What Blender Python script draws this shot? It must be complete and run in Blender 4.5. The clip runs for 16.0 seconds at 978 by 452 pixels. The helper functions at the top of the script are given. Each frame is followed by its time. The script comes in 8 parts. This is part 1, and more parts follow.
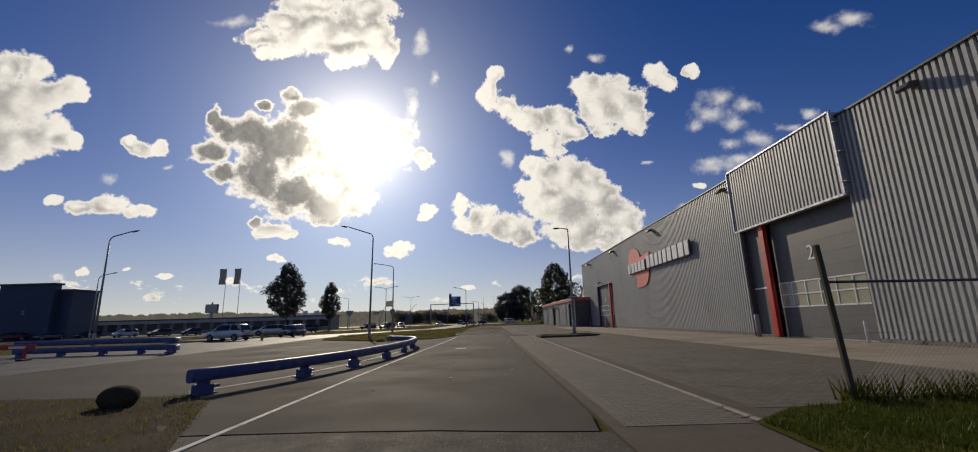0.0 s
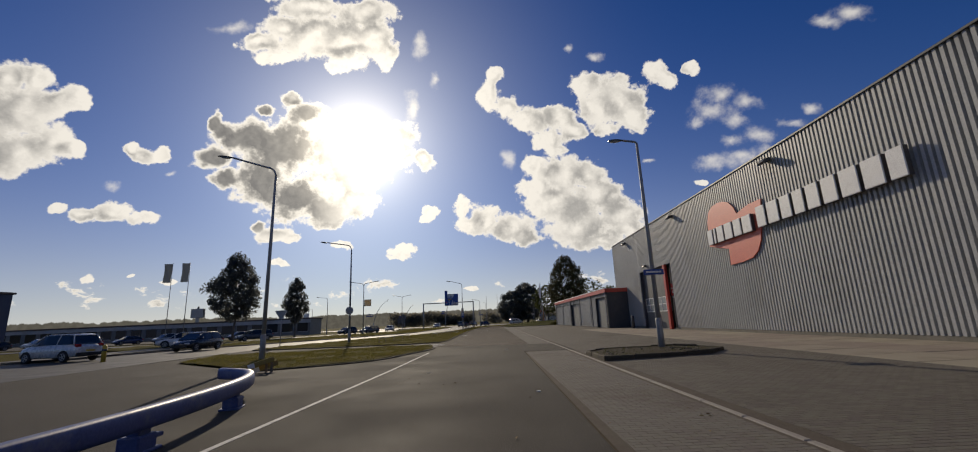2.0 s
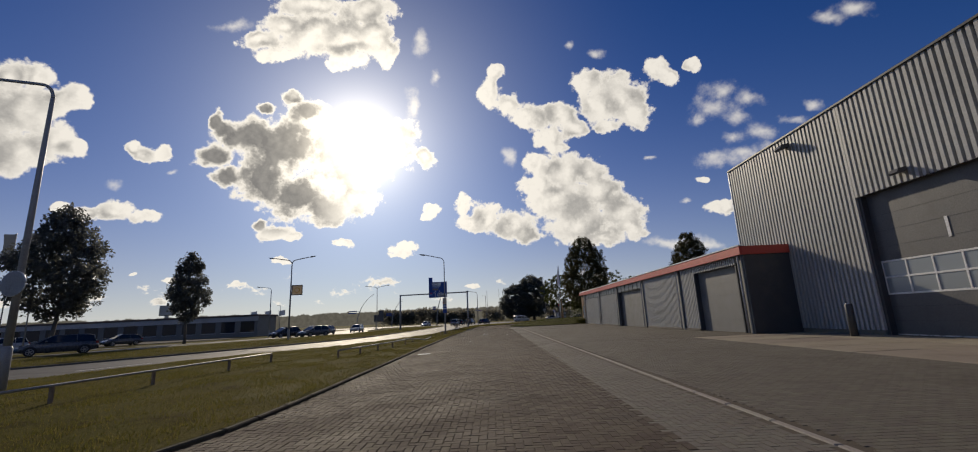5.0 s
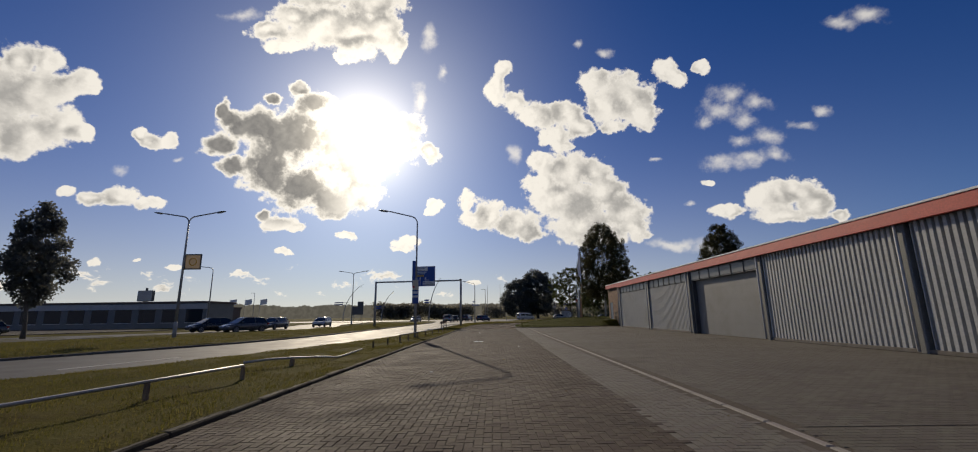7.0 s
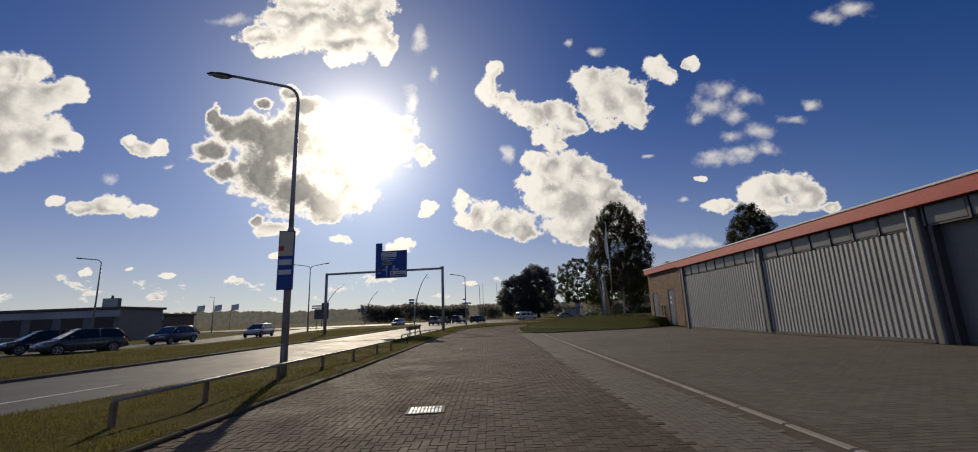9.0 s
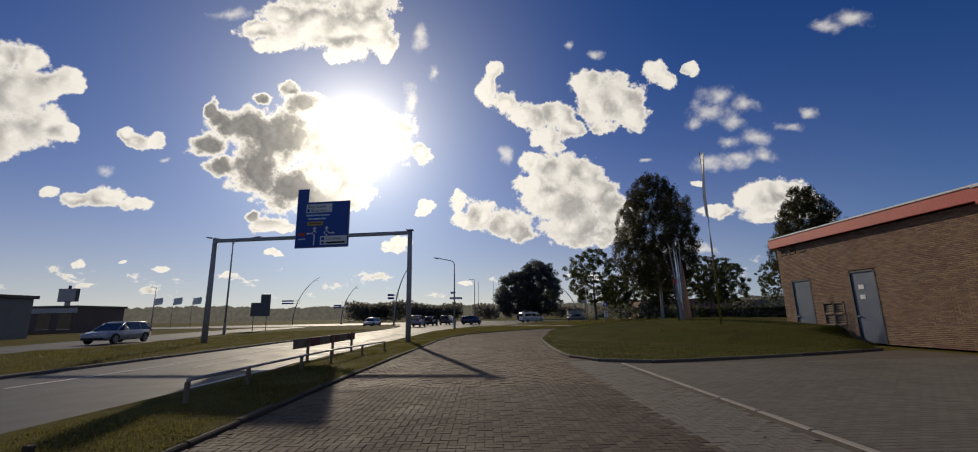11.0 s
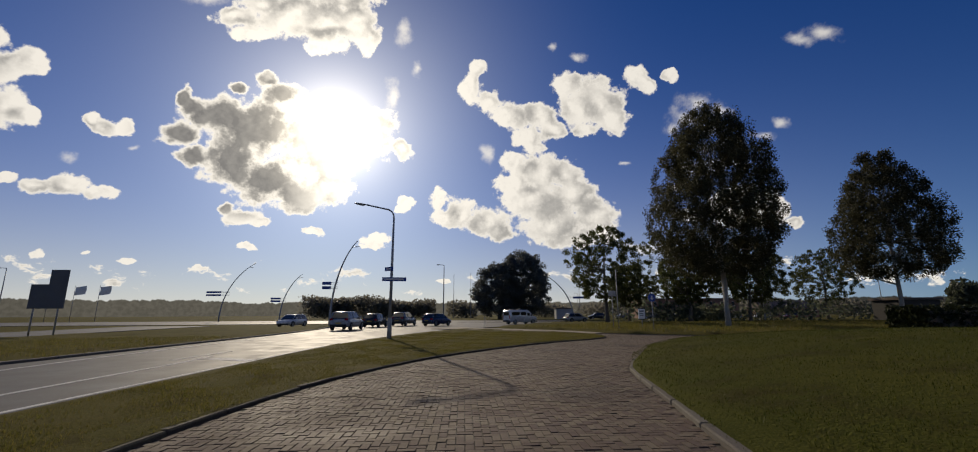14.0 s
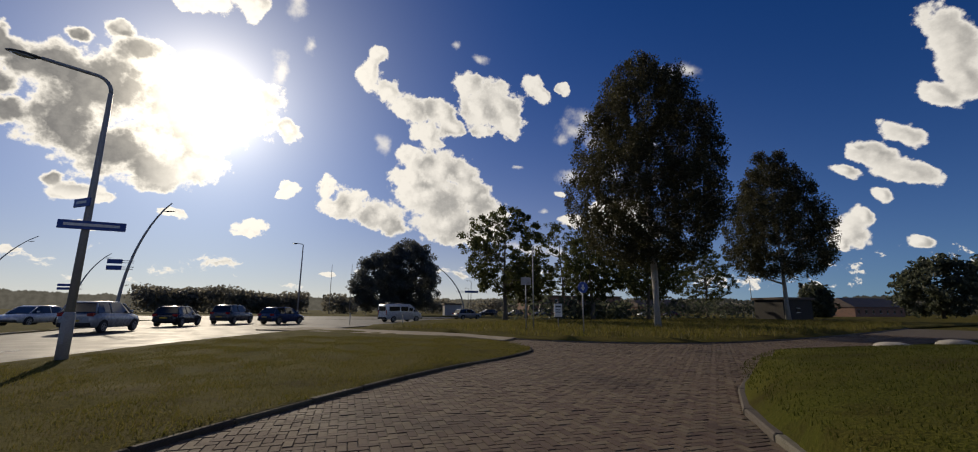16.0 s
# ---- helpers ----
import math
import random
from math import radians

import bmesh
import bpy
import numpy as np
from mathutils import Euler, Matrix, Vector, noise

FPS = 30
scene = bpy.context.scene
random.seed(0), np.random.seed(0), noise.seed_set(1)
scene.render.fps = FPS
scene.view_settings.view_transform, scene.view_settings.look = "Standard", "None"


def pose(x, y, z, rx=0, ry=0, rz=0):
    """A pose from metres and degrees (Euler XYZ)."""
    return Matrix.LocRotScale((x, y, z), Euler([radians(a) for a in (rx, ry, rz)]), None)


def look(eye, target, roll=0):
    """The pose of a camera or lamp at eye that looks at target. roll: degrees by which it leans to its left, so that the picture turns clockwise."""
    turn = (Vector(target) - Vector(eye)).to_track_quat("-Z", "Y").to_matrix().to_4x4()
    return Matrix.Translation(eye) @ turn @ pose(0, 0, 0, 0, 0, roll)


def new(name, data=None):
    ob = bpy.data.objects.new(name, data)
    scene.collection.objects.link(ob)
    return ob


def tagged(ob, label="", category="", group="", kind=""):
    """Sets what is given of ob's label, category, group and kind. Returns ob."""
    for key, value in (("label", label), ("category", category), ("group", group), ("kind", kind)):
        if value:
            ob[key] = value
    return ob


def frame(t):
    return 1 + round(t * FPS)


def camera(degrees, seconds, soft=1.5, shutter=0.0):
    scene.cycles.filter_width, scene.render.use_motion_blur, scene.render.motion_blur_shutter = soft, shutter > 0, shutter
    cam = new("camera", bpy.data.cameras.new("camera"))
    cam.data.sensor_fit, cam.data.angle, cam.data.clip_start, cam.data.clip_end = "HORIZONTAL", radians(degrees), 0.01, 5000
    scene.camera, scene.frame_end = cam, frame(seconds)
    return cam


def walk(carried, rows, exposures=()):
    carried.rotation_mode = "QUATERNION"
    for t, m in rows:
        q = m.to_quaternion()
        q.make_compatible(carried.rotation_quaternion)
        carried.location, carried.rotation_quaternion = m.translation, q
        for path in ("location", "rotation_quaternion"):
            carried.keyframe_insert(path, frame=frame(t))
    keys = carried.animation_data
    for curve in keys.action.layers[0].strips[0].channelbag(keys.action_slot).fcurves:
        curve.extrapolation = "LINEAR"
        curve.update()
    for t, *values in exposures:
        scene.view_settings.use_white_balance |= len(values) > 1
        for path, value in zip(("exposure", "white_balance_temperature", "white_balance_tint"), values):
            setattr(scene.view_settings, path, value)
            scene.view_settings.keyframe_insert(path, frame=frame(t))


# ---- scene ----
cam = camera(97.1, 16.0, soft=1.05)
PATH = [
    (0, (0.000, 0.000, 1.338), (0.066, 9.769, 3.475), -1.61),
    (0.5, (0.134, 4.633, 1.304), (0.226, 14.430, 3.310), -1.66),
    (1, (0.210, 9.181, 1.302), (0.242, 18.911, 3.611), -1.89),
    (1.5, (0.230, 13.675, 1.292), (0.256, 23.435, 3.470), -1.98),
    (2, (0.269, 18.199, 1.356), (0.285, 27.964, 3.512), -2.51),
    (2.5, (0.323, 22.821, 1.401), (0.328, 32.573, 3.611), -3.17),
    (3, (0.337, 27.458, 1.364), (0.309, 37.227, 3.504), -3.30),
    (3.5, (0.220, 32.057, 1.386), (0.178, 41.830, 3.507), -3.10),
    (4, (0.296, 37.069, 1.371), (0.277, 46.842, 3.487), -3.05),
    (4.2, (0.356, 39.042, 1.336), (0.343, 48.814, 3.458), -2.93),
    (6.3, (0.293, 57.284, 1.369), (0.211, 67.069, 3.432), -0.98),
    (6.5, (0.309, 59.075, 1.361), (0.189, 68.852, 3.461), -0.35),
    (7, (0.336, 63.486, 1.331), (0.254, 73.276, 3.366), -0.79),
    (7.5, (0.301, 67.735, 1.363), (0.240, 77.499, 3.522), -1.08),
    (8, (0.361, 71.889, 1.364), (0.323, 81.683, 3.383), -1.75),
    (8.5, (0.419, 76.057, 1.359), (0.407, 85.844, 3.410), -2.07),
    (9, (0.502, 80.275, 1.313), (0.539, 90.064, 3.355), -2.25),
    (9.2, (0.482, 81.918, 1.289), (0.515, 91.717, 3.285), -1.20),
    (11.3, (0.119, 101.634, 1.359), (0.255, 111.415, 3.436), -1.01),
    (11.5, (0.150, 103.312, 1.351), (0.296, 113.089, 3.446), -0.65),
    (12, (0.237, 107.372, 1.375), (0.387, 117.158, 3.426), -0.07),
    (12.5, (0.405, 111.168, 1.336), (0.578, 120.966, 3.333), -0.20),
    (13, (0.512, 114.928, 1.361), (0.699, 124.723, 3.365), -0.19),
    (13.5, (0.641, 118.394, 1.367), (0.941, 128.188, 3.366), -0.09),
    (14, (0.869, 121.620, 1.352), (1.453, 131.398, 3.362), -0.29),
    (14.5, (1.170, 124.799, 1.358), (2.229, 134.546, 3.324), -0.55),
    (15, (1.637, 127.827, 1.355), (3.231, 137.483, 3.407), -0.50),
    (15.5, (2.348, 130.698, 1.328), (4.554, 140.250, 3.297), -0.25),
    (16, (3.215, 133.380, 1.287), (6.215, 142.722, 3.215), 0.29),
]
walk(cam, [(t, look(eye, target, roll)) for t, eye, target, roll in PATH])


# ---- world, sun and exposure ----
SUN_AZ, SUN_EL = radians(-17.2), radians(22.7)
SUN_DIR = Vector((math.sin(SUN_AZ) * math.cos(SUN_EL), math.cos(SUN_AZ) * math.cos(SUN_EL), math.sin(SUN_EL)))

sun = new("sun", bpy.data.lights.new("sun", "SUN"))
sun.data.energy, sun.data.angle, sun.data.color = 2.6, radians(0.6), (1.0, 0.91, 0.77)
sun.matrix_world = look(SUN_DIR * 300, (0, 0, 0))

world = bpy.data.worlds.new("sky")
scene.world = world
world.use_nodes = True
WN, WL = world.node_tree.nodes, world.node_tree.links
WN.clear()


def wmath(op, a, b=None, c=None, clamp=False):
    n = WN.new("ShaderNodeMath")
    n.operation, n.use_clamp = op, clamp
    for i, v in enumerate((a, b, c)):
        if v is None:
            continue
        if isinstance(v, (int, float)):
            n.inputs[i].default_value = v
        else:
            WL.new(v, n.inputs[i])
    return n.outputs[0]


def wvec(op, a, b=None):
    n = WN.new("ShaderNodeVectorMath")
    n.operation = op
    for i, v in enumerate((a, b)):
        if v is None:
            continue
        if isinstance(v, (tuple, list, Vector)):
            n.inputs[i].default_value = v
        else:
            WL.new(v, n.inputs[i])
    return n.outputs["Value"] if op in ("LENGTH", "DOT_PRODUCT") else n.outputs[0]


def wmap(value, a, b, lo=0.0, hi=1.0):
    n = WN.new("ShaderNodeMapRange")
    n.interpolation_type = "SMOOTHSTEP"
    WL.new(value, n.inputs[0])
    for i, v in enumerate((a, b, lo, hi)):
        n.inputs[i + 1].default_value = v
    return n.outputs[0]


def wmix(fac, a, b, blend="MIX"):
    n = WN.new("ShaderNodeMix")
    n.data_type, n.blend_type = "RGBA", blend
    n.clamp_factor = True
    for sock, v in ((n.inputs[0], fac), (n.inputs[6], a), (n.inputs[7], b)):
        if isinstance(v, (int, float)):
            sock.default_value = v
        elif isinstance(v, tuple):
            sock.default_value = (*v, 1.0)
        else:
            WL.new(v, sock)
    return n.outputs[2]


def wnoise(vec, scale, detail=6, rough=0.55):
    n = WN.new("ShaderNodeTexNoise")
    n.inputs["Scale"].default_value, n.inputs["Detail"].default_value, n.inputs["Roughness"].default_value = scale, detail, rough
    WL.new(vec, n.inputs["Vector"])
    return n


coord = WN.new("ShaderNodeTexCoord").outputs["Generated"]
split = WN.new("ShaderNodeSeparateXYZ")
WL.new(coord, split.inputs[0])
depth = wmath("MAXIMUM", split.outputs[1], 0.03)
join = WN.new("ShaderNodeCombineXYZ")
WL.new(wmath("DIVIDE", split.outputs[0], depth), join.inputs[0])
WL.new(wmath("DIVIDE", split.outputs[2], depth), join.inputs[1])
swirl = wnoise(coord, 16.0, 4, 0.6)
swirl_off = wvec("MULTIPLY", wvec("SUBTRACT", swirl.outputs["Color"], (0.5, 0.5, 0.5)), (0.06, 0.055, 0.0))
plane = wvec("ADD", join.outputs[0], swirl_off)
SUN_ON_PLANE = (SUN_DIR.x / SUN_DIR.y, SUN_DIR.z / SUN_DIR.y, 0.0)
to_sun = wvec("NORMALIZE", wvec("SUBTRACT", SUN_ON_PLANE, plane))
plane_sun = wvec("ADD", plane, wvec("MULTIPLY", to_sun, (0.045, 0.045, 0.0)))
merged = {}


def add_blob(layer, at_, blob, soft_k=0.4):
    """Joins one round field to those of its layer."""
    u, v, a, b = blob
    fld = wvec("LENGTH", wvec("MULTIPLY", wvec("SUBTRACT", at_, (u, v, 0.0)), (1 / a, 1 / b, 0.0)))
    merged[layer] = wmath("SMOOTH_MIN", merged[layer], fld, soft_k) if layer in merged else fld


def cloud(*blobs):
    """One cloud: blobs of (across, up, half width, half height) on a plane one unit ahead."""
    for blob in blobs:
        add_blob("here", plane, blob)
        add_blob("sunward", plane_sun, blob)


def wisp(*blobs):
    """Thin torn cloud."""
    for blob in blobs:
        add_blob("wisp", plane, blob, 0.5)


cloud((-1.218, 0.667, 0.059, 0.054), (-1.145, 0.664, 0.049, 0.047), (-1.176, 0.573, 0.120, 0.087), (-1.069, 0.594, 0.067, 0.046), (-1.024, 0.586, 0.035, 0.028), (-1.163, 0.459, 0.097, 0.067), (-1.077, 0.484, 0.071, 0.060), (-1.021, 0.465, 0.041, 0.030), (-1.301, 0.560, 0.144, 0.156))
cloud((-0.880, 0.458, 0.022, 0.023), (-0.847, 0.440, 0.044, 0.023), (-0.800, 0.442, 0.028, 0.021))
cloud((-1.037, 0.310, 0.027, 0.014), (-0.974, 0.295, 0.039, 0.020), (-0.899, 0.295, 0.068, 0.031), (-0.825, 0.274, 0.042, 0.020))
cloud((-0.671, 0.517, 0.025, 0.027), (-0.650, 0.496, 0.031, 0.030), (-0.555, 0.543, 0.028, 0.017), (-0.486, 0.571, 0.032, 0.024), (-0.445, 0.538, 0.057, 0.038), (-0.589, 0.470, 0.097, 0.057), (-0.502, 0.445, 0.116, 0.086))
cloud((-0.670, 0.420, 0.053, 0.036), (-0.639, 0.367, 0.043, 0.029), (-0.550, 0.361, 0.076, 0.067), (-0.471, 0.315, 0.100, 0.069), (-0.379, 0.269, 0.075, 0.046), (-0.312, 0.289, 0.060, 0.040), (-0.338, 0.414, 0.123, 0.114), (-0.216, 0.434, 0.062, 0.074), (-0.151, 0.393, 0.025, 0.029))
cloud((-0.511, 0.225, 0.054, 0.024), (-0.554, 0.245, 0.021, 0.015), (-0.468, 0.212, 0.024, 0.014))
cloud((-0.577, 0.735, 0.069, 0.033), (-0.523, 0.785, 0.056, 0.041), (-0.447, 0.752, 0.090, 0.074), (-0.355, 0.740, 0.082, 0.078), (-0.283, 0.745, 0.066, 0.074), (-0.246, 0.685, 0.032, 0.047), (-0.301, 0.817, 0.100, 0.049), (-0.451, 0.838, 0.100, 0.046), (-0.534, 0.693, 0.059, 0.025), (-0.346, 0.667, 0.074, 0.029), (-0.507, 0.932, 0.204, 0.067))
cloud((0.036, 0.616, 0.032, 0.028), (0.014, 0.559, 0.041, 0.055), (0.063, 0.523, 0.044, 0.034), (0.111, 0.486, 0.053, 0.040), (0.186, 0.489, 0.053, 0.044), (0.155, 0.431, 0.052, 0.033), (0.215, 0.451, 0.043, 0.030), (0.172, 0.397, 0.037, 0.019))
cloud((0.267, 0.579, 0.051, 0.038), (0.288, 0.514, 0.059, 0.058), (0.350, 0.537, 0.075, 0.072), (0.376, 0.489, 0.053, 0.040), (0.299, 0.455, 0.037, 0.020), (0.449, 0.606, 0.038, 0.035), (0.471, 0.577, 0.025, 0.028), (0.538, 0.615, 0.027, 0.021))
cloud((0.669, 0.267, 0.071, 0.046), (0.737, 0.277, 0.065, 0.043), (0.768, 0.251, 0.059, 0.037), (0.625, 0.269, 0.036, 0.025), (0.692, 0.226, 0.091, 0.024), (0.546, 0.238, 0.041, 0.021), (0.822, 0.224, 0.023, 0.018), (0.523, 0.307, 0.021, 0.011))
cloud((-0.062, 0.267, 0.030, 0.031), (-0.009, 0.240, 0.045, 0.040), (0.055, 0.217, 0.065, 0.042), (-0.044, 0.226, 0.036, 0.024), (0.123, 0.360, 0.042, 0.032), (0.187, 0.342, 0.060, 0.048), (0.248, 0.333, 0.051, 0.038), (0.114, 0.307, 0.042, 0.038))
cloud((0.162, 0.271, 0.075, 0.059), (0.265, 0.282, 0.069, 0.053), (0.215, 0.217, 0.091, 0.057), (0.320, 0.237, 0.062, 0.046), (0.334, 0.197, 0.050, 0.033), (0.263, 0.173, 0.061, 0.021), (0.081, 0.191, 0.050, 0.021))
cloud((-0.353, 0.184, 0.029, 0.012), (-0.196, 0.172, 0.044, 0.016), (-0.211, 0.161, 0.029, 0.010), (-0.140, 0.257, 0.021, 0.020), (-0.149, 0.241, 0.015, 0.012))
cloud((-0.491, 0.150, 0.026, 0.009), (-0.582, 0.104, 0.022, 0.009), (-0.748, 0.126, 0.025, 0.009), (-0.935, 0.137, 0.018, 0.013), (-0.840, 0.140, 0.013, 0.006), (-0.048, 0.068, 0.011, 0.007))
wisp((0.605, 0.537, 0.047, 0.031), (0.580, 0.494, 0.053, 0.034), (0.660, 0.508, 0.034, 0.025), (0.532, 0.462, 0.031, 0.020), (0.625, 0.465, 0.040, 0.022))
wisp((0.614, 0.413, 0.031, 0.018), (0.684, 0.426, 0.040, 0.023), (0.763, 0.453, 0.046, 0.015), (0.821, 0.491, 0.025, 0.017), (0.560, 0.359, 0.054, 0.021), (0.625, 0.367, 0.045, 0.022), (0.687, 0.374, 0.036, 0.021))
wisp((0.914, 0.732, 0.039, 0.020), (0.980, 0.755, 0.055, 0.024), (0.298, 0.659, 0.021, 0.013), (0.227, 0.683, 0.013, 0.014), (0.057, 0.385, 0.017, 0.029), (-0.660, 0.787, 0.056, 0.019), (-0.908, 0.358, 0.023, 0.011), (-0.779, 0.392, 0.017, 0.008), (0.430, 0.161, 0.067, 0.013), (0.515, 0.146, 0.058, 0.012), (0.402, 0.369, 0.018, 0.006), (0.468, 0.256, 0.012, 0.006))
wisp((-0.185, 0.533, 0.019, 0.051), (-0.159, 0.718, 0.023, 0.048), (-0.121, 0.608, 0.016, 0.028))
cloud((2.474, 1.194, 0.260, 0.182), (2.481, 1.014, 0.186, 0.126), (2.274, 0.891, 0.192, 0.065), (2.001, 0.676, 0.170, 0.053), (1.801, 0.576, 0.172, 0.055), (1.996, 0.525, 0.222, 0.056), (1.635, 0.486, 0.080, 0.028), (1.691, 0.593, 0.040, 0.015))
cloud((1.619, 0.273, 0.105, 0.061), (1.695, 0.333, 0.070, 0.041), (1.550, 0.231, 0.065, 0.030), (1.990, 0.254, 0.100, 0.023), (1.813, 0.423, 0.068, 0.029))


def billows(vec):
    """Heaped cloud relief: rounded cells with finer ones on them."""
    cell = WN.new("ShaderNodeTexVoronoi")
    cell.feature = "SMOOTH_F1"
    cell.inputs["Scale"].default_value, cell.inputs["Smoothness"].default_value = 40.0, 0.45
    cell.inputs["Detail"].default_value, cell.inputs["Roughness"].default_value = 4.0, 0.6
    WL.new(vec, cell.inputs["Vector"])
    grain = wmath("MULTIPLY", wmath("SUBTRACT", wnoise(vec, 22.0, 11, 0.64).outputs[0], 0.5), 1.8)
    return wmath("ADD", grain, wmath("MULTIPLY", wmath("SUBTRACT", 0.36, cell.outputs["Distance"]), 0.6))


relief = billows(coord)
sunward = wvec("ADD", coord, wvec("MULTIPLY", wvec("NORMALIZE", wvec("SUBTRACT", SUN_DIR, coord)), (0.009, 0.009, 0.009)))
relief_sun = billows(sunward)
heap = wmath("MULTIPLY", wmath("SUBTRACT", 1.24, merged["here"]), 1.35)
heap_sun = wmath("MULTIPLY", wmath("SUBTRACT", 1.24, merged["sunward"]), 1.35)
density = wmath("ADD", heap, wmath("MULTIPLY", relief, 0.75))
# rows of small puffs low over the horizon
low_plane = wvec("MULTIPLY", plane, (1.0, 2.0, 0.0))
low_puffs = wmath("SUBTRACT", wmath("MULTIPLY", wnoise(low_plane, 9.0, 9, 0.62).outputs[0], 5.0), 2.85)
low_band = wmath("MULTIPLY", wmap(split.outputs[2], 0.015, 0.05), wmap(split.outputs[2], 0.17, 0.08))
density = wmath("MAXIMUM", density, wmath("SUBTRACT", wmath("MULTIPLY", wmath("ADD", low_puffs, 1.0), low_band), 1.0))
# behind the walk the sky goes on with the same broken clouds
behind = wmath("SUBTRACT", wmath("MULTIPLY", wnoise(coord, 3.2, 8, 0.6).outputs[0], 4.0), 2.25)
ahead = wmap(split.outputs[1], 0.12, 0.3)
density = wmath("ADD", wmath("MULTIPLY", density, ahead), wmath("MULTIPLY", behind, wmath("SUBTRACT", 1.0, ahead)))
torn = wmath("ADD", wmath("SUBTRACT", 1.1, merged["wisp"]), wmath("MULTIPLY", wmath("SUBTRACT", wnoise(coord, 20.0, 8, 0.65).outputs[0], 0.5), 2.6))
thin_cover = wmath("MULTIPLY", wmap(torn, -0.1, 1.3, 0.0, 0.72), ahead)
cover = wmath("MAXIMUM", wmap(density, -0.03, 0.3), thin_cover)
light_side = wmath("SUBTRACT", relief, relief_sun)
shade = wnoise(coord, 10.0, 6, 0.6).outputs[0]
lee = wmath("ADD", wmath("SUBTRACT", heap_sun, heap), wmath("MULTIPLY", wmath("SUBTRACT", shade, 0.5), 1.3))
# the heavy cloud beside the sun is grey right through
across = WN.new("ShaderNodeSeparateXYZ")
WL.new(plane, across.inputs[0])
heavy = wmath("MULTIPLY", wmath("MULTIPLY", wmap(across.outputs[0], -0.28, -0.44), wmap(across.outputs[0], -0.82, -0.72)), wmath("MULTIPLY", wmap(across.outputs[1], 0.62, 0.54), wmap(across.outputs[1], 0.2, 0.26)))
deep = wmath("ADD", wmap(lee, -0.85, 0.6), wmath("MULTIPLY", light_side, -0.5))
deep = wmath("MAXIMUM", deep, wmath("MULTIPLY", heavy, wmath("ADD", wmap(heap, 0.1, 0.8, 0.0, 0.95), wmath("MULTIPLY", light_side, -0.15))))
thick = wmath("MULTIPLY", wmath("MULTIPLY", wmath("MAXIMUM", deep, 0.0), wmap(density, 0.12, 0.75)), 1.0, clamp=True)
sky = WN.new("ShaderNodeTexSky")
sky.sky_type, sky.sun_disc = "NISHITA", False
sky.sun_elevation, sky.sun_rotation = SUN_EL, SUN_AZ
sky.air_density, sky.dust_density, sky.ozone_density = 1.0, 0.25, 3.0
SKY_STRENGTH = 0.038
blue = wmix(1.0, sky.outputs[0], (0.0, 0.54 * SKY_STRENGTH, 1.48 * SKY_STRENGTH), "MULTIPLY")
toward = wvec("DOT_PRODUCT", coord, SUN_DIR)
# sunlight scattered forward by the thin cloud in front of the sun
aureole = wmath("POWER", wmath("MAXIMUM", toward, 0.0), 85.0)
core = wmath("POWER", wmath("MAXIMUM", toward, 0.0), 330.0)
dull = wmix(heavy, (0.38, 0.385, 0.39), (0.17, 0.174, 0.182))
lit = wmix(thick, (0.82, 0.82, 0.81), dull)
lit = wmix(wmath("MULTIPLY", core, 1.0, clamp=True), lit, (1.1, 1.06, 1.0))
shadowed = wmath("SUBTRACT", 1.0, wmath("MULTIPLY", wmath("MULTIPLY", cover, thick), 0.8))
low_air = wmath("POWER", 2.718, wmath("MULTIPLY", wmath("MAXIMUM", split.outputs[2], 0.0), -7.0))
blue = wmix(wmath("MULTIPLY", wmath("MULTIPLY", low_air, 0.95), wmap(toward, 0.1, 0.9, 0.42, 1.0)), blue, wmix(wmap(toward, 0.3, 0.92), (0.36, 0.47, 0.64), (0.68, 0.67, 0.65)))
air = wmix(wmath("MULTIPLY", cover, 0.97), blue, lit)
rays = WN.new("ShaderNodeMix")
rays.data_type, rays.blend_type = "RGBA", "ADD"
rays.inputs[0].default_value = 1.0
WL.new(air, rays.inputs[6])
broad = wmath("POWER", wmath("MAXIMUM", toward, 0.0), 15.0)
halo = wmath("POWER", wmath("MAXIMUM", toward, 0.0), 30.0)
glow = wmath("ADD", wmath("MULTIPLY", wmath("ADD", wmath("MULTIPLY", aureole, 0.45), wmath("MULTIPLY", broad, 0.19)), shadowed), wmath("ADD", wmath("MULTIPLY", core, 1.0), wmath("MULTIPLY", wmath("MULTIPLY", halo, 0.17), shadowed)))
glow_rgb = WN.new("ShaderNodeVectorMath")
glow_rgb.operation = "MULTIPLY"
glow_rgb.inputs[1].default_value = (1.0, 0.93, 0.78)
WL.new(glow, glow_rgb.inputs[0])
WL.new(glow_rgb.outputs[0], rays.inputs[7])
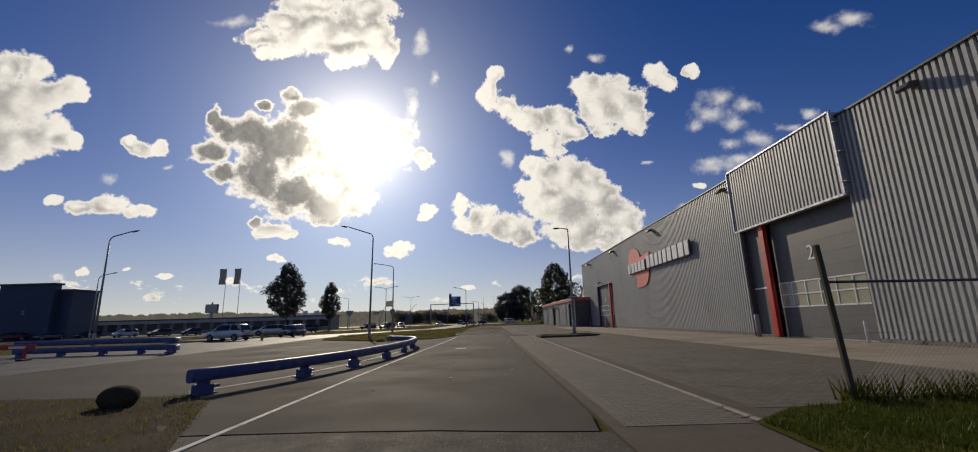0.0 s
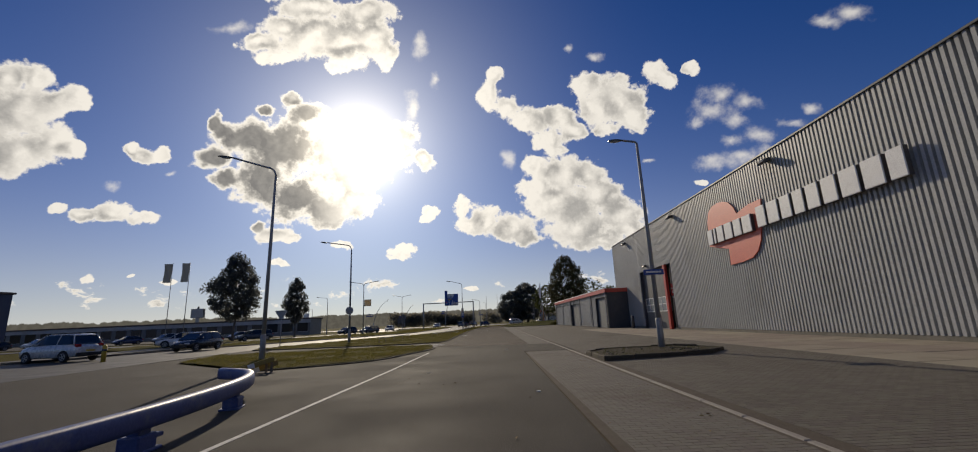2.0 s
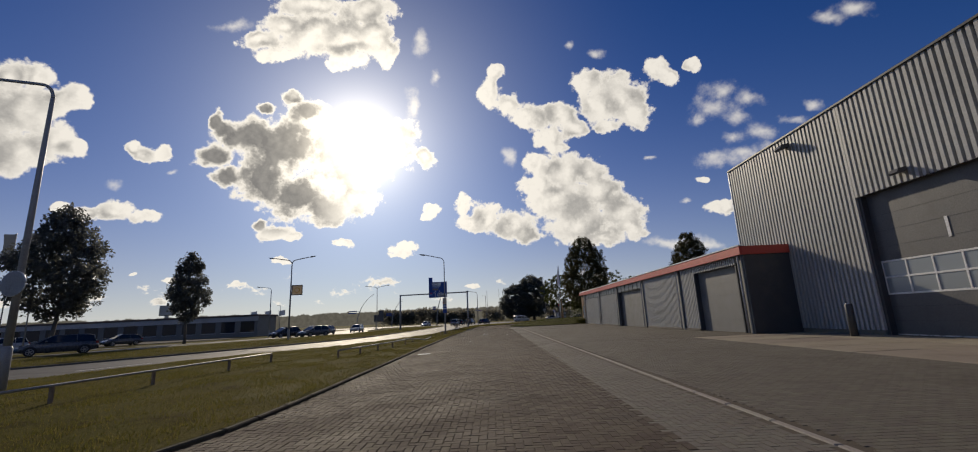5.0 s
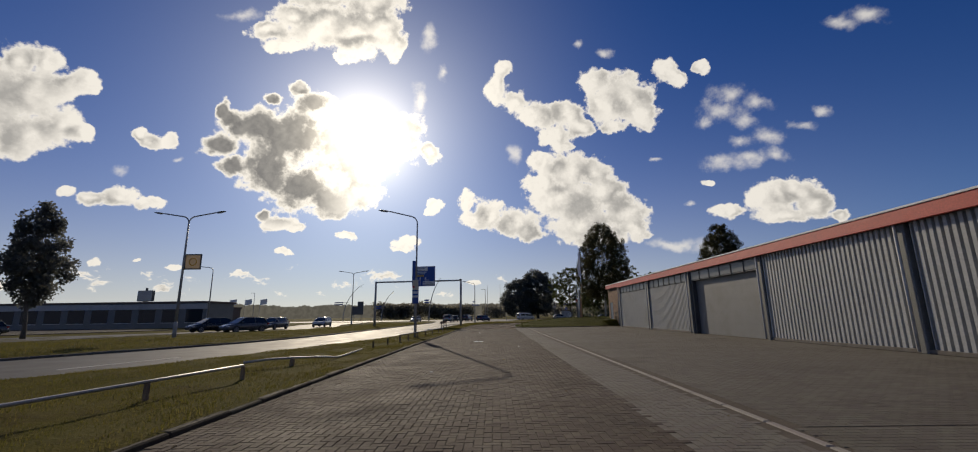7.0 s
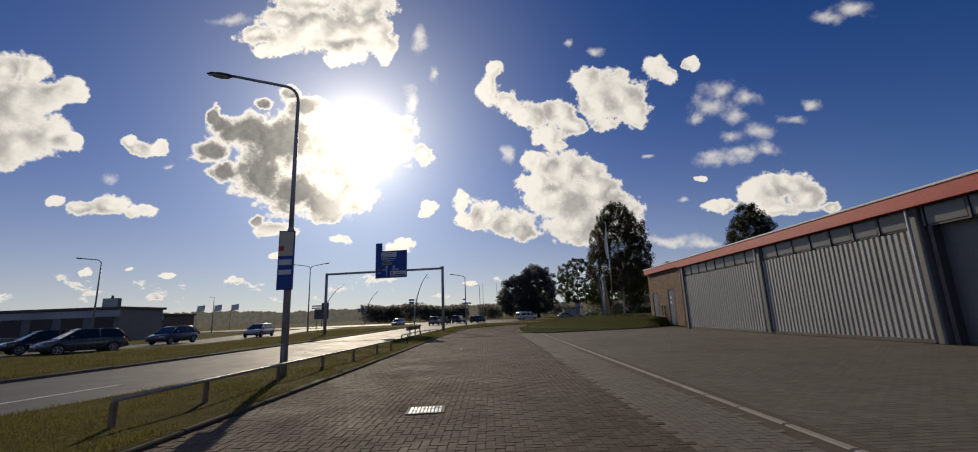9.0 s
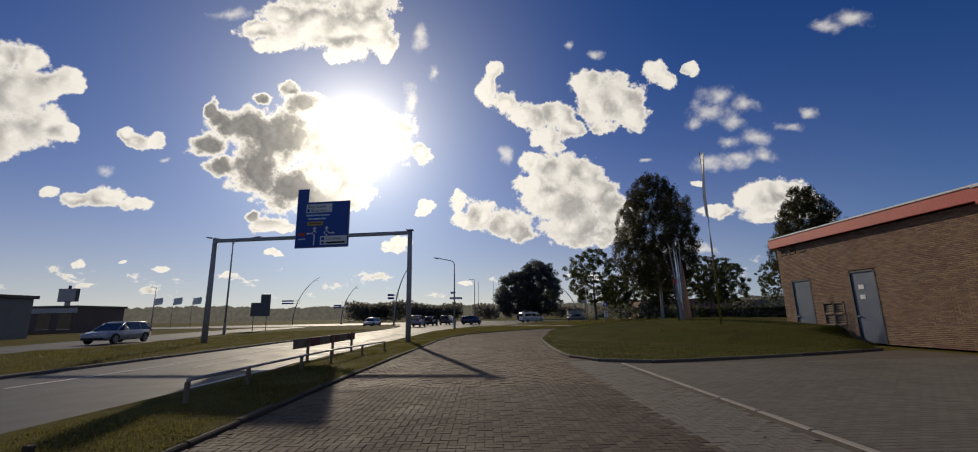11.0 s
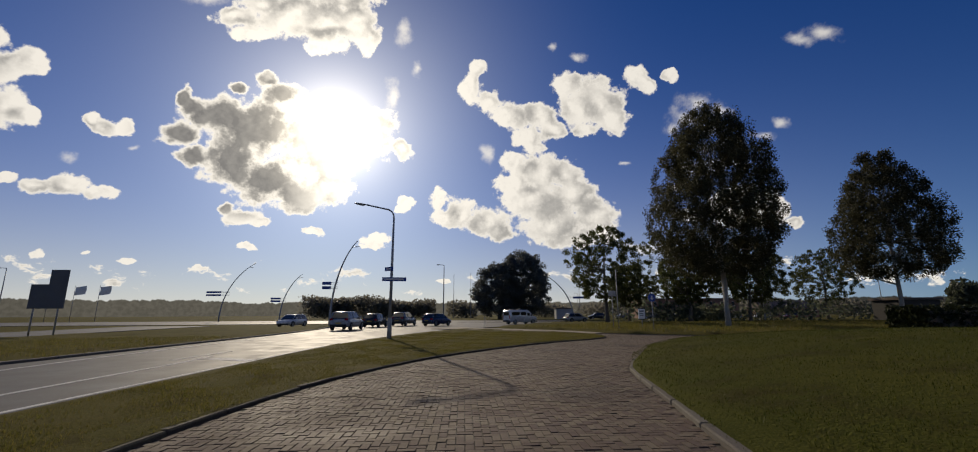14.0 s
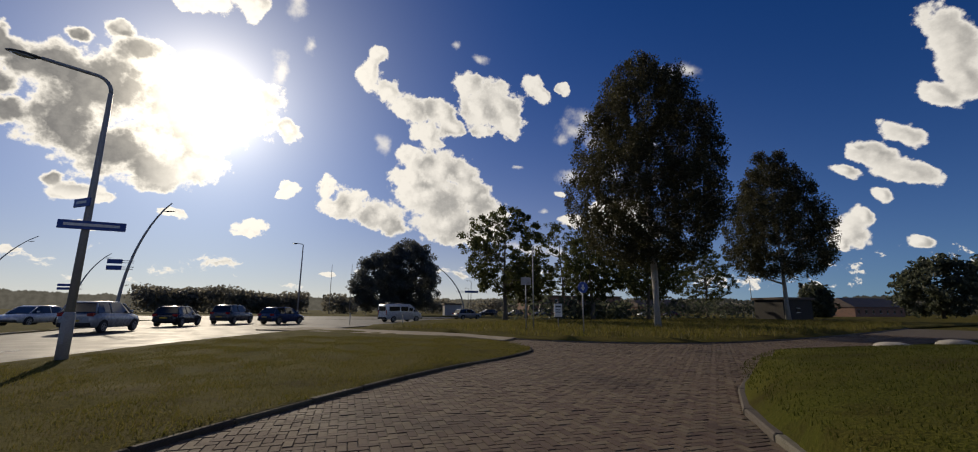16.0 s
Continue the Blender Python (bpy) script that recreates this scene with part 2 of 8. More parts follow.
# far woods low on the horizon all round, painted with haze that pales sunward
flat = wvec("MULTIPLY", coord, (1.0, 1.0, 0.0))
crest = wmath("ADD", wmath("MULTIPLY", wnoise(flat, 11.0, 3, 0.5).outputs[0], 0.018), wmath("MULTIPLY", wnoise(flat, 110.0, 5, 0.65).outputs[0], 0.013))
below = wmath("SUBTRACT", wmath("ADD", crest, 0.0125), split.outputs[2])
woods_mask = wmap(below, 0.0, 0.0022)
hazed_wood_tone = wmix(wmap(toward, 0.45, 0.93), (0.032, 0.034, 0.034), (0.115, 0.112, 0.1))
hazed_wood_tone = wmix(wmap(wnoise(coord, 150.0, 4, 0.6).outputs[0], 0.35, 0.65, 0.0, 0.45), hazed_wood_tone, (0.05, 0.05, 0.043))
horizon = wmix(woods_mask, rays.outputs[2], hazed_wood_tone)
back = WN.new("ShaderNodeBackground")
back.inputs[1].default_value = 1.0
WL.new(horizon, back.inputs[0])
WL.new(back.outputs[0], WN.new("ShaderNodeOutputWorld").inputs[0])
scene.view_settings.exposure = 0.0
scene.view_settings.use_white_balance = True
scene.view_settings.white_balance_temperature = 7280.0


# ---- materials ----
def surf(name, c1, c2, scale=2.0, fine=45.0, rough=0.7, metal=0.0, bump=0.25, grain=0.004, spots=None, spot_scale=1.1, coat=0.0, varied=0.0, islands=False, spec=0.5, specks=None):
    """Two colours mixed by noise at a large and a small scale, with fine relief; spots adds stains of a third colour."""
    m = bpy.data.materials.new(name)
    m.use_nodes = True
    nt = m.node_tree
    n, l = nt.nodes, nt.links
    p = n["Principled BSDF"]
    co = n.new("ShaderNodeTexCoord").outputs["Object"]

    def noise_tex(s, d, r=0.6):
        t = n.new("ShaderNodeTexNoise")
        t.inputs["Scale"].default_value, t.inputs["Detail"].default_value, t.inputs["Roughness"].default_value = s, d, r
        l.new(co, t.inputs["Vector"])
        return t.outputs[0]

    def mixer(fac, a, b, blend="MIX"):
        t = n.new("ShaderNodeMix")
        t.data_type, t.blend_type = "RGBA", blend
        for sock, v in ((t.inputs[0], fac), (t.inputs[6], a), (t.inputs[7], b)):
            if isinstance(v, (int, float)):
                sock.default_value = v
            elif isinstance(v, tuple):
                sock.default_value = (*v, 1.0)
            else:
                l.new(v, sock)
        return t.outputs[2]

    def ramp(v, a, b, lo=0.0, hi=1.0):
        t = n.new("ShaderNodeMapRange")
        l.new(v, t.inputs[0])
        for i, x in enumerate((a, b, lo, hi)):
            t.inputs[i + 1].default_value = x
        return t.outputs[0]

    big, small = noise_tex(scale, 5), noise_tex(fine, 4)
    col = mixer(ramp(big, 0.32, 0.68), c1, c2)
    col = mixer(0.45, col, mixer(ramp(small, 0.3, 0.7), tuple(v * 0.72 for v in c1), tuple(min(1.0, v * 1.25) for v in c2)))
    if spots:
        col = mixer(ramp(noise_tex(spot_scale, 7, 0.7), 0.52, 0.68, 0.0, 0.75), col, spots)
    if specks:
        # loose grains and grit of another colour
        col = mixer(ramp(noise_tex(specks[1], 2, 0.5), specks[2], specks[2] + 0.05, 0.0, 0.8), col, specks[0])
    if varied:
        pick = n.new("ShaderNodeNewGeometry").outputs["Random Per Island"] if islands else n.new("ShaderNodeObjectInfo").outputs["Random"]
        hsv = n.new("ShaderNodeHueSaturation")
        l.new(ramp(pick, 0, 1, 1 - varied, 1 + varied), hsv.inputs["Value"])
        l.new(ramp(pick, 0, 1, 0.5 - 0.02, 0.5 + 0.02), hsv.inputs["Hue"])
        l.new(col, hsv.inputs["Color"])
        col = hsv.outputs[0]
    l.new(col, p.inputs["Base Color"])
    l.new(ramp(noise_tex(scale * 2.3, 6), 0.3, 0.7, max(0.02, rough - 0.1), min(1.0, rough + 0.1)), p.inputs["Roughness"])
    p.inputs["Metallic"].default_value = metal
    p.inputs["Coat Weight"].default_value = coat
    p.inputs["Specular IOR Level"].default_value = spec
    if bump:
        b = n.new("ShaderNodeBump")
        b.inputs["Strength"].default_value, b.inputs["Distance"].default_value = bump, grain
        l.new(small, b.inputs["Height"])
        l.new(b.outputs[0], p.inputs["Normal"])
    return m


def pane(name, tint=(0.02, 0.025, 0.03), rough=0.05):
    m = bpy.data.materials.new(name)
    m.use_nodes = True
    p = m.node_tree.nodes["Principled BSDF"]
    p.inputs["Base Color"].default_value = (*tint, 1)
    p.inputs["Roughness"].default_value, p.inputs["Specular IOR Level"].default_value = rough, 0.8
    return m


def leafy(name, c1, c2, through_light=0.35, gloss=0.12, clear=1.0):
    """Leaves: a glossy diffuse side and a translucent one, varied leaf by leaf."""
    m = bpy.data.materials.new(name)
    m.use_nodes = True
    n, l = m.node_tree.nodes, m.node_tree.links
    p = n["Principled BSDF"]
    pick = n.new("ShaderNodeNewGeometry").outputs["Random Per Island"]
    t = n.new("ShaderNodeMix")
    t.data_type = "RGBA"
    t.inputs[6].default_value, t.inputs[7].default_value = (*c1, 1), (*c2, 1)
    l.new(pick, t.inputs[0])
    l.new(t.outputs[2], p.inputs["Base Color"])
    p.inputs["Roughness"].default_value = 0.5
    p.inputs["Specular IOR Level"].default_value = gloss
    tr = n.new("ShaderNodeBsdfTranslucent")
    warm = n.new("ShaderNodeHueSaturation")
    warm.inputs["Value"].default_value = clear
    l.new(t.outputs[2], warm.inputs["Color"])
    l.new(warm.outputs[0], tr.inputs[0])
    mx = n.new("ShaderNodeMixShader")
    mx.inputs[0].default_value = through_light
    l.new(p.outputs[0], mx.inputs[1])
    l.new(tr.outputs[0], mx.inputs[2])
    l.new(mx.outputs[0], n["Material Output"].inputs[0])
    return m


GRASS = surf("grass_ground", (0.07, 0.07, 0.015), (0.125, 0.102, 0.03), 0.35, 24, 0.95, bump=0.8, grain=0.04, spots=(0.055, 0.04, 0.018), spot_scale=0.8, spec=0.02)
LAWN_GROUND = surf("lawn_ground", (0.05, 0.058, 0.01), (0.085, 0.08, 0.016), 0.5, 24, 0.95, bump=0.8, grain=0.04, spots=(0.045, 0.036, 0.012), spot_scale=0.7, spec=0.03)
BLADE = leafy("grass_blade", (0.075, 0.078, 0.014), (0.16, 0.13, 0.04), 0.5, 0.1, 1.3)
LAWN_BLADE = leafy("lawn_blade", (0.045, 0.06, 0.008), (0.085, 0.084, 0.015), 0.38)
ASPHALT = surf("asphalt", (0.043, 0.038, 0.033), (0.057, 0.051, 0.044), 0.16, 110, 0.92, bump=0.6, grain=0.006, spots=(0.044, 0.037, 0.031), spot_scale=0.2, spec=0.15, specks=((0.2, 0.18, 0.15), 70.0, 0.6))
ISLE = surf("dirty_island", (0.045, 0.037, 0.027), (0.08, 0.067, 0.05), 0.9, 40, 0.95, bump=0.7, grain=0.015, spots=(0.04, 0.042, 0.018), spot_scale=1.2, spec=0.06, specks=((0.22, 0.2, 0.16), 18.0, 0.66))
ENTRY = surf("worn_entry", (0.06, 0.052, 0.043), (0.1, 0.088, 0.072), 1.1, 70, 0.92, bump=0.6, grain=0.008, spots=(0.04, 0.034, 0.028), spot_scale=0.8, spec=0.15, specks=((0.2, 0.18, 0.15), 45.0, 0.6))
SOIL = surf("bare_soil", (0.042, 0.033, 0.022), (0.075, 0.06, 0.04), 0.9, 30, 0.97, bump=0.8, grain=0.03, spots=(0.045, 0.045, 0.016), spot_scale=0.8, spec=0.05)
MAIN_ASPHALT = surf("smooth_asphalt", (0.045, 0.043, 0.041), (0.065, 0.062, 0.058), 0.4, 80, 0.68, bump=0.3, grain=0.004, spots=(0.033, 0.032, 0.031), spot_scale=0.3, spec=0.3)
BED = surf("sand_joint", (0.1, 0.083, 0.064), (0.135, 0.113, 0.09), 2, 60, 0.95, bump=0.4, spec=0.1)
PAVER = surf("paving_brick", (0.112, 0.08, 0.058), (0.162, 0.118, 0.084), 0.35, 70, 0.85, bump=0.35, grain=0.003, spots=(0.066, 0.05, 0.04), spot_scale=0.45, varied=0.24, islands=True, spec=0.22)
YARD_PAVER = surf("grey_paving_brick", (0.127, 0.113, 0.091), (0.165, 0.149, 0.122), 0.25, 70, 0.88, bump=0.3, grain=0.003, spots=(0.1, 0.086, 0.069), spot_scale=0.28, varied=0.1, islands=True, spec=0.18)
SINGLE_PAVER = surf("single_paving_brick", (0.112, 0.08, 0.058), (0.162, 0.118, 0.084), 0.35, 70, 0.85, bump=0.35, grain=0.003, varied=0.2, spec=0.22)
CONCRETE = surf("concrete_slab", (0.25, 0.21, 0.165), (0.33, 0.285, 0.225), 0.4, 50, 0.85, bump=0.3, grain=0.004, spots=(0.17, 0.13, 0.1), spot_scale=0.4, varied=0.12, spec=0.25)
LINE_BLOCK = surf("pale_line_block", (0.27, 0.245, 0.21), (0.34, 0.31, 0.27), 1.2, 60, 0.85, bump=0.3, grain=0.003, spots=(0.17, 0.15, 0.125), spot_scale=0.9, varied=0.03, spec=0.2)
ROAD_PAVER = surf("dark_paving_brick", (0.072, 0.055, 0.043), (0.108, 0.082, 0.063), 0.35, 70, 0.88, bump=0.35, grain=0.003, spots=(0.055, 0.043, 0.035), spot_scale=0.45, varied=0.22, islands=True, spec=0.18, specks=((0.2, 0.18, 0.15), 60.0, 0.64))
STRIP_PAVER = surf("worn_strip_brick", (0.155, 0.14, 0.116), (0.188, 0.171, 0.144), 0.22, 70, 0.88, bump=0.25, grain=0.003, spots=(0.115, 0.092, 0.072), spot_scale=0.22, varied=0.06, islands=True, spec=0.18)
KERB = surf("kerb_concrete", (0.125, 0.111, 0.09), (0.19, 0.17, 0.142), 1.5, 60, 0.85, bump=0.4, grain=0.004, spots=(0.085, 0.083, 0.055), spot_scale=2, varied=0.15)
OLDKERB = surf("weathered_kerb", (0.1, 0.088, 0.068), (0.17, 0.15, 0.122), 1.1, 60, 0.9, bump=0.5, grain=0.005, spots=(0.06, 0.056, 0.03), spot_scale=1.4, varied=0.2, spec=0.2)
DARKKERB = surf("mossy_kerb", (0.058, 0.05, 0.036), (0.098, 0.084, 0.062), 1.5, 60, 0.9, bump=0.5, grain=0.005, spots=(0.045, 0.048, 0.02), spot_scale=1.3, varied=0.2, spec=0.2)
PAINT = surf("road_paint", (0.55, 0.53, 0.5), (0.68, 0.66, 0.62), 3, 80, 0.8, bump=0.3, spots=(0.16, 0.15, 0.14), spot_scale=5, spec=0.2)
CLAD = surf("grey_cladding", (0.38, 0.384, 0.372), (0.43, 0.433, 0.42), 0.4, 15, 0.45, bump=0.03, spots=(0.33, 0.325, 0.305), spot_scale=0.35)
CLAD_FINE = surf("dull_cladding", (0.36, 0.366, 0.355), (0.4, 0.406, 0.394), 0.4, 15, 0.5, bump=0.03, spots=(0.31, 0.308, 0.292), spot_scale=0.5)
TRIM = surf("pale_metal_trim", (0.55, 0.56, 0.57), (0.62, 0.63, 0.64), 2, 30, 0.3, metal=0.5, bump=0.02)
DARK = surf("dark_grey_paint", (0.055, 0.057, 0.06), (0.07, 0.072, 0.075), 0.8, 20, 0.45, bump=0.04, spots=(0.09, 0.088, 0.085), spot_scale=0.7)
DOORGREY = surf("grey_door_paint", (0.165, 0.167, 0.162), (0.19, 0.191, 0.185), 0.8, 20, 0.55, bump=0.05, spots=(0.145, 0.14, 0.13), spot_scale=0.6)
DOCKGREY = surf("dock_door_paint", (0.1, 0.1, 0.1), (0.12, 0.12, 0.12), 0.8, 20, 0.5, bump=0.04, spots=(0.085, 0.083, 0.08), spot_scale=0.7)
RED = surf("red_paint", (0.5, 0.035, 0.022), (0.58, 0.05, 0.03), 1.2, 20, 0.42, bump=0.05, spots=(0.4, 0.035, 0.025), spot_scale=1.2)
FASCIA = surf("red_fascia", (0.5, 0.06, 0.04), (0.58, 0.08, 0.055), 0.8, 20, 0.5, bump=0.05, spots=(0.42, 0.06, 0.045), spot_scale=0.7)
LOGO = surf("coral_sign_paint", (0.72, 0.13, 0.08), (0.78, 0.16, 0.1), 0.8, 20, 0.45, bump=0.02)
WHITE = surf("white_paint", (0.72, 0.72, 0.7), (0.8, 0.8, 0.78), 1.5, 25, 0.45, bump=0.04, spots=(0.6, 0.59, 0.56), spot_scale=2)
SIDE = surf("sign_letter_side", (0.08, 0.075, 0.07), (0.11, 0.1, 0.095), 1.5, 25, 0.6, bump=0.04)
GALV = surf("galvanised_steel", (0.31, 0.31, 0.305), (0.4, 0.4, 0.392), 3, 40, 0.55, metal=0.2, bump=0.08, spots=(0.2, 0.2, 0.2), spot_scale=3)
BLUE = surf("blue_rail_paint", (0.035, 0.065, 0.2), (0.06, 0.095, 0.27), 1.2, 30, 0.5, bump=0.06, spots=(0.16, 0.17, 0.22), spot_scale=2)
SIGNBLUE = surf("blue_sign_film", (0.015, 0.06, 0.28), (0.02, 0.07, 0.32), 0.8, 20, 0.4, bump=0.0)
BLACK = surf("black_rubber", (0.018, 0.018, 0.018), (0.03, 0.03, 0.03), 5, 60, 0.8, bump=0.15)
BARK = surf("bark", (0.09, 0.075, 0.06), (0.16, 0.14, 0.115), 3, 30, 0.95, bump=0.8, grain=0.02, spots=(0.05, 0.045, 0.035), spot_scale=4)
PALEBARK = surf("pale_bark", (0.32, 0.29, 0.24), (0.42, 0.39, 0.33), 2, 25, 0.9, bump=0.7, grain=0.02, spots=(0.1, 0.09, 0.07), spot_scale=2.5)
WOOD = surf("weathered_wood", (0.2, 0.15, 0.1), (0.3, 0.22, 0.15), 2, 40, 0.8, bump=0.4, grain=0.004, spots=(0.12, 0.09, 0.07), spot_scale=3)
RUST = surf("faded_red_plank", (0.16, 0.05, 0.035), (0.22, 0.075, 0.05), 2, 40, 0.8, bump=0.3, spots=(0.12, 0.06, 0.045), spot_scale=3)
TIMBER = surf("oiled_timber", (0.36, 0.2, 0.11), (0.44, 0.27, 0.15), 2, 40, 0.6, bump=0.2, spots=(0.28, 0.17, 0.1), spot_scale=3)
WALLBRICK = surf("wall_brick", (0.24, 0.135, 0.085), (0.31, 0.19, 0.125), 0.8, 60, 0.85, bump=0.4, grain=0.003, varied=0.22, islands=True, spots=(0.17, 0.11, 0.08), spot_scale=0.8)
MORTAR = surf("mortar", (0.24, 0.21, 0.17), (0.3, 0.265, 0.215), 3, 80, 0.95, bump=0.4)
GLASS = pane("dark_window_glass")
SKYGLASS = pane("milky_glazing", (0.3, 0.33, 0.34), 0.12)
DULLGLASS = pane("dusty_glazing", (0.1, 0.105, 0.105), 0.35)
YELLOWGLASS = pane("pale_yellow_glazing", (0.45, 0.42, 0.3), 0.2)
CHROME = surf("polished_steel", (0.55, 0.56, 0.57), (0.62, 0.63, 0.64), 2, 30, 0.18, metal=1.0, bump=0.02)
YELLOW = surf("yellow_paint", (0.55, 0.34, 0.04), (0.6, 0.4, 0.05), 2, 30, 0.5, bump=0.05)
OCHRE = surf("dull_yellow_paint", (0.3, 0.21, 0.05), (0.38, 0.27, 0.07), 2, 30, 0.7, bump=0.15, spots=(0.18, 0.14, 0.08), spot_scale=3)
CREAM = surf("cream_poster", (0.62, 0.54, 0.38), (0.68, 0.6, 0.44), 2, 30, 0.6, bump=0.02)
TAN = surf("sand_soil", (0.2, 0.16, 0.11), (0.28, 0.23, 0.16), 0.8, 40, 0.95, bump=0.6, grain=0.02, spots=(0.13, 0.11, 0.07), spot_scale=0.7)
BOULDER = surf("boulder", (0.4, 0.37, 0.31), (0.5, 0.46, 0.39), 2, 25, 0.9, bump=0.5, grain=0.02, spots=(0.25, 0.22, 0.17), spot_scale=3)
CANVAS = surf("banner_cloth", (0.72, 0.72, 0.7), (0.8, 0.8, 0.78), 2, 50, 0.8, bump=0.1)
FARWALL = surf("pale_render", (0.4, 0.4, 0.4), (0.5, 0.5, 0.49), 0.2, 5, 0.8, bump=0.05, spots=(0.33, 0.33, 0.33), spot_scale=0.15)
NAVY = surf("dark_blue_facade", (0.03, 0.045, 0.09), (0.045, 0.06, 0.11), 0.3, 6, 0.5, bump=0.03)
ROOFTILE = surf("dull_roof", (0.12, 0.09, 0.075), (0.16, 0.12, 0.1), 0.5, 10, 0.85, bump=0.2)
NEAR_BLADE = leafy("near_grass_blade", (0.045, 0.07, 0.008), (0.09, 0.11, 0.018), 0.35)
LEAF_DARK = leafy("dark_leaves", (0.05, 0.06, 0.04), (0.1, 0.11, 0.07), 0.45, 0.25, 1.5)
LEAF_BEECH = leafy("olive_brown_leaves", (0.036, 0.037, 0.017), (0.075, 0.068, 0.034), 0.4, 0.2, 1.3)
LEAF_LIGHT = leafy("light_leaves", (0.05, 0.062, 0.022), (0.1, 0.105, 0.04), 0.45, 0.15, 1.3)
# lightened base colour stands in for haze over the distant trees
LEAF_FAR = leafy("hazed_far_leaves", (0.13, 0.125, 0.1), (0.18, 0.168, 0.13), 0.6, 0.5, 1.4)
# blue-green leaves, paled and blued in base colour for the haze before them
LEAF_ROUND = leafy("hazed_blue_green_leaves", (0.085, 0.09, 0.085), (0.12, 0.125, 0.11), 0.5, 0.6, 1.4)
POSTER = leafy("backlit_poster", (0.62, 0.54, 0.42), (0.62, 0.54, 0.42), 0.5, 0.2)
BANNER_GREY = leafy("grey_banner_cloth", (0.3, 0.32, 0.34), (0.34, 0.36, 0.38), 0.5)
HEDGE = leafy("hedge_leaves", (0.02, 0.026, 0.01), (0.045, 0.05, 0.02), 0.2)


# ---- building tools ----
class Geo:
    """Gathers vertices and faces of one mesh."""

    def __init__(self):
        self.v, self.f, self.s = [], [], []

    def add(self, verts, faces, smooth=False):
        base = len(self.v)
        self.v += [tuple(p) for p in verts]
        self.f += [tuple(base + i for i in face) for face in faces]
        self.s += [smooth] * len(faces)
        return self

    def box(self, x0, x1, y0, y1, z0, z1, c=0.0, m=None):
        """A box, its edges chamfered by c."""
        mid = Vector(((x0 + x1) / 2, (y0 + y1) / 2, (z0 + z1) / 2))
        h = Vector((abs(x1 - x0) / 2, abs(y1 - y0) / 2, abs(z1 - z0) / 2))
        if c <= 0:
            vs = [Vector((sx * h.x, sy * h.y, sz * h.z)) for sx in (-1, 1) for sy in (-1, 1) for sz in (-1, 1)]
            fs = [(0, 1, 3, 2), (4, 6, 7, 5), (0, 4, 5, 1), (2, 3, 7, 6), (0, 2, 6, 4), (1, 5, 7, 3)]
        else:
            c = min(c, h.x * 0.9, h.y * 0.9, h.z * 0.9)
            vs, at, fs = [], {}, []
            for sx in (-1, 1):
                for sy in (-1, 1):
                    for sz in (-1, 1):
                        for ax in range(3):
                            p = [sx * (h.x - c), sy * (h.y - c), sz * (h.z - c)]
                            p[ax] += (sx, sy, sz)[ax] * c
                            at[sx, sy, sz, ax] = len(vs)
                            vs.append(Vector(p))
            for ax in range(3):
                b, d = (ax + 1) % 3, (ax + 2) % 3

                def key(s, p, q, a=ax, bb=b, dd=d, face=None):
                    k = [0, 0, 0]
                    k[a], k[bb], k[dd] = s, p, q
                    return at[(*k, a if face is None else face)]

                for s in (-1, 1):
                    ring = [key(s, p, q) for p, q in ((-1, -1), (1, -1), (1, 1), (-1, 1))]
                    fs.append(tuple(ring if s > 0 else ring[::-1]))
                for p in (-1, 1):
                    for q in (-1, 1):
                        fs.append((key(-1, p, q, face=b), key(1, p, q, face=b), key(1, p, q, face=d), key(-1, p, q, face=d)))
            for sx in (-1, 1):
                for sy in (-1, 1):
                    for sz in (-1, 1):
                        fs.append(tuple(at[sx, sy, sz, a] for a in range(3)))
        vs = [mid + p for p in vs]
        if m is not None:
            vs = [m @ p for p in vs]
        return self.add(vs, fs)

    def tube(self, path, radii, n=10, caps=True, smooth=True):
        """A round bar along a path of points, with a radius or one for each point."""
        path = [Vector(p) for p in path]
        if isinstance(radii, (int, float)):
            radii = [radii] * len(path)
        verts, faces = [], []
        ref = Vector((0, 0, 1)) if abs((path[1] - path[0]).normalized().z) < 0.9 else Vector((1, 0, 0))
        for i, (p, r) in enumerate(zip(path, radii)):
            t = (path[min(i + 1, len(path) - 1)] - path[max(i - 1, 0)]).normalized()
            side = t.cross(ref).normalized()
            up = side.cross(t).normalized()
            ref = up
            verts += [p + (side * math.cos(2 * math.pi * k / n) + up * math.sin(2 * math.pi * k / n)) * r for k in range(n)]
        for i in range(len(path) - 1):
            faces += [(i * n + k, i * n + (k + 1) % n, (i + 1) * n + (k + 1) % n, (i + 1) * n + k) for k in range(n)]
        self.add(verts, faces, smooth)
        if caps:
            base = len(self.v) - len(verts)
            self.f += [tuple(base + k for k in range(n))[::-1], tuple(base + (len(path) - 1) * n + k for k in range(n))]
            self.s += [False, False]
        return self

    def prism(self, outline, axis, a, b):
        """An outline of 2D points pushed along an axis from a to b."""
        def place(p, w):
            return {"x": (w, p[0], p[1]), "y": (p[0], w, p[1]), "z": (p[0], p[1], w)}[axis]

        n = len(outline)
        verts = [place(p, a) for p in outline] + [place(p, b) for p in outline]
        faces = [(k, (k + 1) % n, n + (k + 1) % n, n + k) for k in range(n)] + [tuple(range(n))[::-1], tuple(range(n, 2 * n))]
        return self.add(verts, faces)

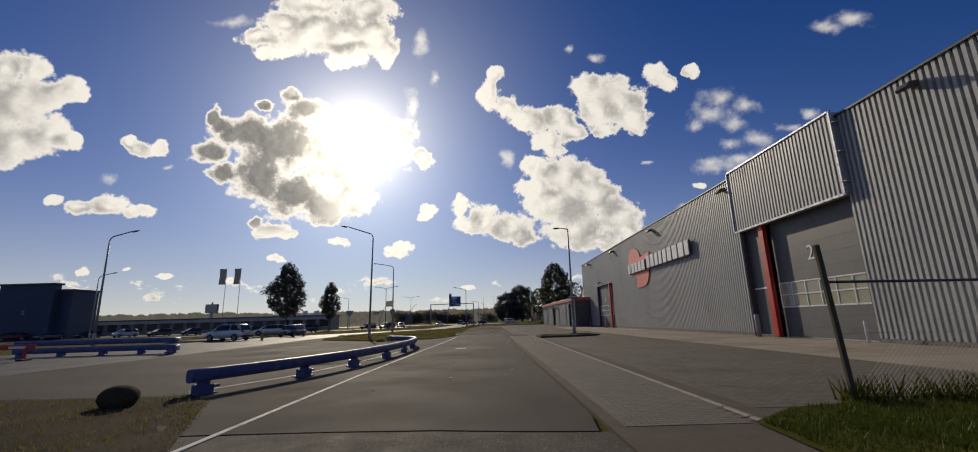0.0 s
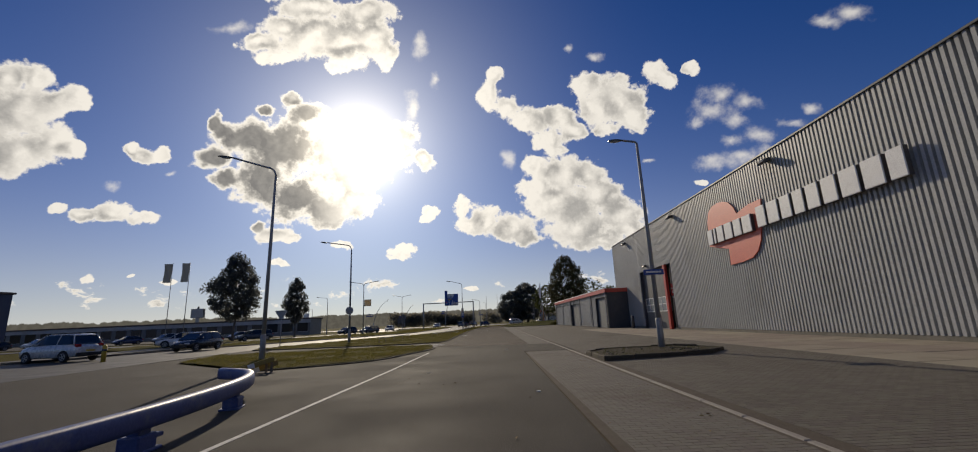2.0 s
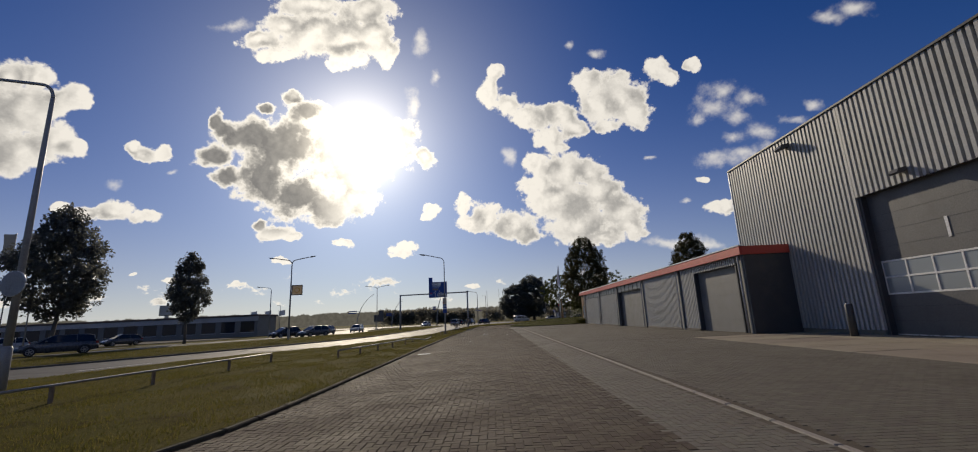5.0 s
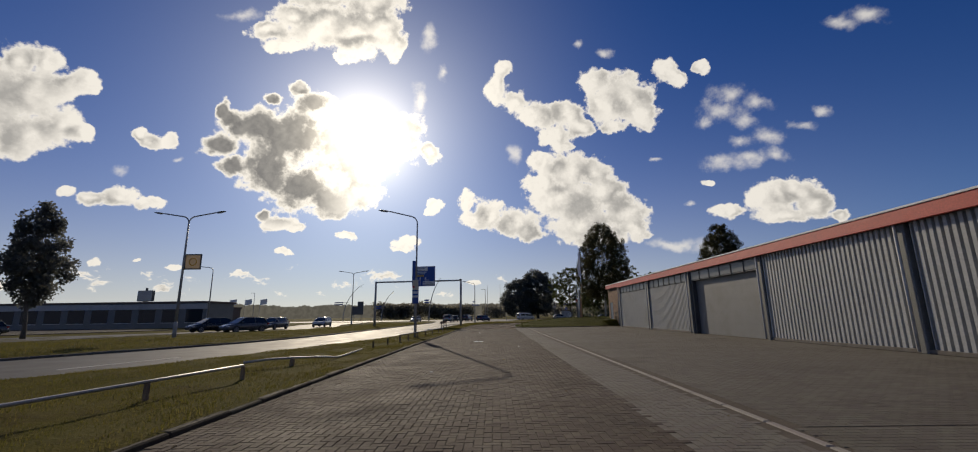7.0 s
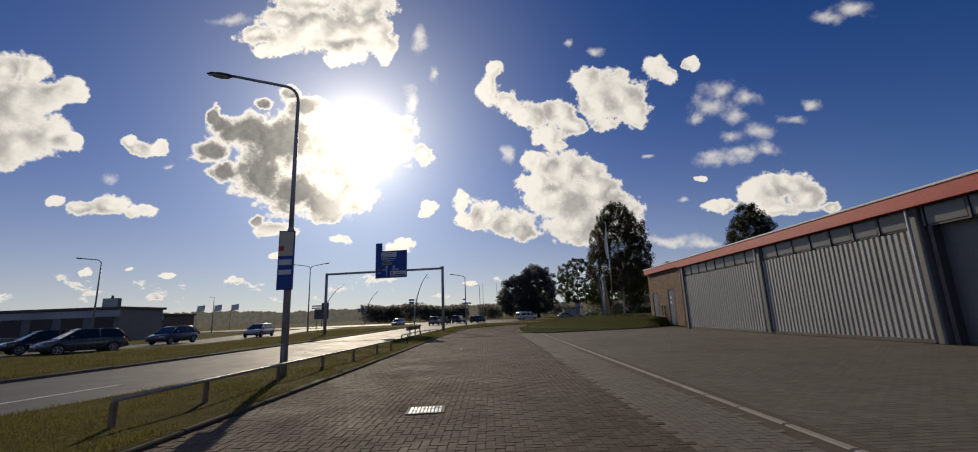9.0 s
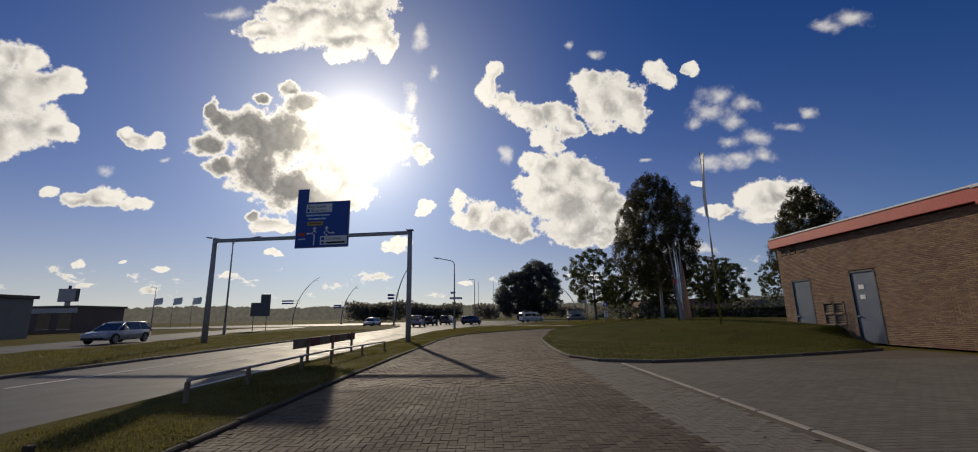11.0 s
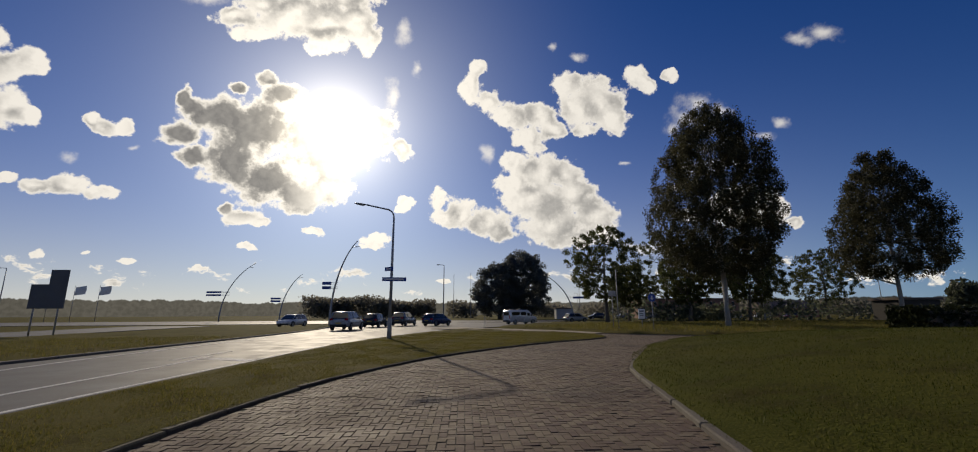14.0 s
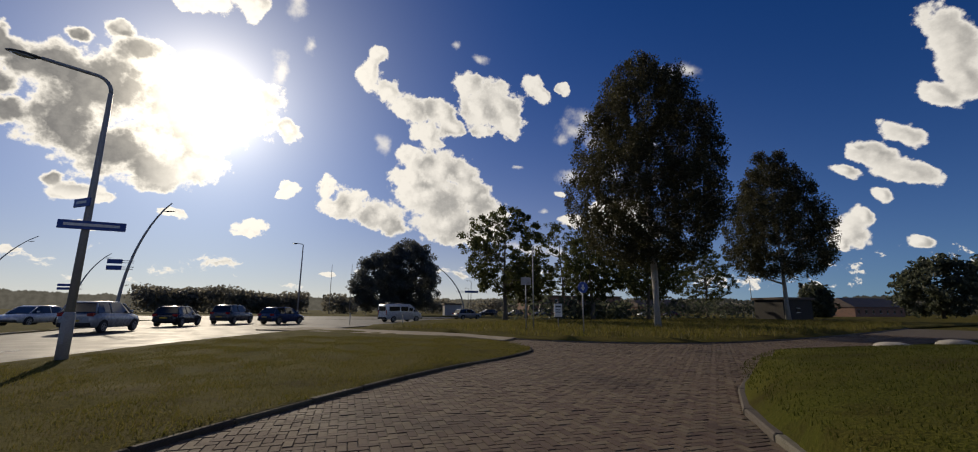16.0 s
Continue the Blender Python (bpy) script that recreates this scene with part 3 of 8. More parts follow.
    def loft(self, rings, smooth=True, caps=True):
        """Skin between closed rings with the same number of points."""
        n = len(rings[0])
        verts = [p for r in rings for p in r]
        faces = [(i * n + k, i * n + (k + 1) % n, (i + 1) * n + (k + 1) % n, (i + 1) * n + k) for i in range(len(rings) - 1) for k in range(n)]
        self.add(verts, faces, smooth)
        if caps:
            base = len(self.v) - len(verts)
            self.f += [tuple(base + k for k in range(n))[::-1], tuple(base + (len(rings) - 1) * n + k for k in range(n))]
            self.s += [False, False]
        return self

    def mesh(self, name, material, fix=True):
        me = bpy.data.meshes.new(name)
        me.from_pydata(self.v, [], self.f)
        me.materials.append(material)
        if any(self.s):
            me.polygons.foreach_set("use_smooth", self.s)
        if fix:
            bm = bmesh.new()
            bm.from_mesh(me)
            bmesh.ops.recalc_face_normals(bm, faces=bm.faces)
            bm.to_mesh(me)
            bm.free()
        me.update()
        return me


def part(name, geo, material, parent=None, label="", at=None):
    """One mesh object, under a thing or under a part of it."""
    ob = new(name, geo.mesh(name, material) if isinstance(geo, Geo) else geo)
    if parent is not None:
        ob.parent = parent
    if at is not None:
        ob.matrix_basis = at
    return tagged(ob, label)


def thing(name, m, label, category, group="", kind=""):
    ob = new(name)
    ob.empty_display_size = 0.2
    ob.matrix_basis = m
    return tagged(ob, label, category, group, kind)


def setting(name, geo, material, label, category):
    return tagged(part(name, geo, material), label, category, kind="structure")


def inside(poly, x, y):
    """Which of the points x, y (arrays) lie in the polygon."""
    x, y = np.asarray(x, float), np.asarray(y, float)
    hit = np.zeros(x.shape, bool)
    for (ax, ay), (bx, by) in zip(poly, poly[1:] + poly[:1]):
        if ay == by:
            continue
        cross = ((ay > y) != (by > y)) & (x < (bx - ax) * (y - ay) / (by - ay) + ax)
        hit ^= cross
    return hit


def slab(poly, z0, z1):
    """A flat plate over a polygon."""
    g = Geo()
    me_v = [(x, y, z1) for x, y in poly]
    area = sum(ax * by - bx * ay for (ax, ay), (bx, by) in zip(poly, poly[1:] + poly[:1]))
    if area < 0:
        me_v.reverse()
    n = len(me_v)
    g.add(me_v + [(x, y, z0) for x, y, _ in me_v], [tuple(range(n))] + [(k, n + k, n + (k + 1) % n, (k + 1) % n) for k in range(n)])
    return g


def arrays(name, verts, faces, material, smooth=False):
    """A mesh straight from numpy arrays."""
    me = bpy.data.meshes.new(name)
    faces = np.asarray(faces, np.int32)
    count, size = faces.shape
    me.vertices.add(len(verts))
    me.vertices.foreach_set("co", np.asarray(verts, np.float32).ravel())
    me.loops.add(count * size)
    me.loops.foreach_set("vertex_index", faces.ravel())
    me.polygons.add(count)
    me.polygons.foreach_set("loop_start", np.arange(0, count * size, size, dtype=np.int32))
    me.polygons.foreach_set("use_smooth", np.full(count, smooth))
    me.update(calc_edges=True)
    me.materials.append(material)
    return me


def smooth_line(points, step=1.0):
    """A smooth line through the given points."""
    pts = [Vector((*p, 0)[:3]) for p in points]
    out = []
    for i in range(len(pts) - 1):
        p0, p1, p2, p3 = pts[max(i - 1, 0)], pts[i], pts[i + 1], pts[min(i + 2, len(pts) - 1)]
        n = max(1, int((p2 - p1).length / step))
        for k in range(n):
            t = k / n
            out.append(0.5 * ((2 * p1) + (p2 - p0) * t + (2 * p0 - 5 * p1 + 4 * p2 - p3) * t * t + (3 * p1 - p0 - 3 * p2 + p3) * t ** 3))
    out.append(pts[-1])
    return out


# ---- ground, roads, kerbs ----
LEFT_EDGE = [(-17.2, 50.6), (-11.7, 50.0), (-8.4, 49.8), (-5.5, 49.9), (-4.1, 50.6), (-3.4, 52.5), (-3.4, 60.0), (-3.5, 70.0), (-3.5, 84.0), (-3.3, 95.0), (-3.2, 110.0), (-2.9, 120.0), (-2.7, 126.0), (-2.2, 130.3), (-1.2, 133.6), (0.0, 136.2), (1.4, 138.4), (2.8, 140.3), (5.2, 143.1), (8.0, 145.6), (9.3, 147.6), (9.3, 150.5), (8.6, 154.0), (6.0, 157.0)]
MAIN_NEAR = [(-15.5, 5.0), (-16.5, 30.0), (-17.6, 45.0), (-17.2, 54.0), (-15.6, 60.5), (-14.3, 66.5), (-12.3, 71.0), (-10.1, 75.2), (-8.7, 80.6), (-7.2, 88.0), (-6.2, 95.0), (-5.7, 110.0), (-5.3, 130.0), (-4.9, 142.0), (-3.2, 152.0), (0.0, 162.0), (5.0, 172.0), (14.0, 183.0)]
MAIN_FAR = [(-31.0, 5.0), (-31.0, 30.0), (-29.5, 46.0), (-27.2, 57.5), (-23.6, 65.0), (-19.6, 73.0), (-16.0, 81.5), (-13.8, 88.0), (-12.8, 96.0), (-12.5, 105.0), (-12.4, 115.0), (-12.4, 130.0), (-12.4, 145.0), (-12.6, 158.0), (-14.0, 172.0), (-18.0, 186.0)]
LAWN_EDGE = [(13.4, 113.9), (10.9, 113.0), (7.5, 112.1), (4.8, 111.6), (3.5, 112.2), (2.9, 113.6), (2.8, 116.0), (2.98, 120.0), (3.2, 123.2), (3.5, 125.6), (4.1, 128.4), (4.6, 130.8), (5.0, 132.4), (5.75, 134.2), (6.6, 135.6), (7.5, 136.95), (8.2, 137.95), (9.4, 139.15), (10.9, 140.3), (14.0, 142.2), (17.8, 143.7), (21.0, 144.4), (30.0, 146.0), (48.0, 149.0)]
NORTH_KERB = [(6.0, 161.5), (9.0, 157.5), (10.6, 153.0), (12.6, 150.2), (16.5, 148.3), (22.0, 148.9), (32.0, 152.0), (48.0, 158.0)]


def line2(points, step=0.9):
    return [(p.x, p.y) for p in smooth_line(points, step)]


EDGE_L, NEAR, FAR, LAWN_L, NORTH = (line2(p) for p in (LEFT_EDGE, MAIN_NEAR, MAIN_FAR, LAWN_EDGE, NORTH_KERB))

ground = Geo()
ground.add([(-2200, -2200, -0.06), (2200, -2200, -0.06), (2200, 2200, -0.06), (-2200, 2200, -0.06)], [(0, 1, 2, 3)])
setting("ground", ground, GRASS, "mown green and straw coloured grass land out to the horizon", "ground")

# service road bed under the loose bricks, and the asphalt lane before them
bed = [(-3.4, 44.0), (-3.4, 38.0), (3.85, 38.0), (3.85, 112.4)] + [p for p in LAWN_L if p[1] > 112 and p[0] < 40 and (p[0] < 3.2 or p[1] > 114)][1:] + [(48, 149), (48, 158)] + NORTH[::-1] + [p for p in EDGE_L[::-1] if p[1] < 156.9 and not (p[0] < -4.0)]
setting("road_bed", slab(bed, -0.2, -0.008), BED, "sandy joints under the brick paved service road", "road")

asphalt = [(-3.75, 6.0), (-2.1, 5.98), (-0.7, 5.9), (0.4, 5.72), (1.3, 5.62), (1.42, 6.6), (1.45, 20.0), (1.6, 38.0), (3.8, 38.0), (3.8, 43.2), (-3.3, 45.0), (-3.3, 42.6), (-4.4, 36.6), (-8.0, 33.7), (-15.0, 39.8), (-16.4, 44.5), (-17.4, 45.2), (-16.8, 30.0), (-15.8, 9.5), (-9.5, 9.5), (-6.4, 8.8), (-4.3, 6.0)]
setting("asphalt_lane", slab(asphalt, -0.2, 0.0), ASPHALT, "worn grey asphalt lane with patches and stains", "road")
entry = [(-20.0, -25.0), (1.45, -25.0), (1.45, 5.6), (0.4, 5.7), (-0.7, 5.88), (-2.1, 5.96), (-4.3, 5.98), (-6.4, 8.8), (-20.0, 8.8)]
setting("entry_lane", slab(entry, -0.2, -0.01), ENTRY, "rough worn surface before the asphalt begins", "road")
junction = [(-3.3, 45.3), (-3.3, 50.8), (-5.5, 49.6), (-12.0, 49.7), (-17.4, 50.3), (-17.6, 44.9), (-17.0, 44.9), (-12.0, 45.2), (-6.4, 47.0), (-3.7, 45.6)]
setting("junction", slab(junction, -0.2, -0.004), ASPHALT, "grey asphalt side road mouth with give-way triangles", "road")
main_road = NEAR + [(18, 200), (-18, 200)] + FAR[::-1]
setting("main_road", slab(main_road, -0.2, 0.006), MAIN_ASPHALT, "smooth dark asphalt main road shining against the sun", "road")
turn_circle = [(-70 + 95 * math.cos(a), 215 + 22 * math.sin(a)) for a in (2 * math.pi * k / 60 for k in range(60))]
setting("roundabout", slab(turn_circle, -0.2, 0.012), MAIN_ASPHALT, "wide asphalt roundabout shining in low sun", "road")
other = [(-110, 44), (-64, 68), (-40, 90), (-27, 104), (-22.5, 114), (-23.5, 130), (-29.5, 150), (-34, 185), (-44, 185), (-38, 150), (-32, 130), (-31.5, 116), (-36, 108), (-47, 96), (-70, 75), (-112, 52)]
setting("opposite_road", slab(other, -0.2, 0.0), MAIN_ASPHALT, "far carriageway of dark asphalt beyond the median", "road")
far_lane = [(-31.2, 44.0), (-33.6, 63.0), (-35.2, 80.0), (-34.0, 92.0), (-30.6, 104.0), (-26.8, 106.0), (-29.4, 92.0), (-30.8, 80.0), (-29.2, 62.0), (-28.0, 48.0)]
setting("far_lane", slab(far_lane, -0.2, 0.145), MAIN_ASPHALT, "dark asphalt slip lane crossing the median", "road")
lot = [(-125, 62), (-78, 84), (-52, 108), (-44, 125), (-90, 150), (-150, 120)]
setting("parking_ground", slab(lot, -0.2, 0.01), ASPHALT, "grey asphalt forecourt full of parked cars", "road")

# yard: strip beside the lane, brick yard, concrete slabs by the halls
yard = [(1.49, -25.0), (16.6, -25.0), (16.6, 72.0), (14.2, 72.0), (14.2, 113.9), (10.9, 112.9), (7.5, 112.0), (4.8, 111.5), (3.85, 111.9), (3.85, 37.96), (1.64, 37.96), (1.49, 20.0)]
setting("yard", slab(yard, -0.2, -0.007), BED, "sandy joints under the grey brick yard", "pavement")

# white-painted line of bricks along the yard
def strip(points, width, z, height=0.012):
    g = Geo()
    pts = [Vector((*p, 0)) for p in points]
    left, right = [], []
    for i, p in enumerate(pts):
        t = (pts[min(i + 1, len(pts) - 1)] - pts[max(i - 1, 0)]).normalized()
        side = Vector((t.y, -t.x, 0)) * width / 2
        left.append(p - side)
        right.append(p + side)
    n = len(pts)
    v = [(*p.xy, z) for p in left] + [(*p.xy, z) for p in right] + [(*p.xy, z - height) for p in left] + [(*p.xy, z - height) for p in right]
    f = []
    for i in range(n - 1):
        f += [(i, i + 1, n + i + 1, n + i), (i + 1, i, 2 * n + i, 2 * n + i + 1), (n + i, n + i + 1, 3 * n + i + 1, 3 * n + i)]
    f += [(0, n, 3 * n, 2 * n), (n - 1, 3 * n - 1, 4 * n - 1, 2 * n - 1)]
    return g.add(v, f)


setting("lane_line", strip([(-3.55, 4.6), (-3.5, 12.0), (-3.25, 22.0), (-2.95, 32.0), (-2.85, 39.8)], 0.09, 0.004), PAINT, "thin worn white edge line on asphalt", "road marking")
setting("lane_line", strip([(-6.5, 9.9), (-5.5, 12.2), (-4.95, 15.0), (-4.55, 18.0), (-4.35, 21.5)], 0.1, 0.004), PAINT, "thin worn white line behind the blue rail", "road marking")
for y in (45.6, 46.4, 47.2, 48.0):
    tri = Geo().add([(-3.9, y - 0.3, 0.004), (-2.95, y, 0.004), (-3.9, y + 0.3, 0.004), (-3.9, y - 0.3, -0.004), (-2.95, y, -0.004), (-3.9, y + 0.3, -0.004)], [(0, 1, 2), (0, 3, 4, 1), (1, 4, 5, 2), (2, 5, 3, 0)])
    setting("give_way_triangle", tri, PAINT, "white give-way triangle painted on asphalt", "road marking")
for y0 in range(64, 160, 12):
    i0 = [k for k, p in enumerate(NEAR) if p[1] >= y0][0]
    px, py = NEAR[i0]
    i1 = [k for k, p in enumerate(NEAR) if p[1] >= y0 + 3][0]
    qx, qy = NEAR[i1]
    off = -2.1 if y0 < 108 else -3.0
    setting("lane_dash", strip([(px + off, py), (qx + off, qy)], 0.14, 0.013), PAINT, "white lane dash on dark asphalt", "road marking")
setting("lane_line", strip([(-10.4, 109.0), (-9.9, 117.0), (-10.4, 128.0), (-11.3, 137.0), (-11.4, 150.0)], 0.13, 0.013), PAINT, "solid white line along the main road", "road marking")
setting("lane_line", strip([(-7.1, 110.0), (-6.9, 116.0), (-7.1, 126.0), (-7.4, 135.0), (-7.7, 137.5)], 0.13, 0.013), PAINT, "solid white line tapering out on the main road", "road marking")
setting("lane_line", strip([(-6.1, 108.5), (-5.9, 118.0), (-5.7, 130.0), (-5.4, 141.0), (-3.9, 151.0)], 0.12, 0.013), PAINT, "white edge line by the verge", "road marking")
setting("hatching", strip([(-7.3, 136.6), (-5.6, 135.9)], 0.5, 0.013), PAINT, "white hatch bar on the main road", "road marking")


def kerb_stones(name, points, width=0.14, top=0.11, label="grey concrete kerb stones", z=-0.15, material=None, skew=0.012):
    """Kerb of separate stones along a line."""
    root = thing(name, pose(0, 0, 0), label, "kerb", kind="structure")
    pts = smooth_line(points, 1.0)
    rnd = random.Random(len(pts))
    for a, b in zip(pts, pts[1:]):
        d = b - a
        if d.length < 0.2:
            continue
        m = Matrix.Translation(a + d / 2) @ Matrix.Rotation(math.atan2(d.y, d.x) + rnd.uniform(-skew, skew), 4, "Z")
        part("kerb_stone", stone_mesh(round(d.length - 0.012, 2), width, top, z, material or KERB), material or KERB, root, at=m @ pose(0, 0, rnd.uniform(-0.6, 0.5) * skew))
    return root


STONES = {}


def stone_mesh(length, width, top, z, material):
    key = (length, width, top, z, material.name)
    if key not in STONES:
        STONES[key] = Geo().box(-length / 2, length / 2, -width / 2, width / 2, z, top, 0.02).mesh("kerb_stone", material)
    return STONES[key]


kerb_stones("kerb_verge", LEFT_EDGE, top=0.06, material=DARKKERB, label="mossy concrete kerb along the grass verge")
kerb_stones("kerb_lawn", LAWN_EDGE[:-2], top=0.075, material=OLDKERB, label="concrete kerb round the lawn, patched in places")
kerb_stones("kerb_side_road", NORTH_KERB, top=0.045, material=OLDKERB, label="low concrete kerb along the side road")
kerb_stones("kerb_triangle", top=0.05, material=DARKKERB, points=[(-8.0, 33.9), (-6.5, 34.6), (-4.6, 36.2), (-3.7, 39.5), (-3.1, 42.4), (-3.3, 44.6), (-4.6, 46.0), (-8.0, 46.4), (-12.0, 45.0), (-16.0, 44.6)], label="worn kerb round a grass triangle")
kerb_stones("kerb_median", MAIN_FAR[1:-1], top=0.1, label="concrete kerb along the median")
kerb_stones("gutter_line", [(3.45, 5.0), (3.55, 30.0), (3.68, 60.0), (3.8, 90.0), (3.95, 111.6)], width=0.11, top=0.006, skew=0.0015, material=LINE_BLOCK, label="flush row of pale concrete blocks along the yard")


def grass_plate(name, poly, hump, label, base=0.06, cell=0.7):
    """Turf over a polygon, a little humped and uneven."""
    xs, ys = [p[0] for p in poly], [p[1] for p in poly]
    cell_x = max(cell, (max(xs) - min(xs)) / 120)
    cell_y = max(cell, (max(ys) - min(ys)) / 260)
    gx, gy = np.arange(min(xs) - cell_x, max(xs) + 2 * cell_x, cell_x), np.arange(min(ys) - cell_y, max(ys) + 2 * cell_y, cell_y)
    X, Y = np.meshgrid(gx, gy)
    keep = inside(poly, X, Y)
    # pull the outer points of the grid onto the outline
    P = np.array(poly)
    Q = np.roll(P, -1, 0)
    near = keep.copy()
    for dx in (-1, 0, 1):
        for dy in (-1, 0, 1):
            near |= np.roll(np.roll(keep, dx, 1), dy, 0)
    border = near & ~keep
    bx, by = X[border], Y[border]
    best, px, py = np.full(bx.shape, 1e9), bx.copy(), by.copy()
    for (ax, ay), (cx, cy) in zip(P, Q):
        dx, dy = cx - ax, cy - ay
        t = np.clip(((bx - ax) * dx + (by - ay) * dy) / max(dx * dx + dy * dy, 1e-9), 0, 1)
        qx, qy = ax + t * dx, ay + t * dy
        d = (qx - bx) ** 2 + (qy - by) ** 2
        better = d < best
        best, px, py = np.where(better, d, best), np.where(better, qx, px), np.where(better, qy, py)
    X, Y = X.copy(), Y.copy()
    X[border], Y[border] = px, py
    Z = base + hump(X, Y)
    Z[border] = base
    idx = -np.ones(X.shape, int)
    idx[near] = np.arange(near.sum())
    verts = np.stack([X[near], Y[near], Z[near]], 1)
    a, b, c, d = idx[:-1, :-1], idx[:-1, 1:], idx[1:, 1:], idx[1:, :-1]
    any_in = keep[:-1, :-1] | keep[:-1, 1:] | keep[1:, 1:] | keep[1:, :-1]
    ok = (a >= 0) & (b >= 0) & (c >= 0) & (d >= 0) & any_in
    me = arrays(name, verts, np.stack([a[ok], b[ok], c[ok], d[ok]], 1), {"lawn": LAWN_GROUND, "near_soil": SOIL, "near_grass": LAWN_GROUND}.get(name, GRASS), True)
    return tagged(new(name, me), label, "grass", kind="structure")


def ripples(x, y, amp=0.03):
    return amp * (np.sin(x * 1.7 + 0.6 * y) * np.cos(y * 1.1 - 0.4 * x) + 0.5 * np.sin(3.1 * x) * np.sin(2.3 * y) + 0.6)


def lawn_hump(x, y):
    d = ((x - 15.5) / 11.5) ** 2 + ((y - 128.5) / 15.5) ** 2
    return 0.92 * np.clip(1 - d, 0, 1) ** 0.8 + ripples(x, y, 0.015)


VERGE = [p for p in EDGE_L if p[1] < 157.1] + [(3.0, 164.0)] + [p for p in NEAR[::-1] if 51.5 < p[1] < 163.0]
LAWN = LAWN_L + [(48.0, 120.0), (30.0, 114.0), (22.0, 117.0), (14.2, 117.4)]
TRIANGLE = [(-8.0, 33.9), (-6.5, 34.6), (-4.6, 36.2), (-3.7, 39.5), (-3.1, 42.4), (-3.3, 44.6), (-4.6, 46.0), (-8.0, 46.4), (-12.0, 45.0), (-16.0, 44.6), (-15.0, 40.0)]
NORTH_GRASS = NORTH + [(120.0, 175.0), (120.0, 210.0), (40.0, 200.0), (12.0, 186.0), (4.0, 166.0)]
MEDIAN = [p for p in FAR if 58 < p[1] < 176] + [(-26.0, 170.0), (-28.5, 150.0), (-22.8, 130.0), (-21.8, 115.0), (-26.5, 105.0), (-39.0, 91.0), (-48.0, 80.0), (-44.0, 66.0)]
grass_plate("verge", VERGE, lambda x, y: ripples(x, y, 0.03), "patchy green and straw coloured grass verge between two roads")
grass_plate("lawn", LAWN, lawn_hump, "mown green lawn on a low mound beside the brick road")
grass_plate("grass_triangle", TRIANGLE, lambda x, y: ripples(x, y, 0.03), "patchy triangle of rough grass at the junction")
grass_plate("north_grass", NORTH_GRASS, lambda x, y: 0.12 + ripples(x, y, 0.05), "rough grass under trees beyond the side road", cell=1.2)
grass_plate("median", MEDIAN, lambda x, y: 0.05 + ripples(x, y, 0.04), "rough dry grass median between carriageways", cell=1.2)
grass_plate("near_grass", [(3.6, -20.0), (16.0, -20.0), (16.0, 5.6), (9.0, 6.6), (5.4, 6.8), (4.3, 6.6), (3.3, 5.8), (3.2, 4.6)], lambda x, y: ripples(x, y, 0.03), "tufted green grass by the fence post", base=0.012, cell=0.35)
grass_plate("near_soil", [(-3.3, 4.6), (-4.4, 6.8), (-5.3, 8.6), (-6.1, 9.4), (-9.5, 9.4), (-20.0, 9.4), (-20.0, -20.0), (-3.3, -20.0)], lambda x, y: ripples(x, y, 0.035), "bare dark soil with thin grass by the rail's end", base=0.01, cell=0.35)
path = [(8.6, 154.5), (9.6, 151.2), (10.9, 152.9), (9.2, 157.3), (6.2, 161.2), (0.6, 168.0), (-2.2, 164.5), (5.6, 157.3)]
setting("footpath", slab(path, -0.05, 0.07), TAN, "sandy brown footpath crossing the grass", "path")

# ---- the large clad hall ----
WX = 16.1


def ribbed(y0, y1, z0, z1, x, pitch=0.25, deep=0.12):
    """Vertical trapezoid sheet: one folded skin with its back."""
    g = Geo()
    prof = []
    y = y0
    while y < y1 - 1e-6:
        for dy, dx in ((0.0, 0.0), (0.52 * pitch, 0.0), (0.58 * pitch, deep), (0.93 * pitch, deep)):
            if y + dy <= y1:
                prof.append((x + dx, y + dy))
        y += pitch
    prof.append((x, y1))
    n = len(prof)
    v = [(px, py, z0) for px, py in prof] + [(px, py, z1) for px, py in prof]
    v += [(x + deep + 0.06, y0, z0), (x + deep + 0.06, y1, z0), (x + deep + 0.06, y0, z1), (x + deep + 0.06, y1, z1)]
    f = [(k, k + 1, n + k + 1, n + k) for k in range(n - 1)]
    f += [(2 * n, 2 * n + 2, 2 * n + 3, 2 * n + 1), (0, n, 2 * n + 2, 2 * n), (n - 1, 2 * n + 1, 2 * n + 3, 2 * n - 1)]
    return g.add(v, f)


hall = thing("hall", pose(0, 0, 0), "large industrial hall clad in grey ribbed metal", "building")
HZ = 10.0
for y0, y1, z0 in ((-14.0, 18.35, 0.18), (26.95, 56.2, 0.18), (56.2, 64.35, 5.72), (64.35, 73.35, 0.18)):
    part("cladding", ribbed(y0, y1, z0, HZ, WX), CLAD, hall, "grey vertical ribbed metal sheet")
part("plinth", Geo().box(WX + 0.02, WX + 0.3, -14, 18.35, -0.1, 0.2, 0.01).box(WX + 0.02, WX + 0.3, 26.95, 56.2, -0.1, 0.2, 0.01).box(WX + 0.02, WX + 0.3, 64.35, 73.35, -0.1, 0.2, 0.01), KERB, hall, "concrete plinth")
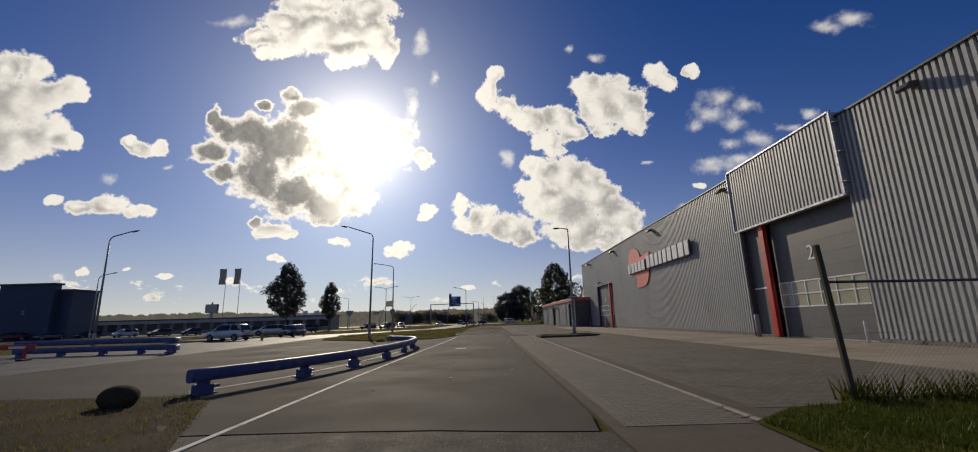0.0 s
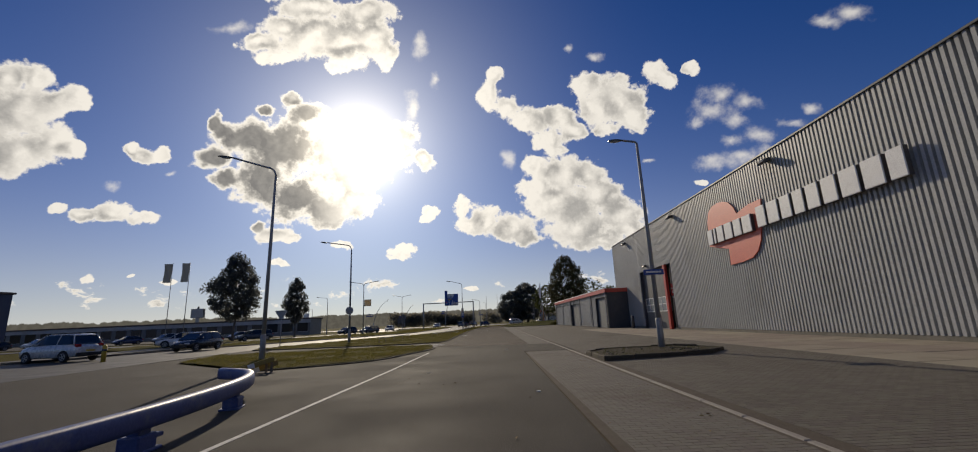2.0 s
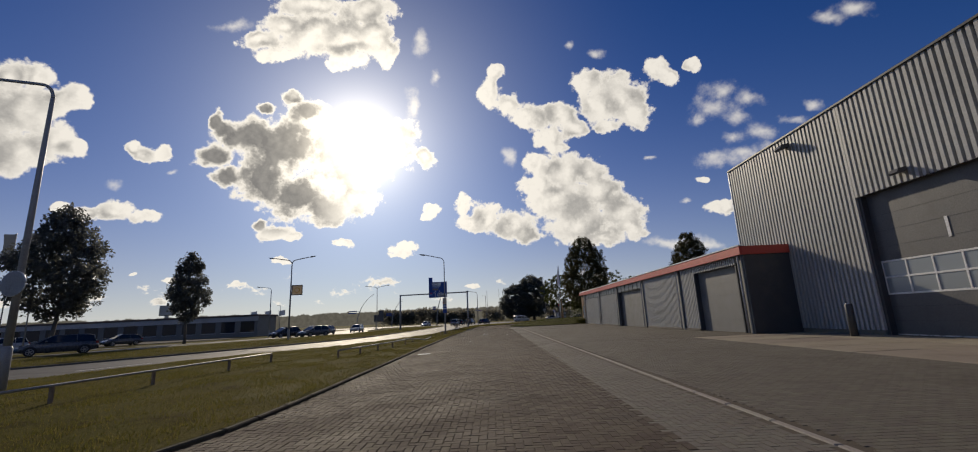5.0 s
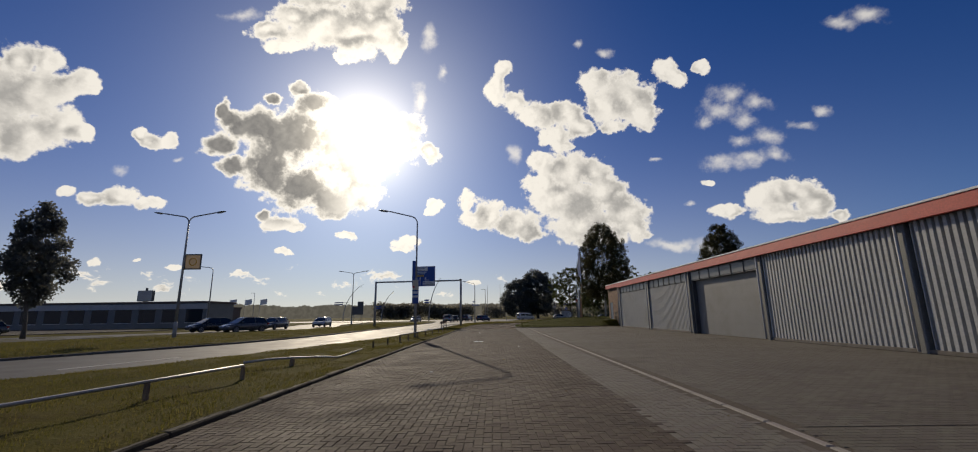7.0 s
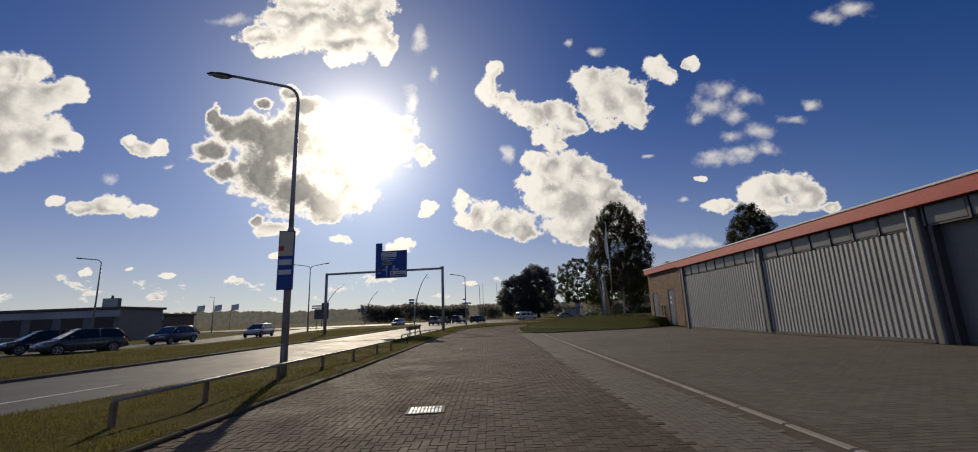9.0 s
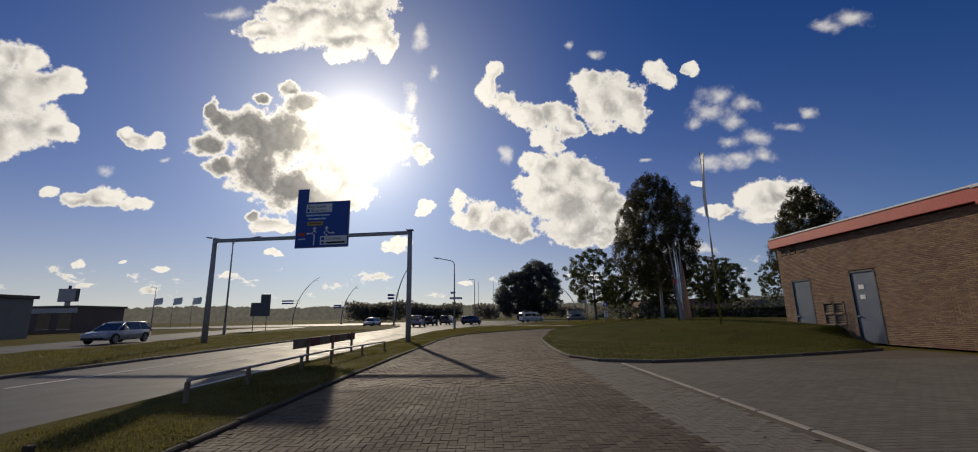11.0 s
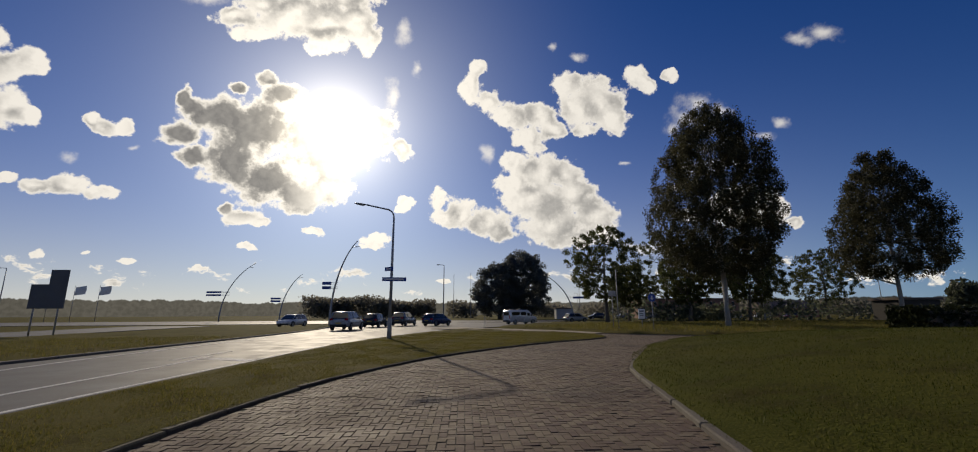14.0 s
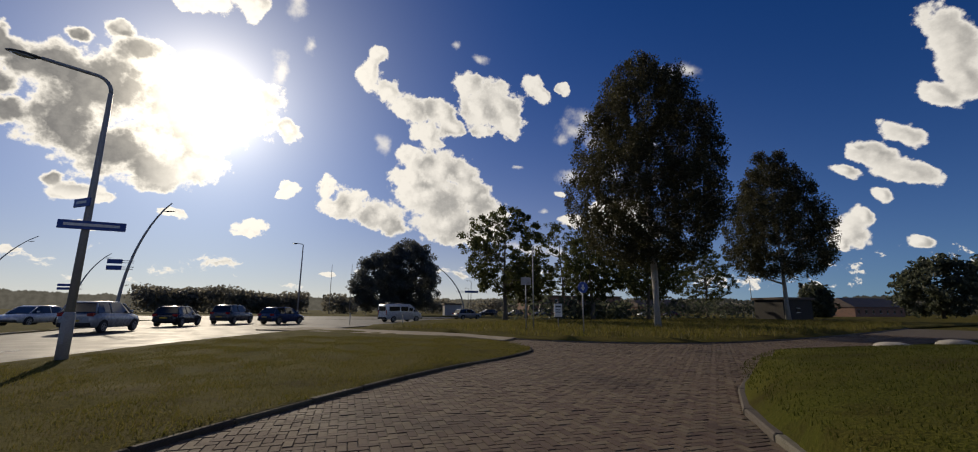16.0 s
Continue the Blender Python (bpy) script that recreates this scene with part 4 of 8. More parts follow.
part("roof_trim", Geo().box(WX - 0.06, WX + 0.3, -14, 18.35, HZ, HZ + 0.1, 0.01).box(WX - 0.06, WX + 0.3, 26.95, 73.4, HZ, HZ + 0.1, 0.01), DARK, hall, "dark metal roof edge")
part("core", Geo().box(WX + 1.2, 60, -14, 73.3, 0, HZ - 0.15).box(WX + 0.2, WX + 1.2, -14, 18.3, 0, HZ - 0.15).box(WX + 0.2, WX + 1.2, 27.0, 56.1, 0, HZ - 0.15).box(WX + 0.2, WX + 1.2, 64.4, 73.3, 0, HZ - 0.15).box(WX + 0.2, WX + 1.2, 56.1, 64.4, 5.75, HZ - 0.15).box(WX + 0.2, WX + 1.2, 18.3, 27.0, 6.5, HZ - 0.15), CLAD_FINE, hall, "plain grey wall behind the cladding")
part("corner_trim", Geo().box(WX - 0.03, WX + 0.28, 73.3, 73.42, 0, HZ, 0.01), TRIM, hall, "pale metal corner strip")
part("canopy_panel", ribbed(18.35, 26.95, 6.42, 10.25, WX - 0.22), CLAD, hall, "box of ribbed sheet hung over the dock door")
cfr = Geo()
cfr.box(WX - 0.28, WX - 0.16, 18.25, 27.05, 6.3, 6.42, 0.01).box(WX - 0.28, WX - 0.16, 18.25, 27.05, 10.25, 10.35, 0.01)
cfr.box(WX - 0.28, WX - 0.16, 18.23, 18.33, 6.3, 10.35, 0.01).box(WX - 0.28, WX - 0.16, 26.97, 27.07, 6.3, 10.35, 0.01)
part("canopy_edge", cfr, TRIM, hall, "bright metal edge strip")
cside = Geo().box(WX - 0.16, WX + 0.15, 18.25, 18.31, 6.42, 10.25).box(WX - 0.16, WX + 0.15, 26.99, 27.05, 6.42, 10.25).box(WX - 0.14, WX + 0.2, 18.35, 26.95, 10.2, 10.25).box(WX - 0.14, WX + 0.2, 18.35, 26.95, 6.36, 6.42)
part("canopy_side", cside, CLAD_FINE, hall)
for y in (18.2, 27.1):
    for z in (6.9, 8.3, 9.7):
        part("bracket", Geo().box(WX - 0.26, WX + 0.02, y - 0.14, y + 0.14, z, z + 0.05, 0.008), GALV, hall, "galvanised bracket")


def dock(y_door0, y_door1, y_post0, y_post1, y_side0, y_side1, top, number, yellow):
    """Dock door opening: reveal, sectional door, red post, side entrance."""
    lo, hi = min(y_door0, y_side0), max(y_door1, y_side1)
    back_x = WX + 0.34
    part("reveal", Geo().box(WX + 0.1, back_x + 0.3, lo - 0.15, lo, 0, top).box(WX + 0.1, back_x + 0.3, hi, hi + 0.15, 0, top).box(WX + 0.1, back_x + 0.3, lo - 0.15, hi + 0.15, top, top + 0.1), DARK, hall, "dark door reveal")
    post = part("red_post", Geo().box(WX - 0.08, WX + 0.16, y_post0, y_post1, 0, top, 0.02), RED, hall, "red painted steel post")
    leaf = part("dock_door", Geo().box(back_x, back_x + 0.08, y_door0, y_door1, 0.03, 1.58).box(back_x, back_x + 0.08, y_door0, y_door1, 2.93, top), DOCKGREY, hall, "dark grey sectional overhead door")
    for z in (0.55, 1.1, 3.5, 4.15, 4.8):
        part("panel_joint", Geo().box(back_x - 0.006, back_x + 0.01, y_door0 + 0.05, y_door1 - 0.05, z, z + 0.012), DARK, leaf)
    part("bottom_seal", Geo().box(back_x - 0.01, back_x + 0.08, y_door0, y_door1, 0.0, 0.05), TRIM, leaf, "pale bottom edge")
    n = 6
    for z in (1.58, 2.24, 2.88):
        part("glazing_bar", Geo().box(back_x - 0.012, back_x + 0.06, y_door0, y_door1, z, z + 0.07, 0.005), WHITE, leaf, "white glazing bar")
    for k in range(n + 1):
        y = y_door0 + (y_door1 - y_door0) * k / n
        part("glazing_bar", Geo().box(back_x - 0.01, back_x + 0.06, max(y - 0.035, y_door0), min(y + 0.035, y_door1), 1.6, 2.93, 0.005), WHITE, leaf, "white glazing bar")
    for k in range(n):
        for z in (1.64, 2.3):
            y = y_door0 + (y_door1 - y_door0) * k / n
            part("pane", Geo().box(back_x + 0.02, back_x + 0.04, y + 0.03, y + (y_door1 - y_door0) / n - 0.03, z, z + 0.6), YELLOWGLASS if yellow else SKYGLASS, leaf, "dull glazing")
    side = part("side_entrance", Geo().box(back_x, back_x + 0.06, y_side0, y_side1, 0, top), DOCKGREY, hall, "dark panelled side entrance")
    part("rail_bar", Geo().box(back_x - 0.03, back_x, y_side0 + 0.05, y_side1 - 0.05, 2.72, 2.82, 0.01), WHITE, side)
    part("step", Geo().box(back_x - 0.25, back_x, y_side0 + 0.05, y_side1 - 0.05, 0, 0.12, 0.01), KERB, side, "pale doorstep")
    tx = bpy.data.curves.new("number", "FONT")
    tx.body, tx.size, tx.extrude, tx.align_x = number, 1.08, 0.006, "CENTER"
    ob = new("number", tx)
    ob.data.materials.append(WHITE)
    ob.parent = leaf
    ob.matrix_basis = pose(back_x - 0.014, (y_door0 + y_door1) / 2 + 0.22, 3.92 if yellow else 3.45, 90, 0, -90)
    tagged(ob, "white painted door number")


dock(18.5, 24.5, 24.55, 25.0, 25.05, 26.8, 6.4, "2", True)
dock(57.9, 64.2, 57.4, 57.85, 56.35, 57.35, 5.72, "1", False)
# entrance notice
notice = part("notice", Geo().box(WX + 0.22, WX + 0.26, 56.4, 57.25, 2.9, 3.95, 0.01), RED, hall, "red sign with white lettering")
tx = bpy.data.curves.new("lettering", "FONT")
tx.body, tx.size, tx.extrude, tx.align_x = "EXPEDITIE", 0.2, 0.004, "CENTER"
ob = new("lettering", tx)
ob.data.materials.append(WHITE)
ob.parent = notice
ob.matrix_basis = pose(WX + 0.212, 56.82, 3.45, 90, 0, -90)
for k, w in enumerate((0.55, 0.4)):
    part("text_bar", Geo().box(WX + 0.21, WX + 0.22, 56.82 - w / 2, 56.82 + w / 2, 3.25 - 0.14 * k, 3.31 - 0.14 * k), WHITE, notice)

# floodlights under the roof edge
for y in (14.6, 27.9, 41.1, 54.4, 67.7):
    fl = thing("floodlight", pose(WX - 0.05, y, 9.45), "dark wedge-shaped wall floodlight under the roof edge", "wall lamp", "hall floodlights")
    part("housing", Geo().prism([(-0.5, -0.12), (-0.42, -0.2), (0.0, -0.05), (0.0, 0.14), (-0.38, 0.06)], "y", -0.24, 0.24), DARK, fl)
    part("lens", Geo().add([(-0.41, -0.2, -0.202), (-0.03, -0.2, -0.066), (-0.03, 0.2, -0.066), (-0.41, 0.2, -0.202)], [(0, 1, 2, 3)]).add([(-0.41, -0.2, -0.212), (-0.03, -0.2, -0.076), (-0.03, 0.2, -0.076), (-0.41, 0.2, -0.212)], [(3, 2, 1, 0)]), SKYGLASS, fl, "glass lens")
    part("bracket", Geo().box(-0.02, 0.06, -0.08, 0.08, -0.1, 0.1, 0.01), GALV, fl)
spot = thing("floodlight", pose(WX - 0.03, 62.0, 6.15), "small dark wall lamp over the dock door", "wall lamp", "hall floodlights")
part("housing", Geo().prism([(-0.4, -0.1), (-0.33, -0.16), (0.0, -0.04), (0.0, 0.12), (-0.3, 0.05)], "y", -0.18, 0.18), DARK, spot)

# company sign: coral emblem with raised white letter blocks
sign = thing("wall_sign", pose(WX, 0, 0), "coral emblem with raised white letter shapes on the hall", "sign")
emb = Geo()
lobe = [(48.75, 5.9), (48.6, 7.6), (48.3, 8.25), (47.7, 8.55), (47.0, 8.62), (46.3, 8.53), (45.65, 8.3), (45.2, 7.9), (44.9, 7.36), (44.2, 7.5), (43.48, 7.6), (42.33, 7.6), (42.45, 6.9), (42.62, 6.2), (42.94, 5.28), (43.38, 4.72), (43.98, 4.42), (45.01, 4.3), (46.45, 4.28), (46.37, 5.34), (47.6, 5.6)]
emb.prism(lobe, "x", -0.09, -0.02)
part("emblem", emb, LOGO, sign, "flat coral red emblem")


def letter(y_hi, y_lo, z0, z1):
    """A raised plain letter block, y falling as one reads along."""
    b = part("letter_block", Geo().box(-0.33, -0.27, y_lo, y_hi, z0, z1, 0.03), WHITE, sign, "white letter block")
    part("block_side", Geo().box(-0.27, -0.1, y_lo + 0.01, y_hi - 0.01, z0 + 0.01, z1 - 0.01), SIDE, b, "dark return")


y = 48.35
for w in (0.62, 0.26, 0.8, 0.9, 0.82, 0.92):
    letter(y + 0.02, y - w + 0.02, 5.9, 6.95)
    y -= w + 0.17
y = 42.6
for w in (0.8, 0.92, 0.8, 0.74, 0.82, 0.86, 0.98, 0.98, 0.74):
    letter(y + 0.02, y - w + 0.02, 5.95, 7.15)
    y -= w + 0.2

# ---- the low building ----
LX, LZ = 13.7, 4.5
low = thing("low_hall", pose(0, 0, 0), "low shed row with ribbed walls, doors and a red roof edge", "building")
part("core", Geo().box(LX + 0.9, 24, 69.4, 110.0, 0, LZ - 0.3).box(LX + 0.2, LX + 0.9, 75.2, 85.4, 0, LZ - 0.3).box(LX + 0.2, LX + 0.9, 93.2, 110.0, 0, LZ - 0.3).box(LX + 0.2, LX + 0.9, 69.4, 75.2, 3.65, LZ - 0.3).box(LX + 0.2, LX + 0.9, 85.4, 93.2, 3.5, LZ - 0.3), CLAD_FINE, low, "plain grey wall")
# the shade on this end wall is put in as dark grey colour
part("end_wall", Geo().box(LX - 0.02, WX + 0.1, 69.1, 69.25, 0, LZ, 0.01), DARK, low, "end wall, coloured dark grey for its shade")
part("roof", Geo().box(LX - 0.1, 24.3, 69.1, 110.1, LZ - 0.3, LZ + 0.02), ROOFTILE, low, "flat roof deck")
part("roof", Geo().box(15.4, 24.3, 110.1, 121.4, 4.65, 4.97), ROOFTILE, low, "flat roof deck of the brick end")
part("fascia", Geo().box(LX - 0.24, LX - 0.1, 69.0, 110.2, LZ - 0.42, LZ + 0.03, 0.01).box(LX - 0.1, 16.4, 110.1, 110.2, LZ - 0.42, LZ + 0.03, 0.01).box(LX - 0.1, WX, 69.0, 69.1, LZ - 0.42, LZ + 0.03, 0.01), FASCIA, low, "red painted roof edge")
part("fascia", Geo().box(15.2, 15.34, 110.2, 121.5, 4.53, 4.98, 0.01).box(15.34, 24.3, 121.4, 121.5, 4.53, 4.98, 0.01), FASCIA, low, "red painted roof edge of the brick end")
part("roof_trim", Geo().box(LX - 0.27, LX - 0.05, 68.95, 110.23, LZ + 0.03, LZ + 0.1, 0.01), WHITE, low, "white metal roof trim")
part("roof_trim", Geo().box(15.17, 15.39, 110.23, 121.53, 4.98, 5.05, 0.01).box(15.39, 24.3, 121.35, 121.53, 4.98, 5.05, 0.01), WHITE, low, "white metal roof trim")
for y0, y1, z0, z1, mat_ in ((75.15, 77.2, 0.12, LZ - 0.42, CLAD), (70.1, 75.15, 3.66, LZ - 0.42, CLAD), (77.7, 85.0, 0.12, LZ - 0.42, CLAD)):
    part("cladding", ribbed(y0, y1, z0, z1, LX, 0.225, 0.1), mat_, low, "grey ribbed sheet")
for y0, y1 in ((93.6, 101.1), (101.5, 109.7)):
    part("cladding", ribbed(y0, y1, 0.12, 3.42, LX, 0.225, 0.08), CLAD_FINE, low, "dull ribbed sheet")
for y0, y1, n in ((85.5, 93.1, 6), (93.6, 101.1, 7), (101.5, 109.7, 8)):
    band = part("window_band", Geo().box(LX + 0.06, LX + 0.14, y0, y1, 3.46, LZ - 0.42), DOORGREY, low, "strip of high windows")
    for k in range(n):
        a, b = y0 + (y1 - y0) * k / n + 0.07, y0 + (y1 - y0) * (k + 1) / n - 0.07
        part("pane", Geo().box(LX + 0.03, LX + 0.056, a, b, 3.52, LZ - 0.46), DULLGLASS, band, "milky pane")
        part("mullion", Geo().box(LX + 0.0, LX + 0.058, b + 0.02, b + 0.1, 3.46, LZ - 0.42, 0.005), DARK, band)
for y in (69.4, 77.5, 85.2, 93.35, 101.3, 109.9):
    part("column", Geo().box(LX - 0.04, LX + 0.2, y - 0.13, y + 0.13, 0, LZ - 0.42, 0.01), DOORGREY, low, "grey steel column cover")
    part("downpipe", Geo().tube([(LX - 0.13, y + 0.1, 0.05), (LX - 0.13, y + 0.1, LZ - 0.42)], 0.045, 8), FARWALL, low, "pale downpipe")
for y0, y1 in ((75.15, 85.0), (93.6, 109.7)):
    part("ledge", Geo().box(LX - 0.03, LX + 0.1, y0, y1, 0.0, 0.13, 0.01), KERB, low, "concrete plinth")
for y0, y1, top in ((70.2, 75.1, 3.65), (85.5, 92.95, 3.45)):
    roll = part("roller_door", Geo().box(LX + 0.3, LX + 0.37, y0, y1, 0, top), DOORGREY, low, "plain grey overhead door, shut")
    for z in (0.7, 1.4, 2.1, 2.8):
        part("panel_joint", Geo().box(LX + 0.294, LX + 0.35, y0 + 0.02, y1 - 0.02, z, z + 0.005), DOCKGREY, roll)
    part("door_frame", Geo().box(LX + 0.05, LX + 0.3, y1, y1 + 0.1, 0, top + 0.08).box(LX + 0.05, LX + 0.3, y0 - 0.1, y0, 0, top + 0.08).box(LX + 0.05, LX + 0.3, y0, y1, top, top + 0.08), DARK, low, "dark door reveal")
# brick end with two doors, a louvred window and three vents
BX, BZ = 15.45, 4.95
BY0, BY1 = 110.05, 121.3
part("brick_backing", Geo().box(BX + 0.11, BX + 0.9, BY0, BY1, 0, BZ - 0.42).box(BX + 0.11, 24, BY1 - 0.25, BY1, 0, BZ - 0.42), MORTAR, low, "mortar behind the wall bricks")
openings = [(119.32, 120.58, 0.0, 2.8), (117.6, 118.8, 0.68, 1.68), (115.85, 117.1, 0.0, 2.9), (120.58, 121.02, 4.12, 4.4), (119.95, 120.38, 4.12, 4.4), (119.26, 119.72, 4.12, 4.4)]
for k, (y0, y1, z0, z1) in enumerate(openings):
    if k in (0, 2):
        d = part("steel_door", Geo().box(BX + 0.03, BX + 0.1, y0 + 0.06, y1 - 0.06, 0.02, z1 - 0.06, 0.008), surf("slate_door_paint", (0.09, 0.12, 0.17), (0.11, 0.14, 0.19), 1, 20, 0.45, bump=0.03) if k == 0 else bpy.data.materials["slate_door_paint"], low, "slate grey steel door, shut")
        part("door_jamb", Geo().box(BX - 0.01, BX + 0.11, y0, y0 + 0.06, 0, z1).box(BX - 0.01, BX + 0.11, y1 - 0.06, y1, 0, z1).box(BX - 0.01, BX + 0.11, y0, y1, z1 - 0.06, z1), DARK, d)
        part("handle", Geo().box(BX - 0.03, BX + 0.03, y1 - 0.22, y1 - 0.1, 1.04, 1.09, 0.008), TRIM, d, "metal handle")
        if k == 2:
            for z in (1.75, 2.15):
                part("notice", Geo().box(BX + 0.02, BX + 0.03, y1 - 0.62, y1 - 0.36, z, z + 0.18), WHITE, d, "small white notice")
    else:
        w = part("louvre_window" if k == 1 else "vent", Geo().box(BX + 0.09, BX + 0.1, y0, y1, z0, z1), BLACK, low, "window of four louvred panes" if k == 1 else "small louvred vent")
        fr = Geo().box(BX - 0.012, BX + 0.1, y0, y1, z0, z0 + 0.06).box(BX - 0.012, BX + 0.1, y0, y1, z1 - 0.06, z1).box(BX - 0.012, BX + 0.1, y0, y0 + 0.06, z0, z1).box(BX - 0.012, BX + 0.1, y1 - 0.06, y1, z0, z1)
        if k == 1:
            fr.box(BX - 0.012, BX + 0.1, (y0 + y1) / 2 - 0.035, (y0 + y1) / 2 + 0.035, z0, z1).box(BX - 0.012, BX + 0.1, y0, y1, (z0 + z1) / 2 - 0.035, (z0 + z1) / 2 + 0.035)
        part("window_frame", fr, WOOD, w, "weathered pale frame")
        z = z0 + 0.08
        while z < z1 - 0.1:
            part("slat", Geo().add([(BX + 0.02, y0 + 0.06, z), (BX + 0.02, y1 - 0.06, z), (BX + 0.08, y1 - 0.06, z + 0.06), (BX + 0.08, y0 + 0.06, z + 0.06), (BX + 0.024, y0 + 0.06, z - 0.01), (BX + 0.024, y1 - 0.06, z - 0.01), (BX + 0.084, y1 - 0.06, z + 0.05), (BX + 0.084, y0 + 0.06, z + 0.05)], [(0, 1, 2, 3), (4, 7, 6, 5), (0, 4, 5, 1), (1, 5, 6, 2)]), WOOD, w)
            z += 0.075


# ---- street furniture ----
def sweep_arm(h, length, rise, bend=0.5, side=-1):
    """Points of a lamp's arm: up, round a bend, then out to one side."""
    pts = [Vector((0, 0, h - bend))]
    for k in range(1, 7):
        a = k / 6 * (math.pi / 2 - 0.12)
        pts.append(Vector((side * bend * (1 - math.cos(a)), 0, h - bend + bend * math.sin(a))))
    pts.append(Vector((side * length, 0, h + rise)))
    return pts


def lamp_head(g, at_, side, long=0.75, wide=0.28, flat=False):
    x, z = at_
    rings = []
    for t, w, d in ((0.0, 0.10, 0.05), (0.18, 0.2, 0.09), (0.45, wide, 0.12), (0.8, wide * 0.9, 0.1), (1.0, wide * 0.45, 0.04)):
        cx = x + side * t * long
        zz = z + (0 if flat else 0.1 * t)
        rings.append([(cx, w / 2 * math.cos(a), zz + d / 2 * math.sin(a) * (1.0 if math.sin(a) > 0 else 0.8)) for a in (2 * math.pi * k / 10 for k in range(10))])
    return g.loft(rings)


def lamp_post(x, y, h, length, rise, label, double=False, r0=0.095, r1=0.055, turn=0.0, bend=0.5, head=0.75, lean=0.0, flat=False, sleeve=1.15):
    lp = thing("street_lamp", pose(x, y, 0, 0, lean, turn), label, "street lamp", "street lamps")
    part("base_sleeve", Geo().tube([(0, 0, -0.2), (0, 0, sleeve), (0, 0, sleeve + 0.06)], [r0 * 1.35, r0 * 1.3, r0], 12), GALV, lp)
    part("pole", Geo().tube([(0, 0, sleeve - 0.05), (0, 0, h * 0.6), (0, 0, h - bend)], [r0, (r0 + r1) / 2, r1], 12), GALV, lp)
    for side in ((-1, 1) if double else (-1,)):
        arm = sweep_arm(h, length, rise, bend, side)
        part("arm", Geo().tube(arm, r1 * 0.85, 10), GALV, lp)
        head_ob = part("lamp_head", lamp_head(Geo(), (side * length, h + rise), side, head, flat=flat), DARK, lp, "grey lamp head")
        part("lens", lamp_head(Geo(), (side * (length + 0.14), h + rise - 0.035), side, head * 0.7, 0.22, flat), SKYGLASS, head_ob, "glass lens")
    part("hatch", Geo().box(-0.05, 0.05, -r0 * 1.35 - 0.012, -r0 * 1.3, 0.45, 0.85, 0.005), GALV, lp)
    return lp


lamp_post(6.9, 35.9, 8.75, 0.6, 0.08, "slim galvanised lamp post with a flat head on an island", bend=0.12, head=0.65, flat=True)
lamp_post(-10.5, 39.0, 9.5, 2.3, 0.6, "tall galvanised lamp post in rough grass at the junction", lean=0.6)
lamp_post(-12.6, 58.0, 8.9, 2.2, 0.3, "tall galvanised lamp post with a round sign on the verge")
lamp_post(-4.62, 91.3, 7.85, 1.85, 0.35, "galvanised lamp post with signs on the narrow verge", r0=0.066, r1=0.045, sleeve=3.7)
lamp_post(-3.25, 146.8, 7.5, 1.6, 0.25, "galvanised lamp post with street name plates")
lamp_post(-22.0, 94.3, 8.8, 1.9, 0.25, "double armed lamp post with a banner panel on the median", double=True)
lamp_post(-25.0, 141.8, 9.3, 2.0, 0.25, "double armed lamp post on the median", double=True)
lamp_post(-31.0, 35.0, 9.0, 1.6, 0.3, "galvanised lamp post beside the main road", turn=180)
lamp_post(-52.0, 58.0, 8.6, 1.6, 0.3, "galvanised lamp post by the car dealer", turn=180)
lamp_post(-39.7, 124.8, 8.6, 2.0, 0.2, "galvanised lamp post beside the far carriageway")
lamp_post(-2.0, 186.0, 8.6, 0.5, 0.05, "slim lamp post by the roundabout", bend=0.12, head=0.6, flat=True)
for x, y, h in ((30.0, 230.0, 8.0), (38.0, 262.0, 8.0), (53.0, 195.0, 8.5), (85.0, 205.0, 8.0), (-72.0, 195.0, 9.0)):
    lamp_post(x, y, h, 0.6, 0.05, "slim lamp post with a flat head far off", bend=0.12, head=0.6, flat=True)

# signs carried by the lamp posts
round_sign = thing("round_sign", pose(-12.6, 57.86, 2.85), "round traffic sign seen from its grey back on a lamp post", "traffic sign")
part("disc", Geo().tube([(0, -0.02, 0), (0, 0.02, 0)], 0.33, 28, smooth=False), GALV, round_sign, "bare metal back")
part("rim", Geo().tube([(0.335 * math.cos(a), 0.0, 0.335 * math.sin(a)) for a in (2 * math.pi * k / 28 for k in range(29))], 0.02, 6), TRIM, round_sign)
part("clamp", Geo().box(-0.16, 0.16, 0.02, 0.1, 0.2, 0.26, 0.005).box(-0.16, 0.16, 0.02, 0.1, -0.26, -0.2, 0.005), GALV, round_sign)
give_way = thing("give_way_sign", pose(-17.2, 54.6, 0), "triangular give way sign seen from its bare grey back", "traffic sign")
part("post", Geo().tube([(0, 0.09, -0.1), (0, 0.09, 3.02)], 0.035, 10), GALV, give_way)
tri = [(-0.46, 2.97), (0.46, 2.97), (0.5, 2.91), (0.05, 2.28), (-0.05, 2.28), (-0.5, 2.91)]
gw = bmesh.new()
gw_front = [gw.verts.new((u, -0.012, w)) for u, w in tri]
gw_back = [gw.verts.new((u, 0.012, w)) for u, w in tri]
gw.faces.new(gw_front)
gw.faces.new(gw_back[::-1])
for k in range(6):
    gw.faces.new((gw_front[k], gw_back[k], gw_back[(k + 1) % 6], gw_front[(k + 1) % 6]))
